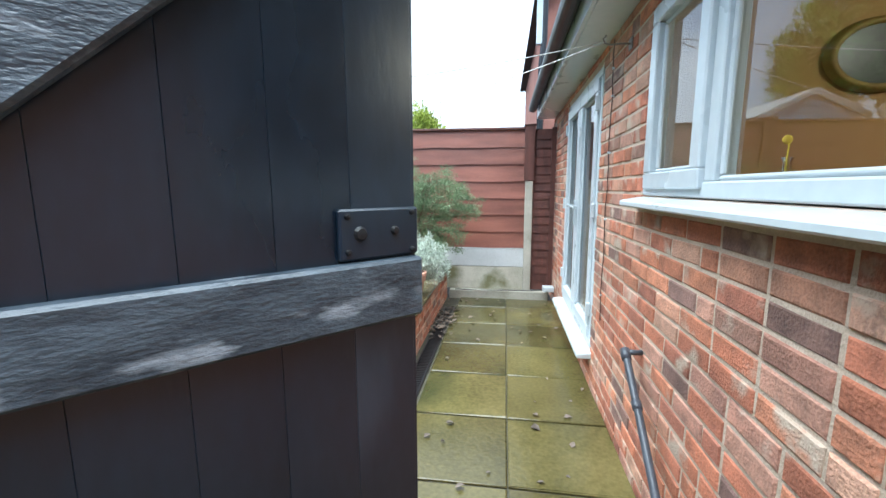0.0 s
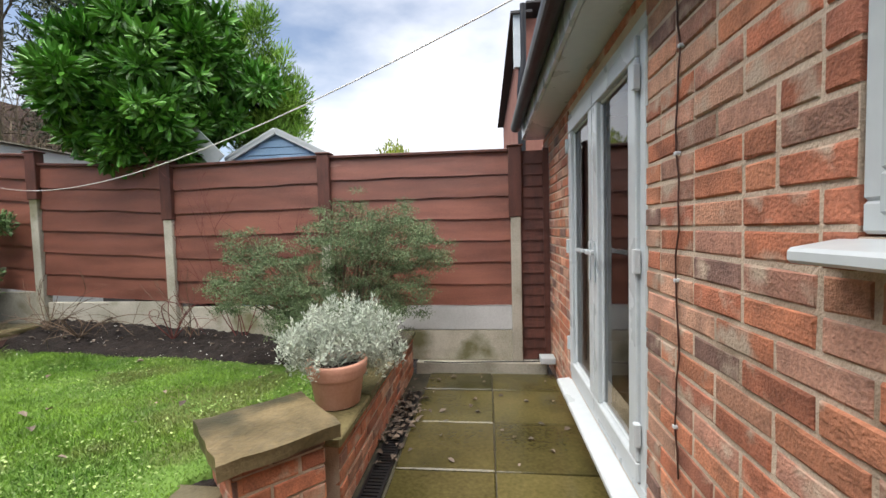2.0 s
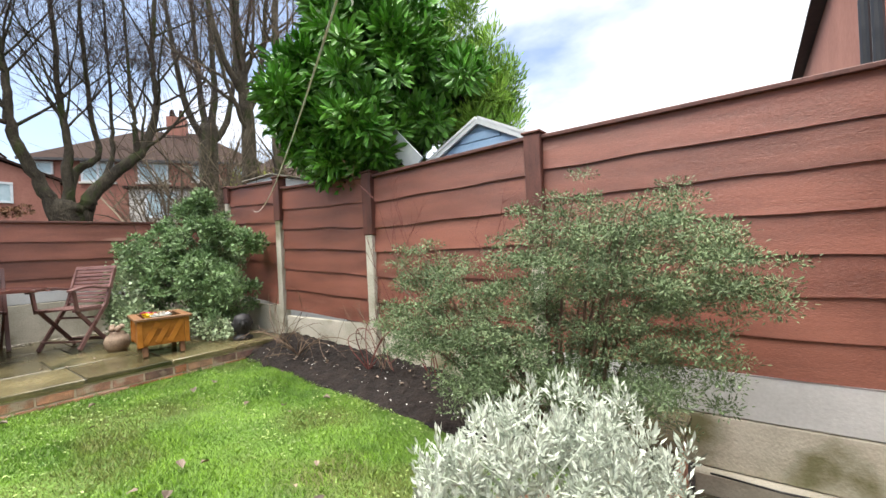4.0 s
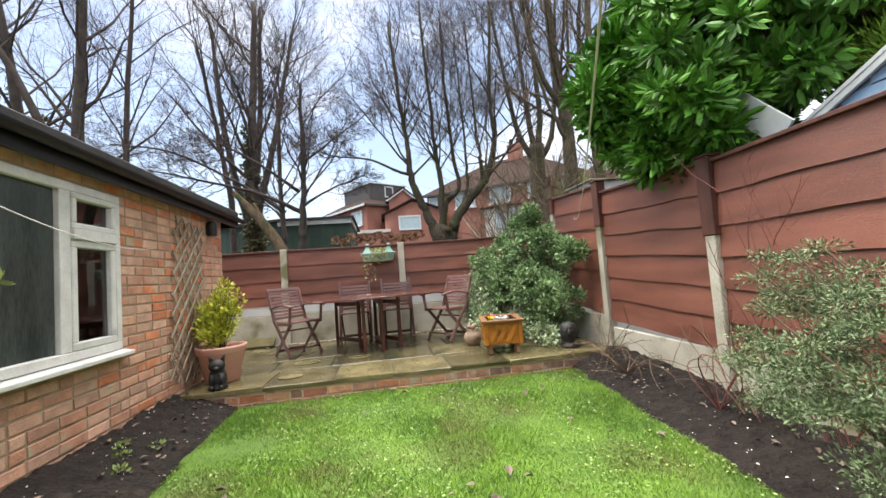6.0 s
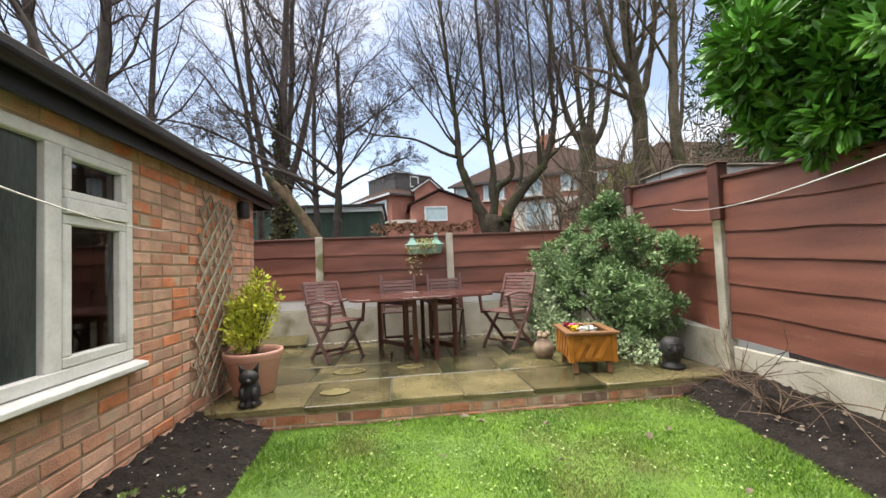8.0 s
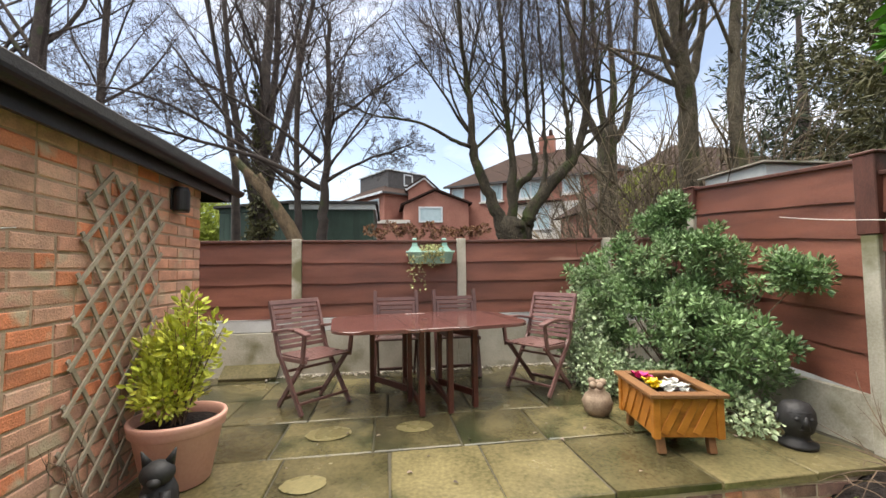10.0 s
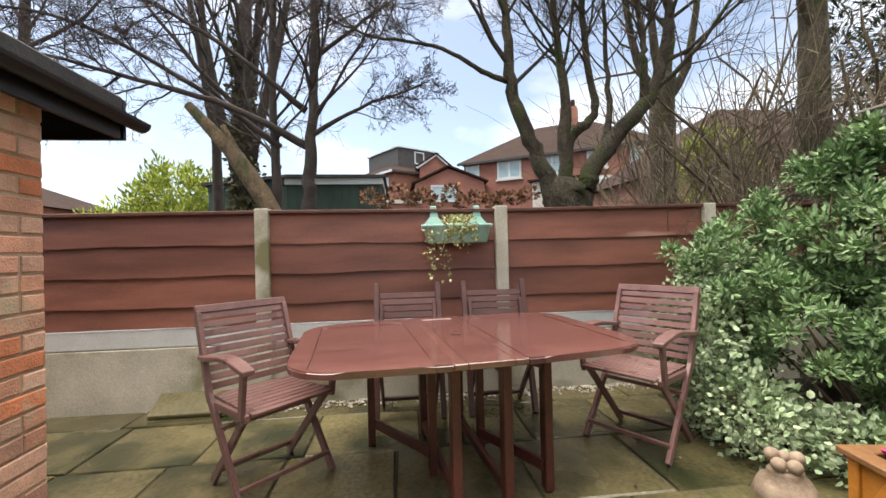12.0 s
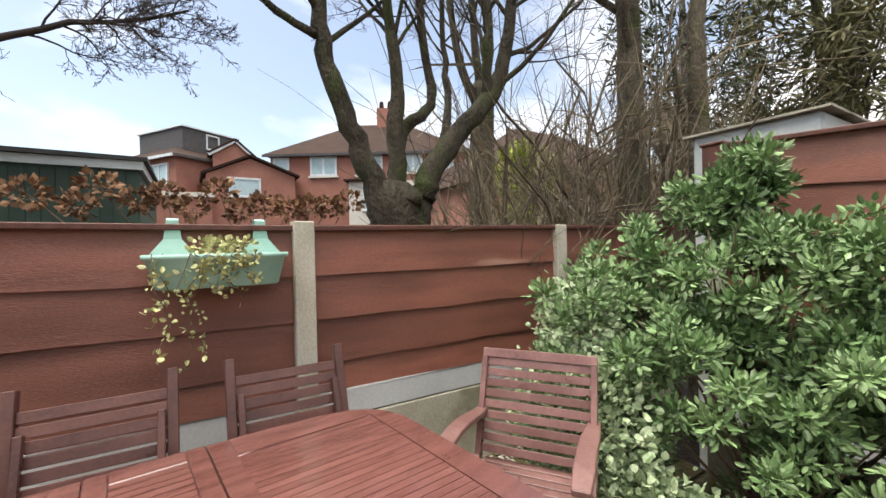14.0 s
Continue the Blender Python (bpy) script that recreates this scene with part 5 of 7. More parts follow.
# trellis against the outbuilding
tr = thing("trellis", "expanding diamond trellis of grey weathered laths", "trellis", m=pose(-5.16, GARAGE_Y + 0.012, 0.58, 0, -6.5, 0))
TW, TH = 0.68, 1.63
def clip_bar(p, d):
    ts = []
    for v0, v1, o, w in ((-TW / 2, TW / 2, p[0], d[0]), (0, TH, p[1], d[1])):
        a, b = (v0 - o) / w, (v1 - o) / w
        ts.append((min(a, b), max(a, b)))
    a, b = max(t[0] for t in ts), min(t[1] for t in ts)
    return ((p[0] + d[0] * a, p[1] + d[1] * a), (p[0] + d[0] * b, p[1] + d[1] * b)) if b - a > 0.08 else None
for layer, slope in ((0, 1.25), (1, -1.25)):
    for i in range(-7, 18):
        q = clip_bar((0, i * 0.20 + 0.05), (1, slope))
        if q:
            (x0, z0), (x1, z1) = q
            y = 0.006 + layer * 0.0105
            bar("lath", tr, (x0, y, z0), (x1, y, z1), 0.021, 0.009, M["trellis"], (0, 0, 1), 0.0)

# wall lamp by the corner
lamp = thing("wall_lamp", "black half-round outdoor wall lamp on brick", "wall lamp", m=pose(-5.84, GARAGE_Y + 0.004, 2.19))
bm = bmesh.new()
lathe(bm, [(0, -0.085), (0.055, -0.085), (0.062, -0.07), (0.062, 0.06), (0.05, 0.085), (0, 0.09)], 20, pose(0, 0.045, 0), 1, 0.85)
part("lamp_body", bm, M["black"], lamp, smooth=False)
block("back_plate", -0.055, 0.055, -0.002, 0.01, -0.075, 0.075, M["black"], lamp, bevel=0.004)

# mint planter hung on the back fence
mp = thing("hanging_planter", "mint green plastic fence planter with trailing plant", "planter", m=pose(BACK_X + 0.115, 2.725, 1.745) @ Matrix.Diagonal((1, 1.09, 1, 1)))
bm = bmesh.new()
R = 64
prev = None
for z, g in ((0, 0.62), (0.008, 0.70), (0.125, 0.94), (0.130, 1.05), (0.15, 1.06), (0.15, 0.97), (0.13, 0.88), (0.02, 0.62)):
    ring = []
    for k in range(R):
        a = 2 * math.pi * k / R
        yy = math.copysign(abs(math.cos(a)) ** 0.6, math.cos(a))
        lobe = 0.66 + 0.34 * abs(math.cos(1.5 * math.pi * yy)) ** 0.6
        side = math.copysign(abs(math.sin(a)) ** 0.5, math.sin(a))
        ring.append(bm.verts.new((0.088 * g * side * (lobe if side > 0 else 0.7), 0.26 * (g * 0.45 + 0.55) * yy, z)))
    if prev:
        for k in range(R):
            j = (k + 1) % R
            bm.faces.new((prev[k], prev[j], ring[j], ring[k]))
    else:
        bm.faces.new(list(reversed(ring)))
    prev = ring
bm.faces.new(prev)
part("trough", bm, M["mint"], mp, smooth=True)
for y in (-0.165, 0.165):
    bm = bmesh.new()
    path = [(-0.065, 0.14), (-0.085, 0.215), (-0.085, 0.30), (-0.13, 0.312), (-0.185, 0.308), (-0.188, 0.24)]
    rows = []
    for i, (x, z) in enumerate(path):
        w = (0.085, 0.032, 0.021, 0.021, 0.021, 0.02)[i]
        rows.append([bm.verts.new(c) for c in ((x - 0.004, y - w, z - 0.003), (x - 0.004, y + w, z - 0.003), (x + 0.004, y + w, z + 0.003), (x + 0.004, y - w, z + 0.003))])
    for p, q in zip(rows, rows[1:]):
        for i in range(4):
            bm.faces.new((p[i], p[(i + 1) % 4], q[(i + 1) % 4], q[i]))
    bm.faces.new(rows[0])
    bm.faces.new(list(reversed(rows[-1])))
    part("hook_arm", bm, M["mint"], mp)

# loose slab leaning on the plinth and dark sheet at the corner
tagged(block("loose_slab", -0.30, 0.30, -0.02, 0.02, 0, 0.42, M["flag"], bevel=0.006, m=pose(-7.52, 0.70, PATIO_Z + 0.012, -62, 0, 90)), "loose stone slab lying against the plinth", "slab")

# ---- plants ----
def leaf_cloud(name, parent, blobs, count, size, aspect, material, seed, label="", droop=0.0, shell=0.35, fold=0.25, up=0.3, wide=False, jitter=0.35, clump=0.0):
    """Many separate leaves in and on ellipsoids (x, y, z, rx, ry, rz), each a folded blade."""
    g = np.random.default_rng(seed)
    b = np.array(blobs, float)
    vol = (b[:, 3] * b[:, 4] * b[:, 5]) ** 0.8
    pick = g.choice(len(b), count, p=vol / vol.sum())
    d = g.normal(size=(count, 3))
    d /= np.linalg.norm(d, axis=1)[:, None]
    r = 1 - shell * g.random(count) ** 1.3 + 0.10 * g.normal(size=count)
    if clump:
        cells = np.array([noise.noise((x * clump, y * clump, z * clump)) for x, y, z in (b[pick, :3] + d * b[pick, 3:])])
        r += 0.28 * cells
    c = b[pick, :3] + d * b[pick, 3:] * r[:, None]
    ax = d + jitter * g.normal(size=(count, 3)) + np.array([0, 0, up - droop])
    ax /= np.linalg.norm(ax, axis=1)[:, None]
    s = np.cross(ax, g.normal(size=(count, 3)))
    s /= np.linalg.norm(s, axis=1)[:, None]
    n = np.cross(ax, s)
    ln = size * (0.6 + 0.8 * g.random(count))[:, None]
    w = ln * aspect / 2
    if wide:
        v = np.stack([c, c + ax * ln * 0.3 + s * w * 0.9 + n * w * fold, c + ax * ln * 0.7 + s * w * 0.8 + n * w * fold, c + ax * ln, c + ax * ln * 0.7 - s * w * 0.8 + n * w * fold, c + ax * ln * 0.3 - s * w * 0.9 + n * w * fold], 1)
        faces = np.array([[0, 1, 2, 3], [0, 3, 4, 5]])
    else:
        v = np.stack([c, c + ax * ln * 0.5 + s * w + n * w * fold, c + ax * ln, c + ax * ln * 0.5 - s * w + n * w * fold], 1)
        faces = np.array([[0, 1, 2], [0, 2, 3]])
    k = v.shape[1]
    me = bpy.data.meshes.new(name)
    f = (faces[None] + (np.arange(count) * k)[:, None, None]).reshape(-1, faces.shape[1])
    me.from_pydata(v.reshape(-1, 3).tolist(), [], f.tolist())
    me.materials.append(material)
    ob = new(name, me)
    if parent:
        ob.parent = parent
    if label:
        ob["label"] = label
    return ob


def plant(name, label, category="shrub", group=""):
    return thing(name, label, category, group)


def stems(parent, base, tips, r0, r1, material, seed, name="branchwork", bend=0.08, sides=5):
    r = random.Random(seed)
    bm = bmesh.new()
    for t in tips:
        a, b = Vector(base) + Vector((r.uniform(-1, 1), r.uniform(-1, 1), 0)) * 0.04, Vector(t)
        off = Vector((r.uniform(-1, 1), r.uniform(-1, 1), r.uniform(0, 0.6))) * bend * (b - a).length
        pts = [a.lerp(b, u / 6) + off * math.sin(math.pi * u / 6) for u in range(7)]
        tube(bm, pts, [r0 + (r1 - r0) * u / 6 for u in range(7)], sides)
    return part(name, bm, material, parent)


def spread(blobs, n, seed):
    r = random.Random(seed)
    out = []
    for _ in range(n):
        x, y, z, a, b, c = r.choice(blobs)
        out.append((x + r.uniform(-0.8, 0.8) * a, y + r.uniform(-0.8, 0.8) * b, z + r.uniform(-0.2, 0.9) * c))
    return out


# grey-green shrub in the bed behind the trough planter
p = plant("grey_green_shrub", "loose grey-green shrub in the soil bed")
B = [(-1.20, 4.55, 1.28, 0.40, 0.36, 0.34), (-0.75, 4.62, 1.22, 0.38, 0.34, 0.34), (-1.18, 4.62, 1.58, 0.15, 0.15, 0.20), (-1.75, 4.42, 1.02, 0.42, 0.36, 0.33), (-2.05, 4.38, 1.32, 0.18, 0.20, 0.16), (-0.85, 4.62, 1.50, 0.26, 0.24, 0.16), (-1.45, 4.40, 0.78, 0.45, 0.34, 0.30), (-0.95, 4.5, 0.85, 0.40, 0.32, 0.30), (-2.2, 4.4, 0.95, 0.22, 0.22, 0.18)]
stems(p, (-1.25, 4.6, 0.30), spread(B, 34, 1), 0.014, 0.003, M["twig"], 2)
fine = []
r = random.Random(31)
for x, y, z, a, b, c in B:
    for _ in range(int(150 * a * b * c / 0.05)):
        q = Vector((r.gauss(0, 1), r.gauss(0, 1), r.gauss(0, 1))).normalized() * r.uniform(0.35, 1.12)
        fine.append((x + q.x * a, y + q.y * b, z + q.z * c, 0.085, 0.075, 0.035))
leaf_cloud("foliage", p, fine, 115000, 0.0165, 0.38, M["leaf_grey"], 11, up=0.25, shell=0.9)

# silver plant in the trough
p = plant("silver_plant", "bushy silver-leaved plant in a terracotta pot", "plant")
B = [(-0.96, 3.52, 0.80, 0.27, 0.27, 0.18), (-0.84, 3.68, 0.78, 0.22, 0.22, 0.18), (-1.06, 3.42, 0.76, 0.17, 0.17, 0.15), (-0.76, 3.70, 0.68, 0.17, 0.18, 0.13)]
stems(p, (-0.955, 3.52, 0.64), spread(B, 46, 3), 0.004, 0.002, M["leaf_silver"], 4, bend=0.15)
fine = []
r = random.Random(5)
for x, y, z, a, b, c in B:
    for _ in range(70):
        q = Vector((r.gauss(0, 1), r.gauss(0, 1), r.gauss(0.35, 0.9))).normalized() * r.uniform(0.5, 1.15)
        fine.append((x + q.x * a, y + q.y * b, z + q.z * c, 0.022, 0.022, 0.06))
leaf_cloud("foliage", p, fine, 16000, 0.024, 0.28, M["leaf_silver"], 6, up=1.0, shell=0.9)

# low plant in the terracotta pot
p = plant("pot_plant", "low green creeping plant in a terracotta pot", "plant")
leaf_cloud("foliage", p, [(-1.145 + 0.085 * math.cos(k * 2.4) * (k / 12) ** 0.5, 1.785 + 0.085 * math.sin(k * 2.4) * (k / 12) ** 0.5, 0.802, 0.05, 0.05, 0.016) for k in range(13)], 900, 0.021, 0.8, M["leaf_weed"], 8, up=0.25, wide=True, jitter=0.9)

# yellow-green shrub in the large pot
p = plant("variegated_shrub", "small yellow-green variegated shrub in a pot")
B = [(-5.38, 0.97, 1.07, 0.19, 0.19, 0.17), (-5.36, 1.03, 1.27, 0.13, 0.13, 0.17), (-5.36, 1.08, 1.47, 0.055, 0.07, 0.11), (-5.40, 0.88, 1.20, 0.11, 0.10, 0.15), (-5.38, 1.22, 1.34, 0.04, 0.06, 0.10), (-5.36, 1.15, 1.20, 0.09, 0.09, 0.12), (-5.30, 0.98, 1.00, 0.15, 0.14, 0.12)]
stems(p, (-5.36, 1.03, 0.80), spread(B, 18, 8), 0.005, 0.002, M["twig"], 9)
leaf_cloud("foliage", p, B, 2700, 0.042, 0.5, M["leaf_yellow"], 10, up=0.5, shell=0.75, wide=True)

# large evergreen shrub in the patio corner, with pale ivy at its foot
p = plant("evergreen_shrub", "large glossy evergreen shrub in the patio corner")
B = [(-6.55, 4.75, 1.15, 0.62, 0.52, 0.50), (-6.35, 4.95, 1.60, 0.52, 0.40, 0.42), (-5.95, 4.85, 1.10, 0.50, 0.40, 0.42), (-6.6, 4.90, 1.95, 0.34, 0.28, 0.26), (-6.0, 5.02, 1.75, 0.22, 0.18, 0.30), (-5.42, 5.10, 1.62, 0.30, 0.16, 0.12), (-6.9, 4.55, 1.45, 0.40, 0.42, 0.40), (-6.45, 4.98, 2.20, 0.14, 0.14, 0.16), (-5.65, 4.95, 0.95, 0.34, 0.28, 0.30)]
stems(p, (-6.35, 4.95, 0.50), spread(B, 26, 12), 0.011, 0.003, M["twig"], 13)
tuft = []
r = random.Random(14)
for x, y, z, a, b, c in B:
    for _ in range(int(18 + 420 * a * b * c)):
        q = Vector((r.gauss(0, 1), r.gauss(0, 1), r.gauss(0.1, 1))).normalized() * r.uniform(0.55, 1.12)
        tuft.append((x + q.x * a, y + q.y * b, z + q.z * c, 0.085, 0.085, 0.075))
leaf_cloud("foliage", p, tuft, 42000, 0.040, 0.48, M["leaf_shrub"], 15, up=0.35, shell=0.9, wide=True)
p = plant("ivy", "pale variegated ivy spilling onto the patio")
B = [(-6.55, 4.20, 0.72, 0.46, 0.22, 0.26), (-6.85, 4.16, 1.05, 0.38, 0.20, 0.36), (-6.1, 4.48, 0.66, 0.40, 0.20, 0.20), (-5.55, 4.72, 0.62, 0.36, 0.16, 0.13), (-6.95, 4.35, 1.45, 0.22, 0.18, 0.26), (-7.25, 4.75, 1.35, 0.35, 0.3, 0.35)]
stems(p, (-6.6, 4.5, 0.50), spread(B, 26, 19), 0.007, 0.002, M["twig"], 20)
leaf_cloud("foliage", p, B, 9500, 0.034, 0.85, M["leaf_ivy"], 16, up=0.15, shell=0.5, wide=True, jitter=0.6)

# ivy hanging over the back fence corner and the trailing plant
p = plant("trailing_plant", "straggly pale plant trailing from the planter", "plant")
r = random.Random(17)
bm = bmesh.new()
strand = []
for i in range(13):
    y0 = 2.50 + 0.36 * r.random() ** 1.6
    ln = r.uniform(0.18, 0.48) if y0 < 2.68 else r.uniform(0.08, 0.22)
    pts = [Vector((BACK_X + 0.19 + 0.02 * math.sin(j), y0 + 0.03 * math.sin(j * 1.3 + i), 1.90 - ln * j / 6)) for j in range(7)]
    tube(bm, pts, 0.002, 4)
    strand += [(v.x, v.y, v.z, 0.018, 0.018, 0.02) for v in pts[1:]]
part("branchwork", bm, M["twig"], p)
leaf_cloud("foliage", p, strand + [(BACK_X + 0.12, 2.66 + 0.04 * i, 1.93, 0.05, 0.05, 0.03) for i in range(5)], 560, 0.024, 0.8, M["leaf_trail"], 18, wide=True)


# bare climber stems and twiggy bushes against the north fence
def twiggy(name, label, base, n, height, spreadw, material, seed, lean=(0, 0), depth=0.10, r0=0.005, forks=3, flat=True):
    r = random.Random(seed)
    bm = bmesh.new()
    for _ in range(n):
        p = Vector(base) + Vector((r.uniform(-0.08, 0.08), r.uniform(-0.03, 0.03), 0))
        a = r.uniform(-1, 1) * spreadw
        d = Vector((a + lean[0], (r.uniform(-1, 1) * depth if flat else r.uniform(-1, 1) * spreadw) + lean[1], 1)).normalized()
        L = height * r.uniform(0.55, 1.0)

        def grow(p, d, L, rad, level):
            pts = [p.copy()]
            k = 7
            for _ in range(k):
                d = (d + Vector((r.gauss(0, 0.13), r.gauss(0, 0.05 if flat else 0.13), r.gauss(0, 0.08)))).normalized()
                p = p + d * (L / k)
                if flat:
                    p.y = min(p.y, FENCE_Y - 0.05)
                pts.append(p.copy())
            tube(bm, pts, [rad * (1 - 0.75 * i / k) for i in range(k + 1)], 4, False)
            if level:
                for _ in range(forks):
                    q = r.randint(2, k)
                    nd = (d + Vector((r.gauss(0, 0.7), r.gauss(0, 0.15 if flat else 0.6), r.gauss(0.1, 0.4)))).normalized()
                    grow(pts[q], nd, L * r.uniform(0.25, 0.5), rad * 0.6, level - 1)

        grow(p, d, L, r0, 2)
    return tagged(part(name, bm, material), label, "bare shrub", "bare shrubs")


twiggy("bare_shrub", "leafless red-stemmed shrub against the fence", (-2.55, 5.10, 0.40), 7, 1.5, 0.55, M["twig_red"], 21)
twiggy("bare_shrub", "leafless arching brown stems beside the patio", (-4.55, 4.95, 0.50), 9, 0.75, 1.9, M["twig"], 23, r0=0.006, forks=2)
twiggy("bare_shrub", "leafless brown stems in the soil bed", (-3.0, 5.0, 0.42), 6, 0.7, 1.2, M["twig"], 24, forks=2)
def arching(name, label, base, n, reach, height, material, seed):
    """Long thin canes that rise from one crown and bow over to the ground."""
    r = random.Random(seed)
    bm = bmesh.new()
    for _ in range(n):
        a, L, h = r.uniform(0, 6.28), reach * r.uniform(0.45, 1.0), height * r.uniform(0.5, 1.0)
        d = Vector((math.cos(a), 0.55 * math.sin(a), 0))
        sway = r.gauss(0, 0.08)
        pts = []
        for k in range(11):
            u = k / 10
            p = Vector(base) + d * L * u + Vector((-d.y, d.x, 0)) * sway * math.sin(u * 5) + Vector((0, 0, h * 2.6 * u * (1.15 - u)))
            p.y = min(p.y, FENCE_Y - 0.06)
            pts.append(p)
        tube(bm, pts, [0.006 * (1 - 0.07 * k) for k in range(11)], 4, False)
        for _ in range(3):
            q = pts[r.randint(3, 9)]
            e = Vector((r.gauss(0, 1), 0.4 * r.gauss(0, 1), r.gauss(0.2, 0.5))).normalized() * r.uniform(0.1, 0.32)
            tube(bm, [q, q + e * 0.5 + Vector((0, 0, 0.02)), q + e], [0.003, 0.0025, 0.0015], 3, False)
    return tagged(part(name, bm, material), label, "bare shrub", "bare shrubs")


arching("bare_shrub", "tangle of long arching brown canes over the soil", (-4.15, 4.9, 0.42), 13, 1.15, 0.30, M["twig"], 27)
arching("bare_shrub", "long arching reddish canes along the fence foot", (-3.2, 4.98, 0.38), 6, 0.9, 0.5, M["twig_red"], 28)
twiggy("bare_climber", "thin bare climber stem by the trellis", (-4.84, 0.90, 0.46), 3, 0.55, 0.25, M["twig"], 25, flat=False, forks=2)

# leafy twig close to the outbuilding window, on its own stem
p = plant("young_shrub", "young pale green shrub by the outbuilding window")
bm = bmesh.new()
tube(bm, [(-1.95, 1.12, 0.34), (-2.02, 1.14, 0.9), (-2.22, 1.15, 1.35), (-2.44, 1.20, 1.66)], [0.008, 0.007, 0.005, 0.003], 6)
TW = [(-2.46, 1.25, 1.68), (-2.40, 1.22, 1.62), (-2.50, 1.27, 1.56), (-2.38, 1.14, 1.65), (-2.45, 1.12, 1.52), (-2.37, 1.21, 1.48), (-2.47, 1.26, 1.46)]
for t in TW:
    tube(bm, [(-2.32, 1.175, 1.50), t], [0.004, 0.002], 5)
part("branchwork", bm, M["twig"], p)
leaf_cloud("foliage", p, [(x, y, z, 0.035, 0.035, 0.03) for x, y, z in TW], 90, 0.058, 0.45, M["leaf_weed"], 26, wide=True, shell=0.9, jitter=0.8)

# small weeds in the soil bed
for i, (x, y) in enumerate(((-3.62, 1.05), (-3.75, 0.98), (-3.48, 1.12), (-3.86, 1.13))):
    w = plant("weed", "small pale green weed in the soil bed", "weed", "weeds")
    z = soil_z(x, y)
    leaf_cloud("foliage", w, [(x, y, z + 0.02, 0.045, 0.045, 0.012)], 26, 0.026, 0.6, M["leaf_weed"], 40 + i, up=0.8, wide=True)

# fallen leaves on lawn, beds, path and patio
def fallen(name, label, spots, size, seed, material):
    g = random.Random(seed)
    vs, fs = [], []
    for x, y, z in spots:
        a, L = g.uniform(0, 6.28), size * g.uniform(0.5, 1.3)
        d, s = Vector((math.cos(a), math.sin(a), g.uniform(-0.1, 0.3))), Vector((-math.sin(a), math.cos(a), g.uniform(-0.3, 0.3)))
        p, k = Vector((x, y, z)), len(vs)
        up = Vector((0, 0, L * g.uniform(0.1, 0.35)))
        vs += [p, p + d * L * 0.35 + s * L * 0.32 + up, p + d * L * 0.75 + s * L * 0.22 + up * 0.6, p + d * L, p + d * L * 0.7 - s * L * 0.25 + up, p + d * L * 0.3 - s * L * 0.3 + up * 0.7]
        fs += [(k, k + 1, k + 2, k + 3), (k, k + 3, k + 4, k + 5)]
    me = bpy.data.meshes.new(name)
    me.from_pydata(vs, [], fs)
    me.materials.append(material)
    return tagged(new(name, me), label, "leaves", kind="stuff")


g = random.Random(51)
spots = []
while len(spots) < 48:
    x, y = g.uniform(-4.8, -1.1), g.uniform(1.4, 4.7)
    if in_poly(x, y, LAWN):
        spots.append((x, y, lawn_z(x, y) + 0.03))
fallen("fallen_leaves", "curled brown fallen leaves on the lawn", spots, 0.058, 52, M["leaf_dead"])
spots = [(x, y, soil_z(x, y) + 0.01) for x, y in ((g.uniform(-4.8, -2.5), g.uniform(0.8, 1.3)) for _ in range(70))] + [(x, y, soil_z(x, y) + 0.01) for x, y in ((g.uniform(-4.7, -1.2), g.uniform(4.75, 5.2)) for _ in range(70))]
fallen("bed_leaves", "pale fallen leaves and chips on the soil", spots, 0.042, 53, M["leaf_dead"])
spots = [(x, y, soil_z(x, y) + 0.006) for x, y in ((g.uniform(-4.8, -2.0), g.uniform(0.8, 1.35)) for _ in range(80))] + [(x, y, soil_z(x, y) + 0.006) for x, y in ((g.uniform(-4.7, -1.2), g.uniform(4.6, 5.2)) for _ in range(110))]
fallen("white_petals", "tiny white petals scattered on the soil", spots, 0.014, 56, M["petal_white"])
spots = [(g.gauss(-0.72, 0.07), g.gauss(4.2, 0.26), 0.008 + 0.02 * g.random()) for _ in range(150)] + [(g.uniform(-0.6, 0.5), g.uniform(1.5, 5.1), 0.006) for _ in range(45)] + [(g.uniform(-1.15, -0.8), g.uniform(2.5, 2.75), 0.008) for _ in range(50)]
fallen("path_leaves", "wet dark fallen leaves on the path", spots, 0.05, 54, M["leaf_dead"])
spots = [(g.uniform(-7.3, -5.0), g.uniform(0.9, 4.6), PATIO_Z + 0.004) for _ in range(34)]
fallen("patio_leaves", "small pale leaves lying on the patio", spots, 0.03, 55, M["leaf_dead"])

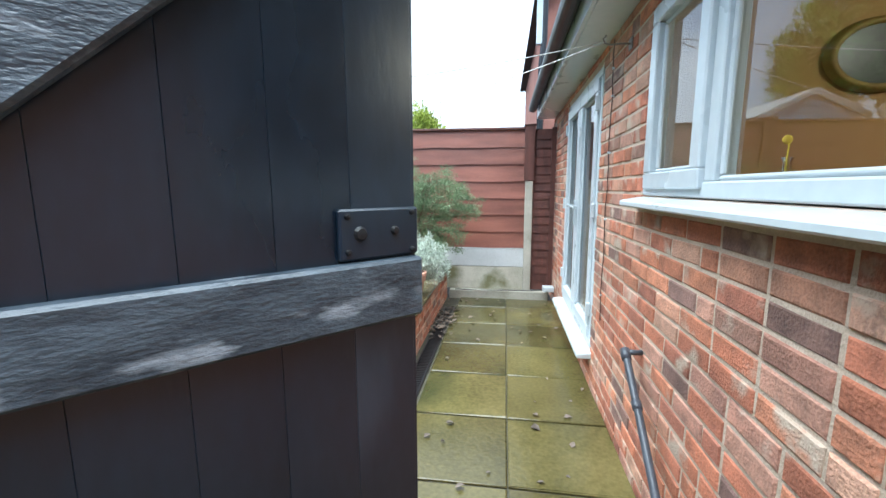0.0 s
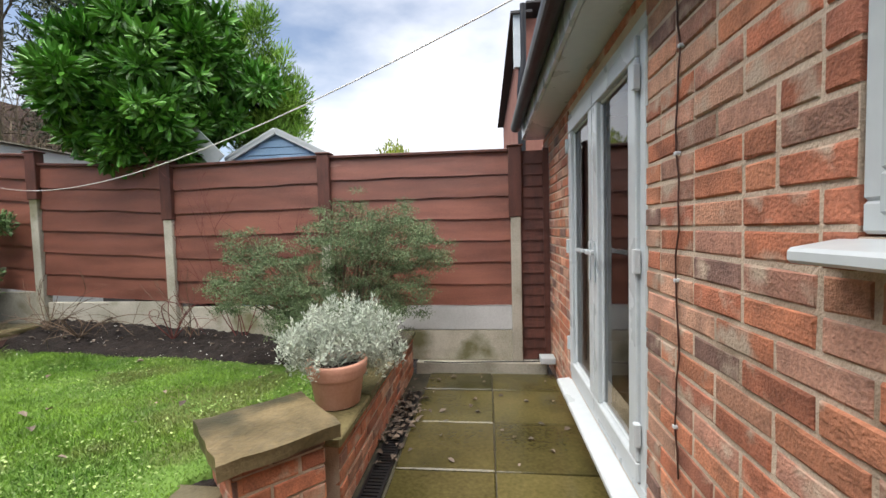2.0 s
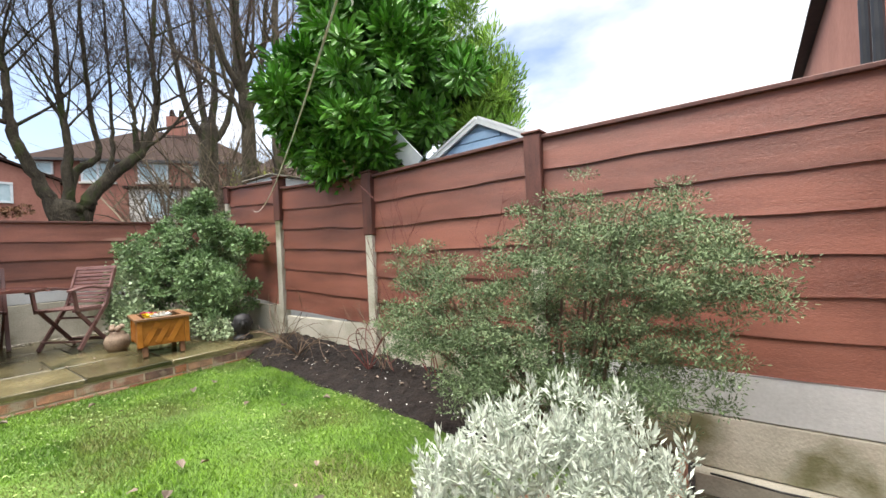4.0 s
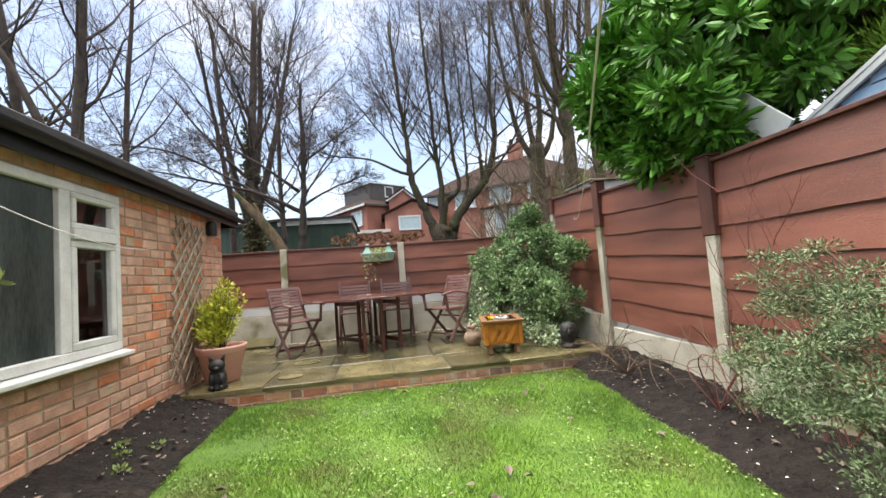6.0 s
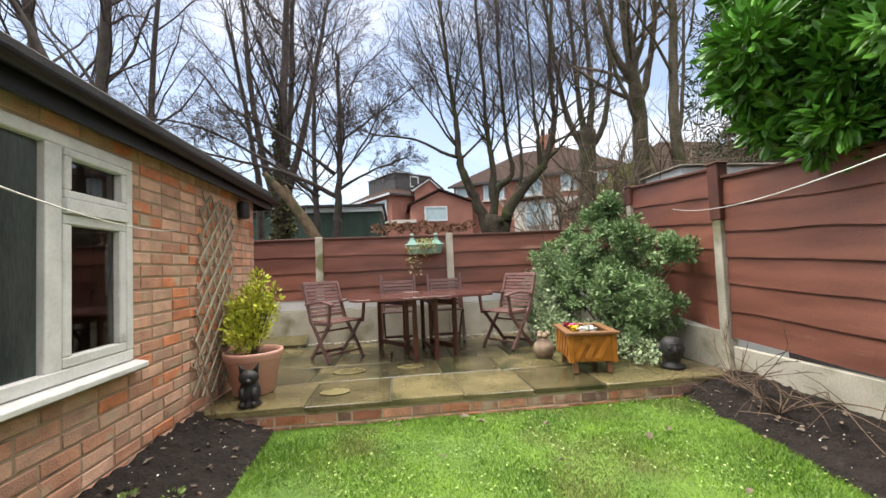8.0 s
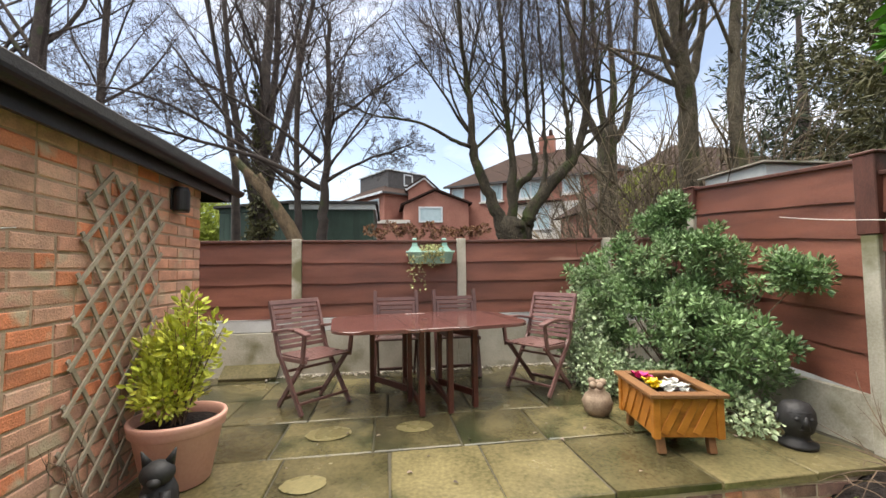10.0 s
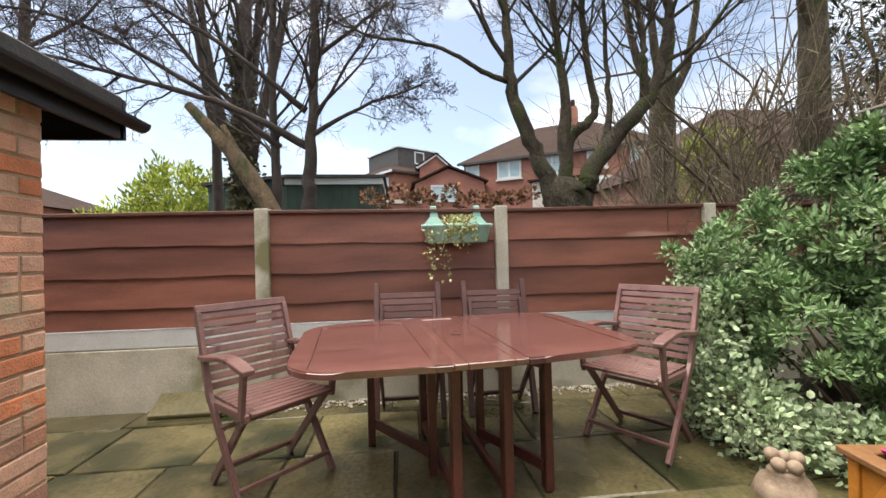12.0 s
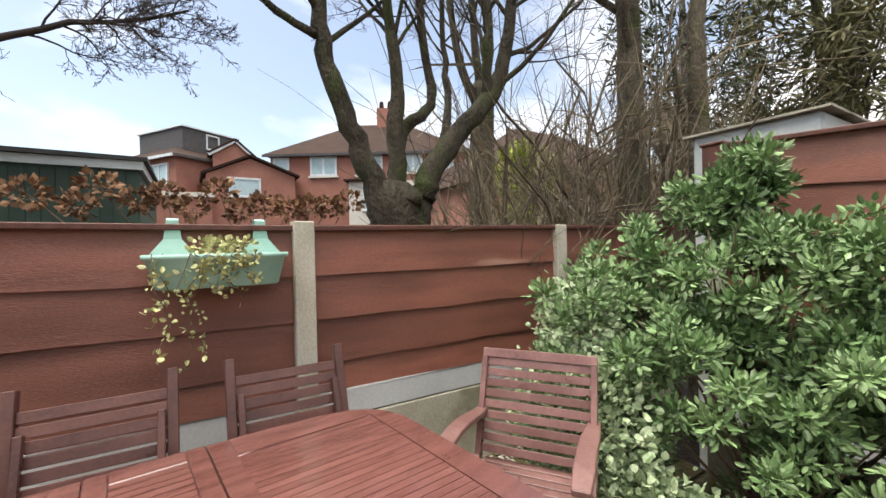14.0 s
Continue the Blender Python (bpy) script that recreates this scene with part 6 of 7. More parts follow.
# grass blades
def grass(count, seed, poly, hmin, hmax, name="grass_blades"):
    g = np.random.default_rng(seed)
    xs, ys = g.uniform(-4.9, -1.0, count * 2), g.uniform(1.3, 4.85, count * 2)
    keep = [i for i in range(count * 2) if in_poly(xs[i], ys[i], poly)][:count]
    x, y = xs[keep], ys[keep]
    n = len(x)
    z = np.array([lawn_z(a, b) for a, b in zip(x, y)]) - 0.004
    h = g.uniform(hmin, hmax, n) * np.array([0.75 + 0.6 * noise.noise((a * 1.7, b * 1.7, 8)) for a, b in zip(x, y)])
    a = g.uniform(0, 2 * np.pi, n)
    lean = g.normal(0, 0.55, (n, 2)) * h[:, None]
    w = g.uniform(0.0016, 0.0034, n)
    p = np.stack([x, y, z], 1)
    s = np.stack([np.cos(a) * w, np.sin(a) * w, np.zeros(n)], 1)
    tip = p + np.concatenate([lean, h[:, None]], 1)
    v = np.stack([p - s, p + s, tip], 1).reshape(-1, 3)
    me = bpy.data.meshes.new(name)
    me.from_pydata(v.tolist(), [], np.arange(3 * n).reshape(-1, 3).tolist())
    me.materials.append(M["blade"])
    return tagged(new(name, me), "short wet green grass blades of the lawn", "grass", kind="stuff")


grass(230000, 61, LAWN, 0.016, 0.038)
g = random.Random(63)
spots = []
while len(spots) < 2600:
    x, y = g.uniform(-4.85, -1.05), g.uniform(1.35, 4.8)
    if in_poly(x, y, LAWN) and noise.noise((x * 1.6, y * 1.6, 21)) > -0.05:
        spots.append((x, y, lawn_z(x, y) + g.uniform(0.010, 0.026)))
fallen("clover", "small pale green clover leaves in the lawn", spots, 0.017, 64, M["leaf_weed"])
# tufts left uncut along the patio edge
EDGE = [(-4.87, 1.36), (-4.87, 4.75), (-4.80, 4.75), (-4.80, 1.36)]
grass(2500, 62, EDGE, 0.06, 0.13, "edge_grass")

# ---- trees ----
def twig_mesh(groups, material):
    """Three-sided tapered twigs from lists of (points, radius), grouped by their number of segments."""
    vs, fs, n0 = [], [], 0
    for k, rows in groups.items():
        p = np.array([q[0] for q in rows])
        rad = np.array([q[1] for q in rows])
        n = len(rows)
        d = np.gradient(p, axis=1)
        d /= np.linalg.norm(d, axis=2)[..., None]
        a = np.cross(d, np.array([0.31, 0.87, 0.38]))
        a /= np.linalg.norm(a, axis=2)[..., None]
        b = np.cross(d, a)
        w = np.maximum(rad[:, None] * (1 - 0.75 * np.arange(k + 1) / k)[None], 0.0016)[..., None]
        ring = np.stack([p + (a * math.cos(t) + b * math.sin(t)) * w for t in (0, 2.0944, 4.18879)], 2)
        vs.append(ring.reshape(-1, 3))
        base = n0 + (np.arange(n) * (k + 1) * 3)[:, None, None] + (np.arange(k) * 3)[None, :, None]
        for i in range(3):
            j = (i + 1) % 3
            fs.append(np.stack([base + i, base + j, base + 3 + j, base + 3 + i], -1).reshape(-1, 4))
        n0 += n * (k + 1) * 3
    me = bpy.data.meshes.new("crown")
    me.from_pydata(np.concatenate(vs).tolist(), [], np.concatenate(fs).tolist())
    me.materials.append(material)
    return me


def bare_tree(name, label, base, limbs, seed, levels=4, material="bark", twig="twig", fork=(5, 6, 5, 4), reach=0.42, gnarl=0.10, rise=0.10, trunk=None, sides=(9, 7, 5, 3, 3)):
    """A leafless tree. limbs: polylines with a radius at foot and tip; each limb forks into ever finer branches."""
    r = random.Random(seed)
    t = thing(name, label, "tree", "bare trees")
    wood, twigs = bmesh.new(), {}

    def smooth(pts, k):
        out = []
        n = len(pts)
        for i in range(n - 1):
            p0, p1, p2, p3 = pts[max(i - 1, 0)], pts[i], pts[i + 1], pts[min(i + 2, n - 1)]
            for j in range(k):
                u = j / k
                out.append(0.5 * ((2 * p1) + (p2 - p0) * u + (2 * p0 - 5 * p1 + 4 * p2 - p3) * u * u + (3 * p1 - p0 - 3 * p2 + p3) * u ** 3))
        return out + [pts[-1]]

    def grow(p, d, L, rad, level):
        k = (7, 6, 4, 3, 3)[min(level, 4)]
        pts = [p.copy()]
        for _ in range(k):
            d = (d + Vector((r.gauss(0, gnarl), r.gauss(0, gnarl), r.gauss(rise, gnarl)))).normalized()
            p = p + d * (L / k)
            pts.append(p.copy())
        if level < 2:
            tube(wood, pts, [rad * (1 - 0.72 * i / k) for i in range(k + 1)], sides[min(level + 1, 4)], False)
        else:
            twigs.setdefault(k, []).append(([tuple(q) for q in pts], rad))
        branch(pts, rad, L, level)

    def branch(pts, rad, L, level):
        if level >= levels:
            return
        n = len(pts)
        for _ in range(fork[min(level, len(fork) - 1)]):
            u = r.uniform(0.25, 1.0)
            i = min(n - 2, int(u * (n - 1)))
            a = (pts[i + 1] - pts[i]).normalized()
            side = a.cross(Vector((r.gauss(0, 1), r.gauss(0, 1), r.gauss(0, 1)))).normalized()
            ang = r.uniform(0.45, 0.95)
            grow(pts[i].lerp(pts[i + 1], r.random()), a * math.cos(ang) + side * math.sin(ang), L * r.uniform(reach * 0.7, reach * 1.25), rad * (1 - 0.65 * u) * 0.40 + 0.001, level + 1)

    for pts, ra, rb in limbs:
        q = smooth([Vector(base) + Vector(p) for p in pts], 5)
        n = len(q)
        q = [v + Vector((r.gauss(0, 1), r.gauss(0, 1), 0)) * 0.012 for v in q]
        tube(wood, q, [(ra + (rb - ra) * (i / (n - 1)) ** 0.8) * (1 + 0.13 * noise.noise((i * 0.9, ra * 90, seed))) for i in range(n)], sides[0])
        L = sum((b - a).length for a, b in zip(q, q[1:]))
        if rb < 0.15:
            branch(q[n // 3:], (ra + rb) / 2, L * 0.8, 0)
    part("trunk", wood, M[material], t, smooth=True)
    crown = new("crown", twig_mesh(twigs, M[twig]))
    crown.parent = t
    crown["label"] = "mass of fine leafless twigs"
    return t


bare_tree("bare_tree", "leafless many-stemmed grey tree behind the fence", (-8.40, 3.96, 0), [
    ([(0, 0, 0), (0, 0, 1.5), (0, 0.0, 1.95), (0, 0.02, 2.3)], 0.24, 0.21),
    ([(0, -0.06, 1.95), (0, -0.14, 2.3), (-0.02, -0.26, 2.64), (-0.04, -0.43, 3.06), (-0.05, -0.52, 3.5), (-0.05, -0.54, 3.95), (-0.1, -0.62, 4.6), (-0.2, -0.74, 6.6)], 0.12, 0.025),
    ([(-0.05, -0.56, 3.42), (0.02, -0.9, 3.54), (0.06, -1.35, 3.72), (0.1, -1.9, 3.78), (0.1, -2.3, 3.92)], 0.032, 0.008),
    ([(-0.03, 0.0, 2.1), (-0.04, 0.05, 2.9), (-0.05, 0.04, 3.45), (-0.08, 0.0, 4.2), (-0.1, -0.12, 7.0)], 0.085, 0.022),
    ([(-0.1, 0.05, 2.3), (-0.15, 0.16, 2.85), (-0.15, 0.42, 3.12), (-0.18, 0.38, 3.7), (-0.2, 0.33, 5.0), (-0.25, 0.30, 6.8)], 0.07, 0.02),
    ([(0.02, 0.08, 1.85), (0.04, 0.19, 2.2), (0.05, 0.30, 2.5), (0.06, 0.58, 2.86), (0.06, 0.92, 3.22), (0.05, 1.09, 3.6), (0.02, 1.19, 4.2), (0, 1.17, 5.0), (-0.1, 1.35, 6.8)], 0.135, 0.028),
    ([(0.05, 0.90, 3.18), (0.1, 0.86, 3.6), (0.1, 0.84, 4.1), (0.05, 0.75, 6.4)], 0.055, 0.015),
    ([(0.04, 0.45, 2.72), (-0.2, 0.62, 3.3), (-0.3, 0.66, 4.2), (-0.4, 0.62, 6.4)], 0.045, 0.014),
], 101, fork=(15, 9, 7, 3), levels=4, material="bark", twig="twig_dark", reach=0.42)
bare_tree("bare_tree", "small leafless tree with a dense twiggy crown", (-9.05, 1.24, 0), [
    ([(0, 0, 0), (0, 0.02, 2.0), (0.02, 0.03, 2.6), (0.03, 0.08, 3.3), (0, 0.12, 4.4), (-0.1, 0.1, 5.6)], 0.105, 0.03),
    ([(-0.05, -0.30, 0), (-0.05, -0.33, 2.0), (-0.06, -0.36, 3.2), (-0.1, -0.34, 5.4)], 0.085, 0.03),
    ([(0, 0.0, 2.9), (0.2, -0.7, 3.25), (0.3, -1.6, 3.5), (0.35, -2.6, 3.75)], 0.05, 0.012),
    ([(0.02, 0.05, 3.0), (0.1, 0.6, 3.3), (0.15, 1.4, 3.6)], 0.035, 0.008),
    ([(0, 0, 3.3), (0.3, -0.8, 3.9), (0.4, -1.9, 4.5)], 0.04, 0.01),
    ([(-0.05, -0.3, 2.9), (0.1, -1.1, 3.5), (0.2, -2.2, 4.1), (0.2, -3.3, 4.3)], 0.04, 0.01),
    ([(0, 0.1, 3.9), (0.1, 0.7, 4.3), (0.1, 1.5, 4.9)], 0.03, 0.008),
], 102, fork=(20, 10, 7, 3), levels=4, material="bark_dark", twig="twig_dark", reach=0.36, gnarl=0.2, rise=0.03)
bm = bmesh.new()
tube(bm, [(-8.95, 1.0, 0.0), (-8.95, 0.95, 2.0), (-8.95, 0.78, 2.35), (-8.97, 0.45, 2.85), (-9.0, 0.02, 3.33)], [0.12, 0.115, 0.105, 0.085, 0.05], 9)
tube(bm, [(-8.96, 0.62, 2.6), (-8.97, 0.45, 2.95), (-8.97, 0.38, 3.1)], [0.05, 0.04, 0.03], 7)
tagged(part("cut_tree_trunk", bm, M["bark_pale"], smooth=True), "pale leaning tree trunk with its top cut off", "tree trunk")
ivy_tree = bare_tree("bare_tree", "tall leafless tree with an ivy-clad trunk", (-12.0, -0.5, 0), [
    ([(0, 0, 0), (0, 0, 3.4), (0.1, 0.1, 5.4), (0.1, 0.3, 9.2)], 0.26, 0.06),
    ([(0, -0.05, 3.0), (0.1, -0.5, 5.0), (0, -0.9, 8.8)], 0.13, 0.035),
    ([(0, 0.1, 3.4), (0.2, 0.7, 5.4), (0.1, 1.3, 8.6)], 0.12, 0.035),
    ([(-0.7, -0.75, 0), (-0.7, -0.75, 3.4), (-0.6, -0.95, 5.4), (-0.6, -1.5, 8.6)], 0.13, 0.035),
    ([(0.1, 0.1, 4.2), (-0.3, 0.2, 6.0), (-0.5, 0.3, 9.5)], 0.12, 0.04),
], 103, fork=(14, 8, 6, 3), levels=4, material="bark_dark", twig="twig_dark", reach=0.38, rise=0.14)
leaf_cloud("ivy", ivy_tree, [(-11.97 + 0.08 * math.sin(i * 1.9), -0.48 + 0.08 * math.cos(i * 2.3), 1.0 + 0.2 * i, 0.30 - 0.006 * i, 0.30 - 0.006 * i, 0.22) for i in range(24)], 7500, 0.085, 0.65, M["leaf_olive"], 104, "dull olive ivy on the trunk", shell=0.7, jitter=0.8)
bare_tree("bare_tree", "tall leafless grey-barked tree beyond the fence", (-11.8, 7.4, 0), [
    ([(0, 0, 0), (0, 0, 3.4), (0.05, 0.05, 5.0)], 0.27, 0.22),
    ([(0, 0, 4.5), (-0.1, -0.5, 5.8), (-0.2, -1.0, 10.0)], 0.12, 0.03),
    ([(0, 0.0, 4.6), (0, -0.1, 6.0), (-0.2, -0.3, 10.4)], 0.12, 0.03),
    ([(0, 0.05, 4.6), (0, 0.25, 6.2), (-0.2, 0.2, 10.4)], 0.13, 0.035),
    ([(0, 0.08, 4.5), (0.1, 0.6, 5.6), (0, 1.1, 9.8)], 0.12, 0.03),
], 105, fork=(15, 9, 7, 3), levels=4, reach=0.38, twig="twig_dark", rise=0.14)
bare_tree("bare_tree", "thick pale-barked leafless tree beyond the fence", (-8.15, 6.62, 0), [
    ([(0, 0, 0), (0, 0, 2.6), (0.0, -0.03, 4.2), (0.05, -0.16, 5.4), (0.1, -0.3, 8.6)], 0.19, 0.07),
    ([(0, -0.06, 4.2), (-0.1, 0.35, 5.2), (0, 0.7, 8.4)], 0.09, 0.025),
    ([(0.02, -0.1, 4.6), (0.1, -0.55, 5.4), (0, -0.9, 8.0)], 0.08, 0.025),
    ([(0, -0.05, 3.9), (0.15, -0.35, 4.4), (0.1, -0.6, 5.4), (0.1, -0.8, 7.2)], 0.05, 0.015),
], 106, fork=(13, 8, 6, 3), levels=4, material="bark_grey", twig="twig", reach=0.34)
bare_tree("bare_tree", "slim pale greenish leafless tree beyond the fence", (-7.62, 6.86, 0), [
    ([(0, 0, 0), (0.02, 0.03, 2.6), (0.02, 0.0, 4.0), (0.05, 0.06, 5.4), (0.1, 0.1, 8.2)], 0.115, 0.05),
    ([(0.02, 0, 3.4), (-0.1, 0.25, 4.2), (-0.1, 0.45, 6.6)], 0.05, 0.015),
], 126, fork=(8, 6, 5, 3), levels=4, material="bark_grey", twig="twig", reach=0.30)
bare_tree("bare_tree", "group of tall leafless trunks behind the outbuilding", (-9.8, -3.2, 0), [
    ([(0, 0, 0), (0, 0, 4.0), (0.1, 0.3, 9.0)], 0.20, 0.06),
    ([(0.1, -0.7, 0), (0.1, -0.8, 4.0), (0, -1.6, 9.0)], 0.18, 0.05),
    ([(-0.2, 0.75, 0), (-0.2, 0.78, 4.2), (-0.1, 1.1, 8.5)], 0.10, 0.03),
    ([(0, 0, 3.6), (0.3, -0.9, 6.0), (0.3, -2.2, 8.5)], 0.11, 0.03),
], 107, fork=(14, 8, 6, 3), levels=4, material="bark_dark", twig="twig_dark", reach=0.40, gnarl=0.13)

# brushwood thicket behind the corner
r = random.Random(108)
brush = thing("bare_thicket", "tangled thicket of tan leafless stems beyond the fence", "thicket")
bm = bmesh.new()
for i in range(620):
    p = Vector((r.uniform(-10.4, -7.9), r.uniform(5.4, 9.8), 0.6))
    d = Vector((r.gauss(0, 0.22), r.gauss(0, 0.22), 1)).normalized()
    L = r.uniform(2.0, 3.9)
    pts = [p.copy()]
    for _ in range(7):
        d = (d + Vector((r.gauss(0, 0.13), r.gauss(0, 0.13), r.gauss(0, 0.10)))).normalized()
        p = p + d * (L / 7)
        pts.append(p.copy())
    rad = r.uniform(0.004, 0.014) if i % 14 else r.uniform(0.025, 0.05)
    tube(bm, pts, [rad * (1 - 0.7 * k / 7) for k in range(8)], 4, False)
    for _ in range(5):
        q = pts[r.randint(2, 7)]
        e = (d + Vector((r.gauss(0, 0.8), r.gauss(0, 0.8), r.gauss(-0.1, 0.5)))).normalized()
        w = r.uniform(0.3, 1.0)
        tube(bm, [q, q + e * w * 0.5, q + e * w + Vector((r.gauss(0, 0.1), r.gauss(0, 0.1), -0.08 * w))], [rad * 0.45, rad * 0.35, 0.0015], 3, False)
tagged(part("stem_tangle", bm, M["brush"], brush), kind="stuff")
twiggy("bare_shrub", "straggling bare stems growing over the fence", (-7.95, 4.85, 1.2), 14, 1.5, 0.9, M["brush"], 109, flat=False, forks=3, r0=0.008)


def evergreen(name, label, base, trunk_h, blobs, count, size, aspect, material, seed, wide=False, up=0.3, tufts=0, tuft_r=0.2):
    t = thing(name, label, "tree", "evergreen trees")
    bm = bmesh.new()
    tube(bm, [base, (base[0] + 0.05, base[1], base[2] + trunk_h * 0.5), (base[0], base[1] + 0.05, base[2] + trunk_h)], [0.16, 0.12, 0.04], 8)
    rr = random.Random(seed)
    for x, y, z, a, b, c in blobs:
        for _ in range(4):
            tube(bm, [(base[0], base[1], base[2] + trunk_h * rr.uniform(0.2, 0.7)), (x + rr.uniform(-0.7, 0.7) * a, y + rr.uniform(-0.7, 0.7) * b, z + rr.uniform(-0.5, 0.7) * c)], [0.04, 0.012], 5, False)
    part("trunk", bm, M["bark_dark"], t, smooth=True)
    cloud = blobs
    if tufts:
        cloud = []
        for x, y, z, a, b, c in blobs:
            for _ in range(int(tufts * (a * b * c) ** (2 / 3))):
                q = Vector((rr.gauss(0, 1), rr.gauss(0, 1), rr.gauss(0, 1))).normalized() * rr.uniform(0.72, 1.10)
                k = tuft_r * rr.uniform(0.6, 1.3)
                cloud.append((x + q.x * a, y + q.y * b, z + q.z * c, k, k, k * (1.5 if up > 0.5 else 0.8)))
    leaf_cloud("crown", t, cloud, count, size, aspect, M[material], seed, wide=wide, up=up, shell=0.8)
    return t


LB = [(-3.78, 5.62, 3.15, 0.86, 0.90, 0.80), (-3.60, 5.80, 3.76, 0.62, 0.66, 0.52), (-3.35, 6.0, 3.25, 0.62, 0.55, 0.50), (-3.95, 5.50, 2.62, 0.62, 0.55, 0.42), (-3.92, 5.45, 2.34, 0.42, 0.32, 0.20), (-4.02, 5.30, 2.95, 0.45, 0.50, 0.40)]
evergreen("laurel_tree", "large glossy dark green laurel overhanging the fence", (-3.6, 6.0, 0), 3.9, LB, 44000, 0.112, 0.36, "leaf_laurel", 111, True, 0.1, 120, 0.17)
CB = [(-3.20, 6.5, 3.35, 0.66, 0.5, 0.75), (-3.40, 6.5, 3.9, 0.55, 0.5, 0.55), (-2.92, 6.5, 3.05, 0.44, 0.45, 0.48), (-2.72, 6.55, 2.85, 0.26, 0.35, 0.32)]
evergreen("conifer_tree", "bright green feathery conifer behind the fence", (-3.2, 6.95, 0), 3.9, CB, 34000, 0.085, 0.16, "leaf_conifer", 112, False, 1.1, 130, 0.14)
DB = [(-9.8, -5.2, 4.2, 1.2, 1.4, 1.6), (-9.6, -6.6, 5.2, 1.4, 1.4, 1.8), (-9.7, -4.6, 3.4, 0.8, 0.9, 0.9)]
evergreen("conifer_tree", "dull olive drooping conifer behind the outbuilding", (-9.8, -5.6, 0), 6.0, DB, 16000, 0.15, 0.2, "leaf_olive", 113, False, -0.2, 60, 0.3)
FB = [(-9.3, 9.8, 5.2, 1.1, 1.1, 1.8), (-9.6, 10.6, 3.9, 1.2, 1.2, 1.3)]
evergreen("conifer_tree", "dark open conifer beyond the thicket", (-9.4, 10.0, 0), 6.5, FB, 9000, 0.16, 0.2, "leaf_dark", 114, False, 0.0, 40, 0.3)
OB = [(-7.35, 8.7, 4.4, 0.7, 0.7, 1.3), (-6.6, 8.5, 3.7, 0.65, 0.6, 1.0), (-7.0, 8.8, 5.6, 0.6, 0.6, 1.1), (-7.9, 8.9, 3.1, 0.5, 0.5, 0.7)]
evergreen("conifer_tree", "dull olive conifer rising behind the thicket", (-7.1, 8.9, 0), 6.2, OB, 12000, 0.13, 0.2, "leaf_olive", 121, False, -0.1, 70, 0.25)
for k, (x, y, z, a, c) in enumerate(((-20.0, -5.5, 3.5, 1.5, 1.4), (-21.5, -8.2, 2.6, 1.5, 1.0), (-12.6, 8.9, 2.6, 0.75, 1.5), (-4.6, 21.0, 4.0, 1.3, 1.3))):
    evergreen("garden_conifer", "rounded lime green garden conifer in the distance", (x, y, 0), z, [(x, y, z, a, a, c), (x + 0.4 * a, y + 0.3 * a, z - 0.5 * c, a * 0.7, a * 0.7, c * 0.7)], 9000, 0.20, 0.35, "leaf_lime", 115 + k, False, 0.9, 50, 0.3)

# dried flower heads over the fence
hy = thing("dried_hydrangea", "brown dried hydrangea heads above the fence", "shrub")
HB = [(-8.15 + random.Random(i).uniform(-0.15, 0.2), 2.0 + 0.125 * i, 2.13 + 0.10 * random.Random(i + 50).random(), 0.075, 0.075, 0.06) for i in range(13)]
stems(hy, (-8.2, 2.8, 1.0), [b[:3] for b in HB], 0.006, 0.003, M["twig"], 130)
leaf_cloud("flower_mass", hy, HB, 1500, 0.035, 0.8, M["leaf_brown"], 131, shell=0.5)

# ---- sheds and houses beyond the fences ----
shed = thing("blue_shed", "pale blue garden shed with white bargeboards", "shed")
SX, SY, SE, SA, SW = -2.44, 5.80, 2.30, 2.57, 0.53
bm = bmesh.new()
g = [bm.verts.new(v) for v in ((SX - SW, SY, 0), (SX + SW, SY, 0), (SX + SW, SY, SE), (SX, SY, SA), (SX - SW, SY, SE))]
h = [bm.verts.new(v.co + Vector((0, 1.7, 0))) for v in g]
bm.faces.new(g)
bm.faces.new(list(reversed(h)))
for i in range(5):
    bm.faces.new((g[i], g[(i + 1) % 5], h[(i + 1) % 5], h[i]))
part("shed_body", bm, M["shed_blue"], shed)
for i in range(8):
    z = 1.90 + i * 0.085
    w = SW if z + 0.05 < SE else SW * (SA - z - 0.05) / (SA - SE)
    if w > 0.05:
        block("cladding_board", SX - w, SX + w, SY - 0.018, SY - 0.001, z, z + 0.078, M["shed_blue"], shed, bevel=0.004)
for s in (-1, 1):
    bar("bargeboard", shed, (SX + s * 0.62, SY - 0.04, SE - 0.03), (SX, SY - 0.04, SA + 0.02), 0.03, 0.06, M["board_white"], (0, 1, 0))
    bm = bmesh.new()
    box(bm, -0.345, 0.345, 0, 1.85, 0, 0.025, pose(SX + s * 0.31, SY - 0.06, (SE + SA) / 2 + 0.012, 0, s * 27, 0))
    part("roof_panel", bm, M["board_white"], shed)
tagged(block("white_board", -0.095, 0.095, -0.012, 0.012, -0.23, 0.21, M["board_white"], m=pose(-3.14, 5.50, 2.40, 6, -42, 0)), "pale white board leaning in the laurel", "board")

gs = thing("green_shed", "dark green timber shed with a flat roof", "shed")
PLAN = [(-14.9, 1.8), (-14.9, -0.5), (-15.95, -2.85), (-19.0, -2.85), (-19.0, 1.8)]


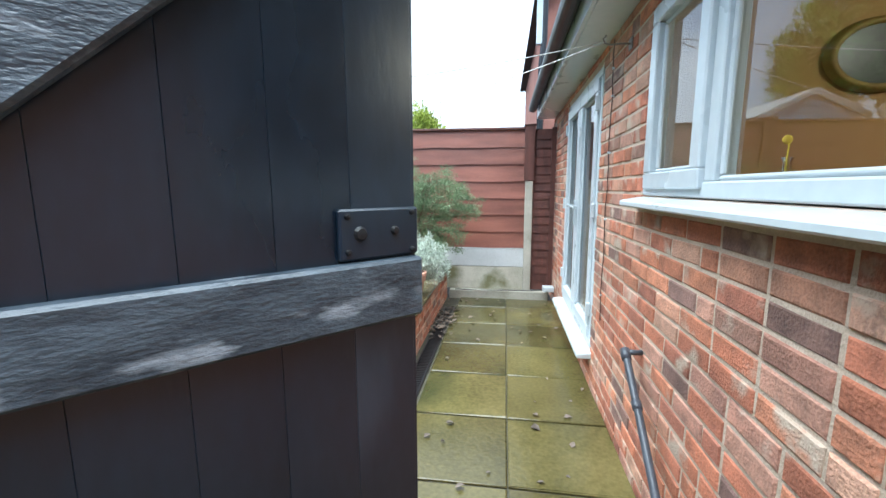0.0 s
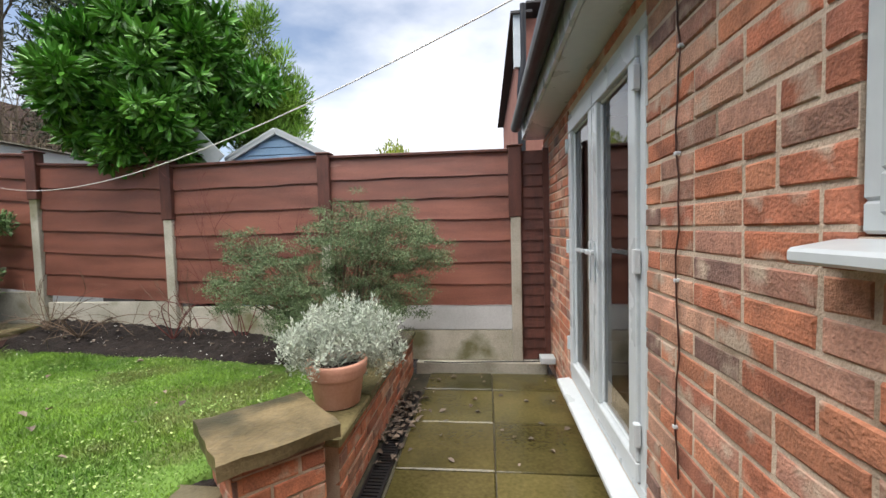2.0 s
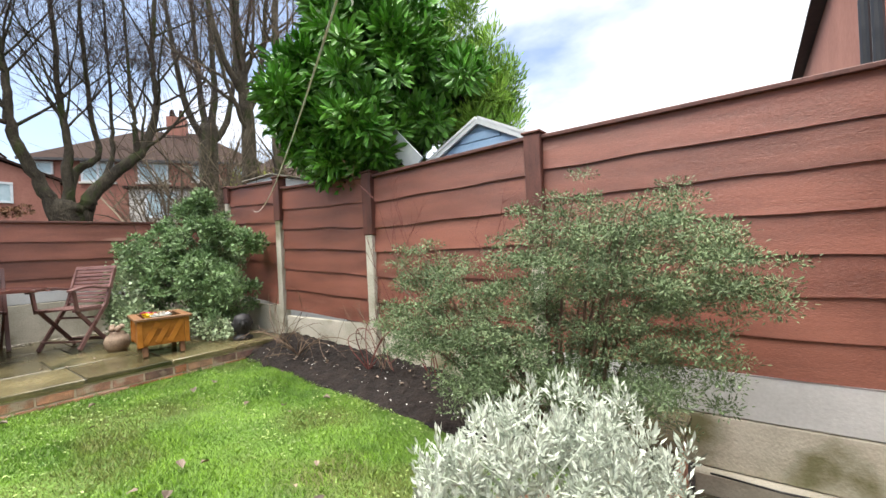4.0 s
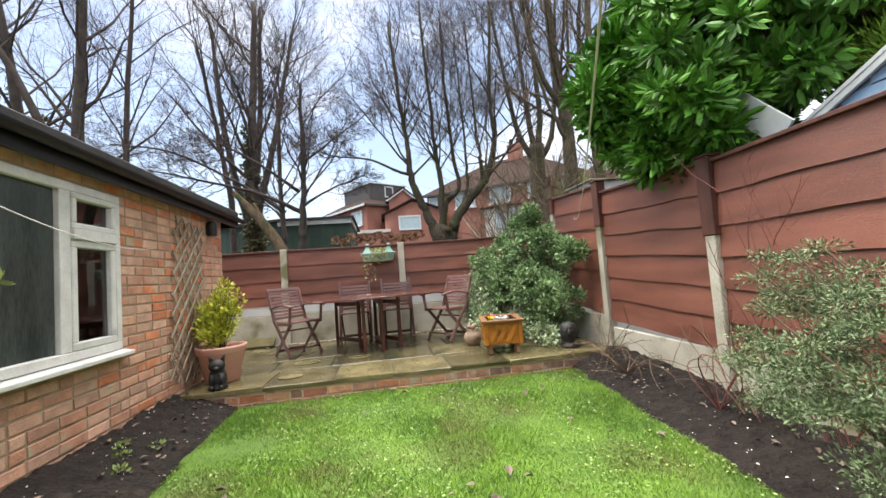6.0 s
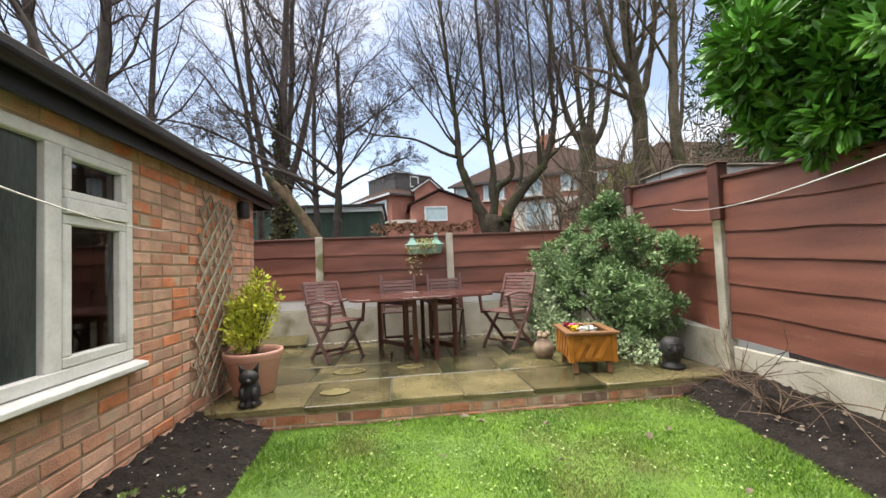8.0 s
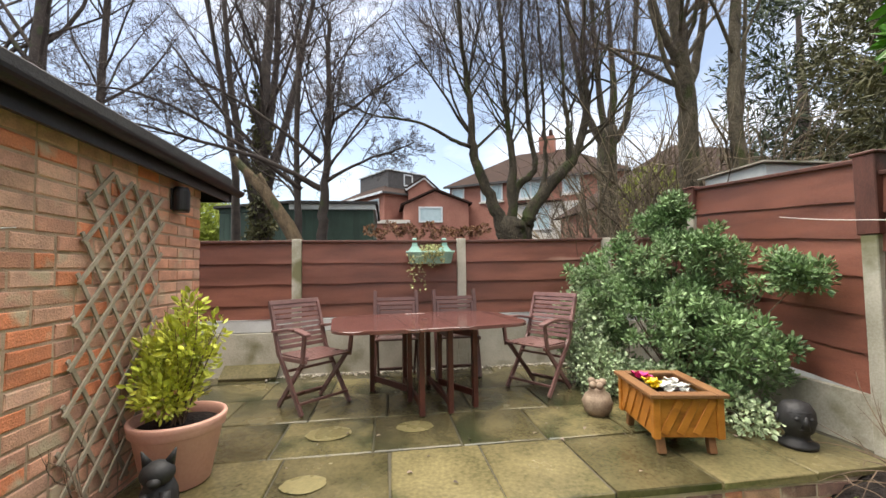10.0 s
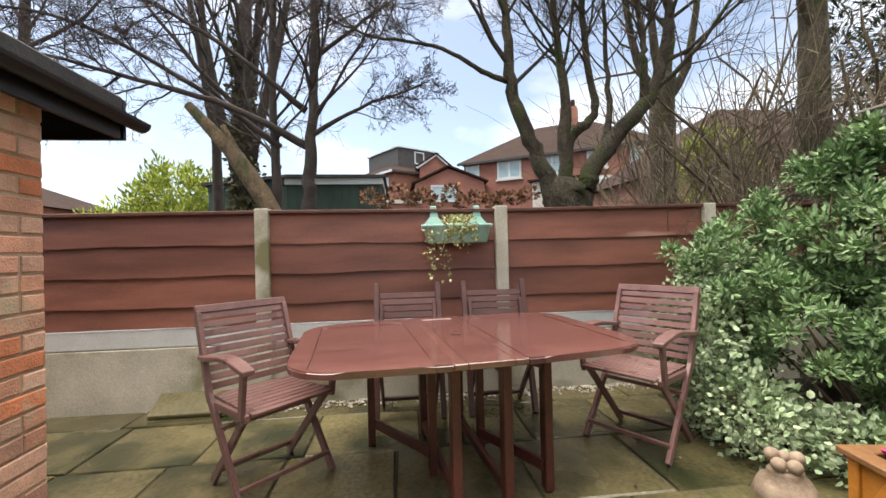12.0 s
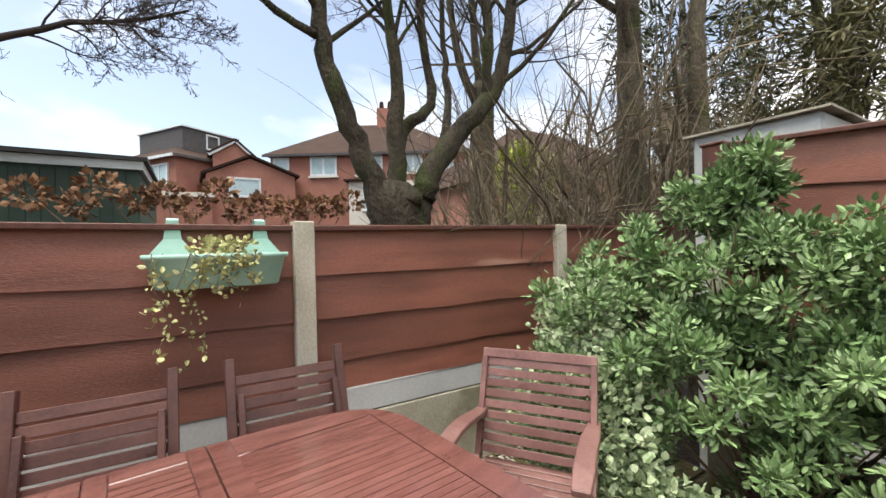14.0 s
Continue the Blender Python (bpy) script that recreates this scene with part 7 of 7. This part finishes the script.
def prism(plan, z0, z1, grow=0.0):
    """An upright solid on a plan, its edge moved outwards by grow from the middle."""
    bm = bmesh.new()
    c = Vector((sum(p[0] for p in plan) / len(plan), sum(p[1] for p in plan) / len(plan)))
    ps = [Vector(p) + (Vector(p) - c).normalized() * grow for p in plan]
    lo, hi = ([bm.verts.new((p.x, p.y, z)) for p in ps] for z in (z0, z1))
    n = len(plan)
    for i in range(n):
        bm.faces.new((lo[i], lo[(i + 1) % n], hi[(i + 1) % n], hi[i]))
    bm.faces.new(hi)
    bm.faces.new(list(reversed(lo)))
    return bm


part("shed_body", prism(PLAN, 0, 3.44), M["shed_green"], gs)
for (ax, ay), (bx, by) in zip(PLAN[:2], PLAN[1:3]):
    n = int(math.hypot(bx - ax, by - ay) / 0.18)
    for i in range(n):
        u, v = (i + 0.03) / n, (i + 0.97) / n
        bm = bmesh.new()
        oriented_bar(bm, (ax + (bx - ax) * (u + v) / 2, ay + (by - ay) * (u + v) / 2, 0.05), (ax + (bx - ax) * (u + v) / 2, ay + (by - ay) * (u + v) / 2, 3.43), math.hypot(bx - ax, by - ay) * (v - u), 0.03, (bx - ax, by - ay, 0))
        part("cladding_board", bm, M["shed_green"], gs)
part("roof_edge", prism([(-14.9, 1.8), (-14.9, -0.5), (-17.5, -0.5), (-17.5, 1.8)], 3.445, 3.60, 0.10), M["board_white"], gs, "pale painted roof edge")
part("roof_felt", prism(PLAN, 3.605, 3.68, 0.18), M["felt"], gs, "dark felt roof")
part("side_fascia", prism(PLAN, 3.45, 3.60, 0.02), M["shed_green"], gs)
store = thing("garden_store", "pale grey garden store with a dark flat roof", "shed")
block("shed_body", -7.25, -6.45, 6.05, 7.4, 0, 2.72, M["board_white"], store, bevel=0.02)
block("roof_panel", -7.30, -6.40, 6.0, 7.45, 2.722, 2.738, M["concrete"], store, "thin grey roof edge")


def house(name, label, x, y0, y1, depth, eave, ridge, hip, windows, chimneys=(), m=None):
    """A house seen from the garden: brick body, hipped roof, framed windows."""
    h = thing(name, label, "house", "houses", m)
    block("wall", x - depth, x, y0, y1, 0, eave, M["far_brick"], h)
    bm = bmesh.new()
    o = 0.3
    e = [bm.verts.new(v) for v in ((x + o, y0 - o, eave), (x + o, y1 + o, eave), (x - depth - o, y1 + o, eave), (x - depth - o, y0 - o, eave))]
    k = [bm.verts.new(v) for v in ((x - depth / 2, y0 + hip, ridge), (x - depth / 2, y1 - hip, ridge))]
    for f in ((e[0], e[1], k[1], k[0]), (e[2], e[3], k[0], k[1]), (e[3], e[0], k[0]), (e[1], e[2], k[1]), (e[3], e[2], e[1], e[0])):
        bm.faces.new(f)
    part("roof", bm, M["far_roof"], h)
    block("gutter_board", x + 0.28, x + 0.36, y0 - 0.3, y1 + 0.3, eave - 0.14, eave - 0.01, M["roof_tile"], h)
    for a, b, c, d in windows:
        w = frame_rect("window", "x", x + 0.005, 0.09, a, b, c, d, 0.10, M["upvc"], h, "white framed window")
        block("pane", x + 0.01, x + 0.05, a + 0.1, b - 0.1, c + 0.1, d - 0.1, M["far_glass"], w)
        block("glazing_bar", x + 0.052, x + 0.085, (a + b) / 2 - 0.05, (a + b) / 2 + 0.05, c + 0.1, d - 0.1, M["upvc"], w)
        block("sill", x + 0.005, x + 0.16, a - 0.08, b + 0.08, c - 0.10, c - 0.003, M["far_render"], w)
    for y in chimneys:
        c = block("chimney", x - depth / 2 - 0.4, x - depth / 2 + 0.4, y - 0.5, y + 0.5, ridge - 0.6, ridge + 0.9, M["far_brick"], h)
        for q in (-0.25, 0.25):
            bm = bmesh.new()
            lathe(bm, [(0.13, 0), (0.16, 0.1), (0.11, 0.5), (0.10, 0.5), (0.10, 0.1)], 10, pose(x - depth / 2, y + q, ridge + 0.9))
            part("chimney_pot", bm, M["far_roof"], c)
    return h


hb = house("brick_house", "red brick semi-detached house with a hipped tiled roof", 0, 0, 10.3, 7.5, 6.9, 9.5, 3.6, [(2.1, 3.5, 5.75, 6.8), (4.5, 5.9, 5.75, 6.8), (7.0, 8.0, 5.85, 6.8), (9.05, 9.65, 5.65, 6.7)], chimneys=(5.6,), m=pose(-28.5, 6.2, 0, 0, 0, -32))
w = frame_rect("window", "x", 0.005, 0.09, 0.15, 1.0, 6.1, 6.75, 0.08, M["upvc"], hb, "small white framed window")
block("pane", 0.01, 0.05, 0.23, 0.92, 6.18, 6.67, M["far_glass"], w)
block("rendered_bay", 0.01, 0.5, 4.2, 10.2, 0, 5.35, M["far_render"], hb, "pale rendered ground floor")
block("bay_roof", 0.01, 0.75, 4.0, 7.0, 5.355, 5.45, M["far_roof"], hb, "shallow tiled bay roof")
for a, b in ((4.9, 6.4), (7.6, 8.6)):
    w = frame_rect("window", "x", 0.505, 0.08, a, b, 3.8, 5.2, 0.1, M["upvc"], hb, "white framed window")
    block("pane", 0.51, 0.55, a + 0.1, b - 0.1, 3.9, 5.1, M["far_glass"], w)
    block("glazing_bar", 0.552, 0.58, (a + b) / 2 - 0.05, (a + b) / 2 + 0.05, 3.9, 5.1, M["upvc"], w)
ha = house("brick_house", "red brick house with a grey box dormer", 0, 0, 6.4, 7.5, 6.7, 8.3, 2.6, [], m=pose(-29.2, 2.0, 0, 0, 0, 33))
block("gutter_board", -7.7, 0.26, -0.36, -0.28, 6.56, 6.69, M["upvc"], ha)
for a, b in ((-2.0, -0.55), (-3.9, -3.0)):
    w = frame_rect("window", "y", -0.095, 0.09, a, b, 5.25, 6.35, 0.09, M["upvc"], ha, "white framed window")
    block("pane", a + 0.09, b - 0.09, -0.05, -0.01, 5.34, 6.26, M["far_glass"], w)
    block("glazing_bar", (a + b) / 2 - 0.04, (a + b) / 2 + 0.04, -0.085, -0.052, 5.34, 6.26, M["upvc"], w)
dm = block("dormer", -5.4, -1.5, 1.3, 4.6, 6.9, 8.62, M["roof_tile"], ha, "grey tile-hung box dormer")
block("dormer_edge", -5.5, -1.4, 1.2, 4.7, 8.625, 8.70, M["upvc"], dm, "white roof edge")
dw = frame_rect("window", "x", -1.495, 0.06, 2.6, 3.4, 7.65, 8.5, 0.08, M["upvc"], dm, "white framed dormer window")


def gable(name, label, x, depth, y0, yk, y1, z0, za, zk, zb):
    """A brick gable facing the garden: feet at (y0, za) and (y1, zb), peak at (yk, zk), with bargeboards and a tiled roof."""
    g = thing(name, label, "house", "houses")
    bm = bmesh.new()
    f = [bm.verts.new(v) for v in ((x, y0, z0), (x, y1, z0), (x, y1, zb), (x, yk, zk), (x, y0, za))]
    b = [bm.verts.new(v.co + Vector((-depth, 0, 0))) for v in f]
    bm.faces.new(f)
    bm.faces.new(list(reversed(b)))
    for i in range(5):
        bm.faces.new((f[i], f[(i + 1) % 5], b[(i + 1) % 5], b[i]))
    part("wall", bm, M["far_brick"], g)
    for ya, z in ((y0, za), (y1, zb)):
        k = 0.2 if ya > yk else -0.2
        bm = bmesh.new()
        oriented_bar(bm, (x - depth / 2 + 0.1, ya + k, z + 0.0), (x - depth / 2 + 0.1, yk, zk + 0.12), depth + 0.2, 0.10, (1, 0, 0))
        part("roof", bm, M["far_roof"], g)
    return g


dg = gable("brick_gable", "small red brick gable with white bargeboards", -29.6, 2.4, 3.6, 4.65, 5.4, 5.6, 7.0, 7.68, 6.95)
bar("bargeboard", dg, (-29.45, 3.4, 6.9), (-29.45, 4.65, 7.74), 0.05, 0.16, M["upvc"], (1, 0, 0))
bar("bargeboard", dg, (-29.45, 4.65, 7.74), (-29.45, 5.6, 6.85), 0.05, 0.16, M["upvc"], (1, 0, 0))
ex = gable("brick_extension", "low red brick gabled extension with a tiled roof", -27.0, 3.0, 3.2, 5.05, 7.1, 0, 5.5, 6.35, 5.6)
w = frame_rect("window", "x", -26.995, 0.08, 4.05, 5.5, 4.45, 5.4, 0.1, M["upvc"], ex, "pale blue glazed window")
block("pane", -26.99, -26.95, 4.15, 5.4, 4.55, 5.3, M["far_glass"], w)
block("low_wall", -26.99, -26.6, 0.6, 3.4, 0, 4.35, M["far_brick"], ex)
block("wall_coping", -27.0, -26.5, 0.5, 3.5, 4.355, 4.55, M["far_render"], ex, "pale coping")
house("bungalow", "brown tiled bungalow behind the thicket", -14.2, 10.6, 19.5, 7.5, 4.0, 6.6, 3.2, [(12.0, 13.4, 2.4, 3.4)])
hc = house("bungalow", "distant house with a low brown roof", -22.8, -19.5, -12.8, 6.0, 4.0, 5.3, 2.2, [(-18.0, -16.6, 2.2, 3.4), (-15.4, -14.0, 2.2, 3.4)])

# neighbour's house past the end of the wall
nb = thing("neighbour_house", "tall brick neighbouring house with a tiled roof", "house", "houses")
block("wall", 0.66, 7.0, 9.0, 17.0, 0, 5.2, M["far_brick"], nb)
for i in range(12):
    block("tile_course", 0.45 + i * 0.27, 0.83 + i * 0.27, 8.8, 17.2, 5.22 + i * 0.155, 5.26 + i * 0.155, M["roof_tile"], nb)
block("bargeboard", 0.50, 0.64, 8.86, 8.98, 4.3, 5.3, M["upvc"], nb)
for dx, y in ((0.60, 8.95), (0.585, 8.3)):
    bm = bmesh.new()
    tube(bm, [(dx, y, 0), (dx, y, 3.9), (dx + 0.03, y, 4.2), (dx + 0.03, y, 5.1)], 0.05, 10)
    part("downpipe", bm, M["black"], nb)

# ---- bricks, slabs and flags, piece by piece ----
def place_house(u, v, z):
    return Matrix.Translation((WALL_X - v, u, z)) @ Matrix.Rotation(radians(90), 4, "Z")


def place_garage(u, v, z):
    return Matrix.Translation((u, GARAGE_Y + v, z))


lay_bricks(wall_house, place_house, brick_boxes(-2.6, 5.75, -0.02, 2.33, HOUSE_HOLES, 3), lambda u, z: 0.75 < u < 3.0, M["brick"], M["brick_run"], 71)
lay_bricks(wall_garage, place_garage, brick_boxes(-6.245, -1.05, 0.28, 2.36, GARAGE_HOLES, 4), lambda u, z: -5.6 < u < -2.9, M["garage_brick"], M["garage_brick_run"], 72)


def place_return(u, v, z):
    return Matrix.Translation((-6.245 - v, u, z)) @ Matrix.Rotation(radians(90), 4, "Z")


lay_bricks(rw, lambda u, v, z: Matrix.Translation((-0.806 + v, u, z)) @ Matrix.Rotation(radians(-90), 4, "Z"), brick_boxes(3.16, 5.19, 0.0, 0.375, [], 5), lambda u, z: True, M["brick"], M["brick_run"], 73)
for k in range(4):
    turn = Matrix.Rotation(radians(90 * k), 4, "Z")
    lay_bricks(pier, lambda u, v, z: PIER @ turn @ Matrix.Translation((u, 0.19 + v, z)), brick_boxes(-0.188, 0.188, 0.0 + 0.0, 0.515, [], 6 + k), lambda u, z: True, M["brick"], M["brick_run"], 74 + k)
    lay_bricks(pier_b, lambda u, v, z: PIER_B @ turn @ Matrix.Translation((u, 0.19 + v, z)), brick_boxes(-0.188, 0.188, 0.0, 0.492, [], 26 + k), lambda u, z: True, M["brick"], M["brick_run"], 94 + k)
lay_bricks(low, lambda u, v, z: LOW @ Matrix.Translation((u, 0.168 + v, z)), brick_boxes(0.02, 1.75, 0.0, 0.275, [], 11), lambda u, z: True, M["brick"], M["brick_run"], 79)
lay_bricks(patio, lambda u, v, z: Matrix.Translation((PATIO_X + 0.028 + v, u, z)) @ Matrix.Rotation(radians(-90), 4, "Z"), brick_boxes(0.76, 5.28, 0.285, 0.452, [], 12), lambda u, z: True, M["brick"], M["brick_run"], 80)


setting(block("edge_mortar", PATIO_X + 0.0205, PATIO_X + 0.0225, 0.76, 5.28, 0.27, 0.454, M["mortar"]), "pale mortar of the brick patio edge", "wall")


def slab_mesh(w, d, h, seed, cut=0.006):
    r = random.Random(seed)
    bm = bmesh.new()
    box(bm, -w / 2, w / 2, -d / 2, d / 2, -h, 0)
    top = [e for e in bm.edges if all(v.co.z > -1e-6 for v in e.verts)]
    bmesh.ops.bevel(bm, geom=top, offset=cut, segments=1, affect="EDGES")
    for v in bm.verts:
        v.co.x += r.uniform(-1, 1) * 0.004
        v.co.y += r.uniform(-1, 1) * 0.004
    return bm


slabs = [mesh_of("slab", slab_mesh(0.592, 0.590, 0.045, i), M["paving"]) for i in range(4)]
r = random.Random(81)
for col, x in enumerate((-0.335, 0.265)):
    for k in range(-8, 5):
        y = 2.672 + 0.605 * k
        if y - 0.3 > 5.1:
            continue
        ob = new("slab", slabs[r.randint(0, 3)] if y + 0.3 < 5.2 else mesh_of("slab", slab_mesh(0.592, 5.195 - (y - 0.295), 0.045, 9), M["paving"]))
        yy = y if y + 0.3 < 5.2 else (5.195 + y - 0.295) / 2
        ob.matrix_world = pose(x, yy, r.uniform(-0.003, 0.002), r.uniform(-0.25, 0.25), r.uniform(-0.25, 0.25), 0)
        ob.parent = pavement

# stone flags of the patio, laid in rows of uneven width
r = random.Random(82)
x = PATIO_X + 0.045
for row, d in enumerate((0.70, 0.63, 0.62, 0.60, 0.32)):
    y = 0.765 if x > -6.1 else -0.85
    starts = (0.80, 0.69, 0.50, 0.66, 0.45)
    w = starts[row]
    while y < FENCE_Y - 0.06:
        w = min(w, FENCE_Y - 0.03 - y)
        if w > 0.1:
            ob = new("flag", mesh_of("flag", slab_mesh(d - 0.014, w - 0.014, 0.04, r.randint(0, 999), 0.007), M["flag"]))
            ob.matrix_world = pose(x - d / 2, y + w / 2, PATIO_Z - 0.002 + r.uniform(-0.003, 0.002), r.uniform(-0.3, 0.3), r.uniform(-0.3, 0.3), 0)
            ob.parent = patio
        y += w
        w = r.choice((0.60, 0.66, 0.62, 0.70, 0.58))
    x -= d
for cx, cy, cr in ((-5.90, 1.79, 0.13), (-5.93, 2.42, 0.11), (-5.2, 1.75, 0.10)):
    bm = bmesh.new()
    vs = [bm.verts.new((cx + math.cos(t) * cr * (1 + 0.12 * noise.noise((math.cos(t), math.sin(t), cx))), cy + math.sin(t) * cr * 1.25 * (1 + 0.12 * noise.noise((math.cos(t) * 2, math.sin(t) * 2, cy))), PATIO_Z + 0.003)) for t in (2 * math.pi * k / 32 for k in range(32))]
    bm.faces.new(vs)
    part("pot_mark", bm, M["flag_pale"], patio)

# pebbles along the plinth
r = random.Random(83)
vs, fs = [], []
for _ in range(900):
    c = Vector((BACK_X + 0.05 + abs(r.gauss(0, 0.07)), r.uniform(0.9, 4.6), PATIO_Z + 0.004))
    k, s = len(vs), r.uniform(0.007, 0.018)
    a = r.uniform(0, 6.28)
    for i in range(5):
        t = a + i * 1.2566
        vs.append(c + Vector((math.cos(t) * s * r.uniform(0.8, 1.2), math.sin(t) * s * r.uniform(0.7, 1.1), 0)))
    vs.append(c + Vector((0, 0, s * 0.8)))
    fs += [(k + i, k + (i + 1) % 5, k + 5) for i in range(5)]
me = bpy.data.meshes.new("pebbles")
me.from_pydata(vs, [], fs)
me.materials.append(M["pebble"])
tagged(new("pebbles", me), "pale pebbles along the concrete plinth", "pebbles", kind="stuff")
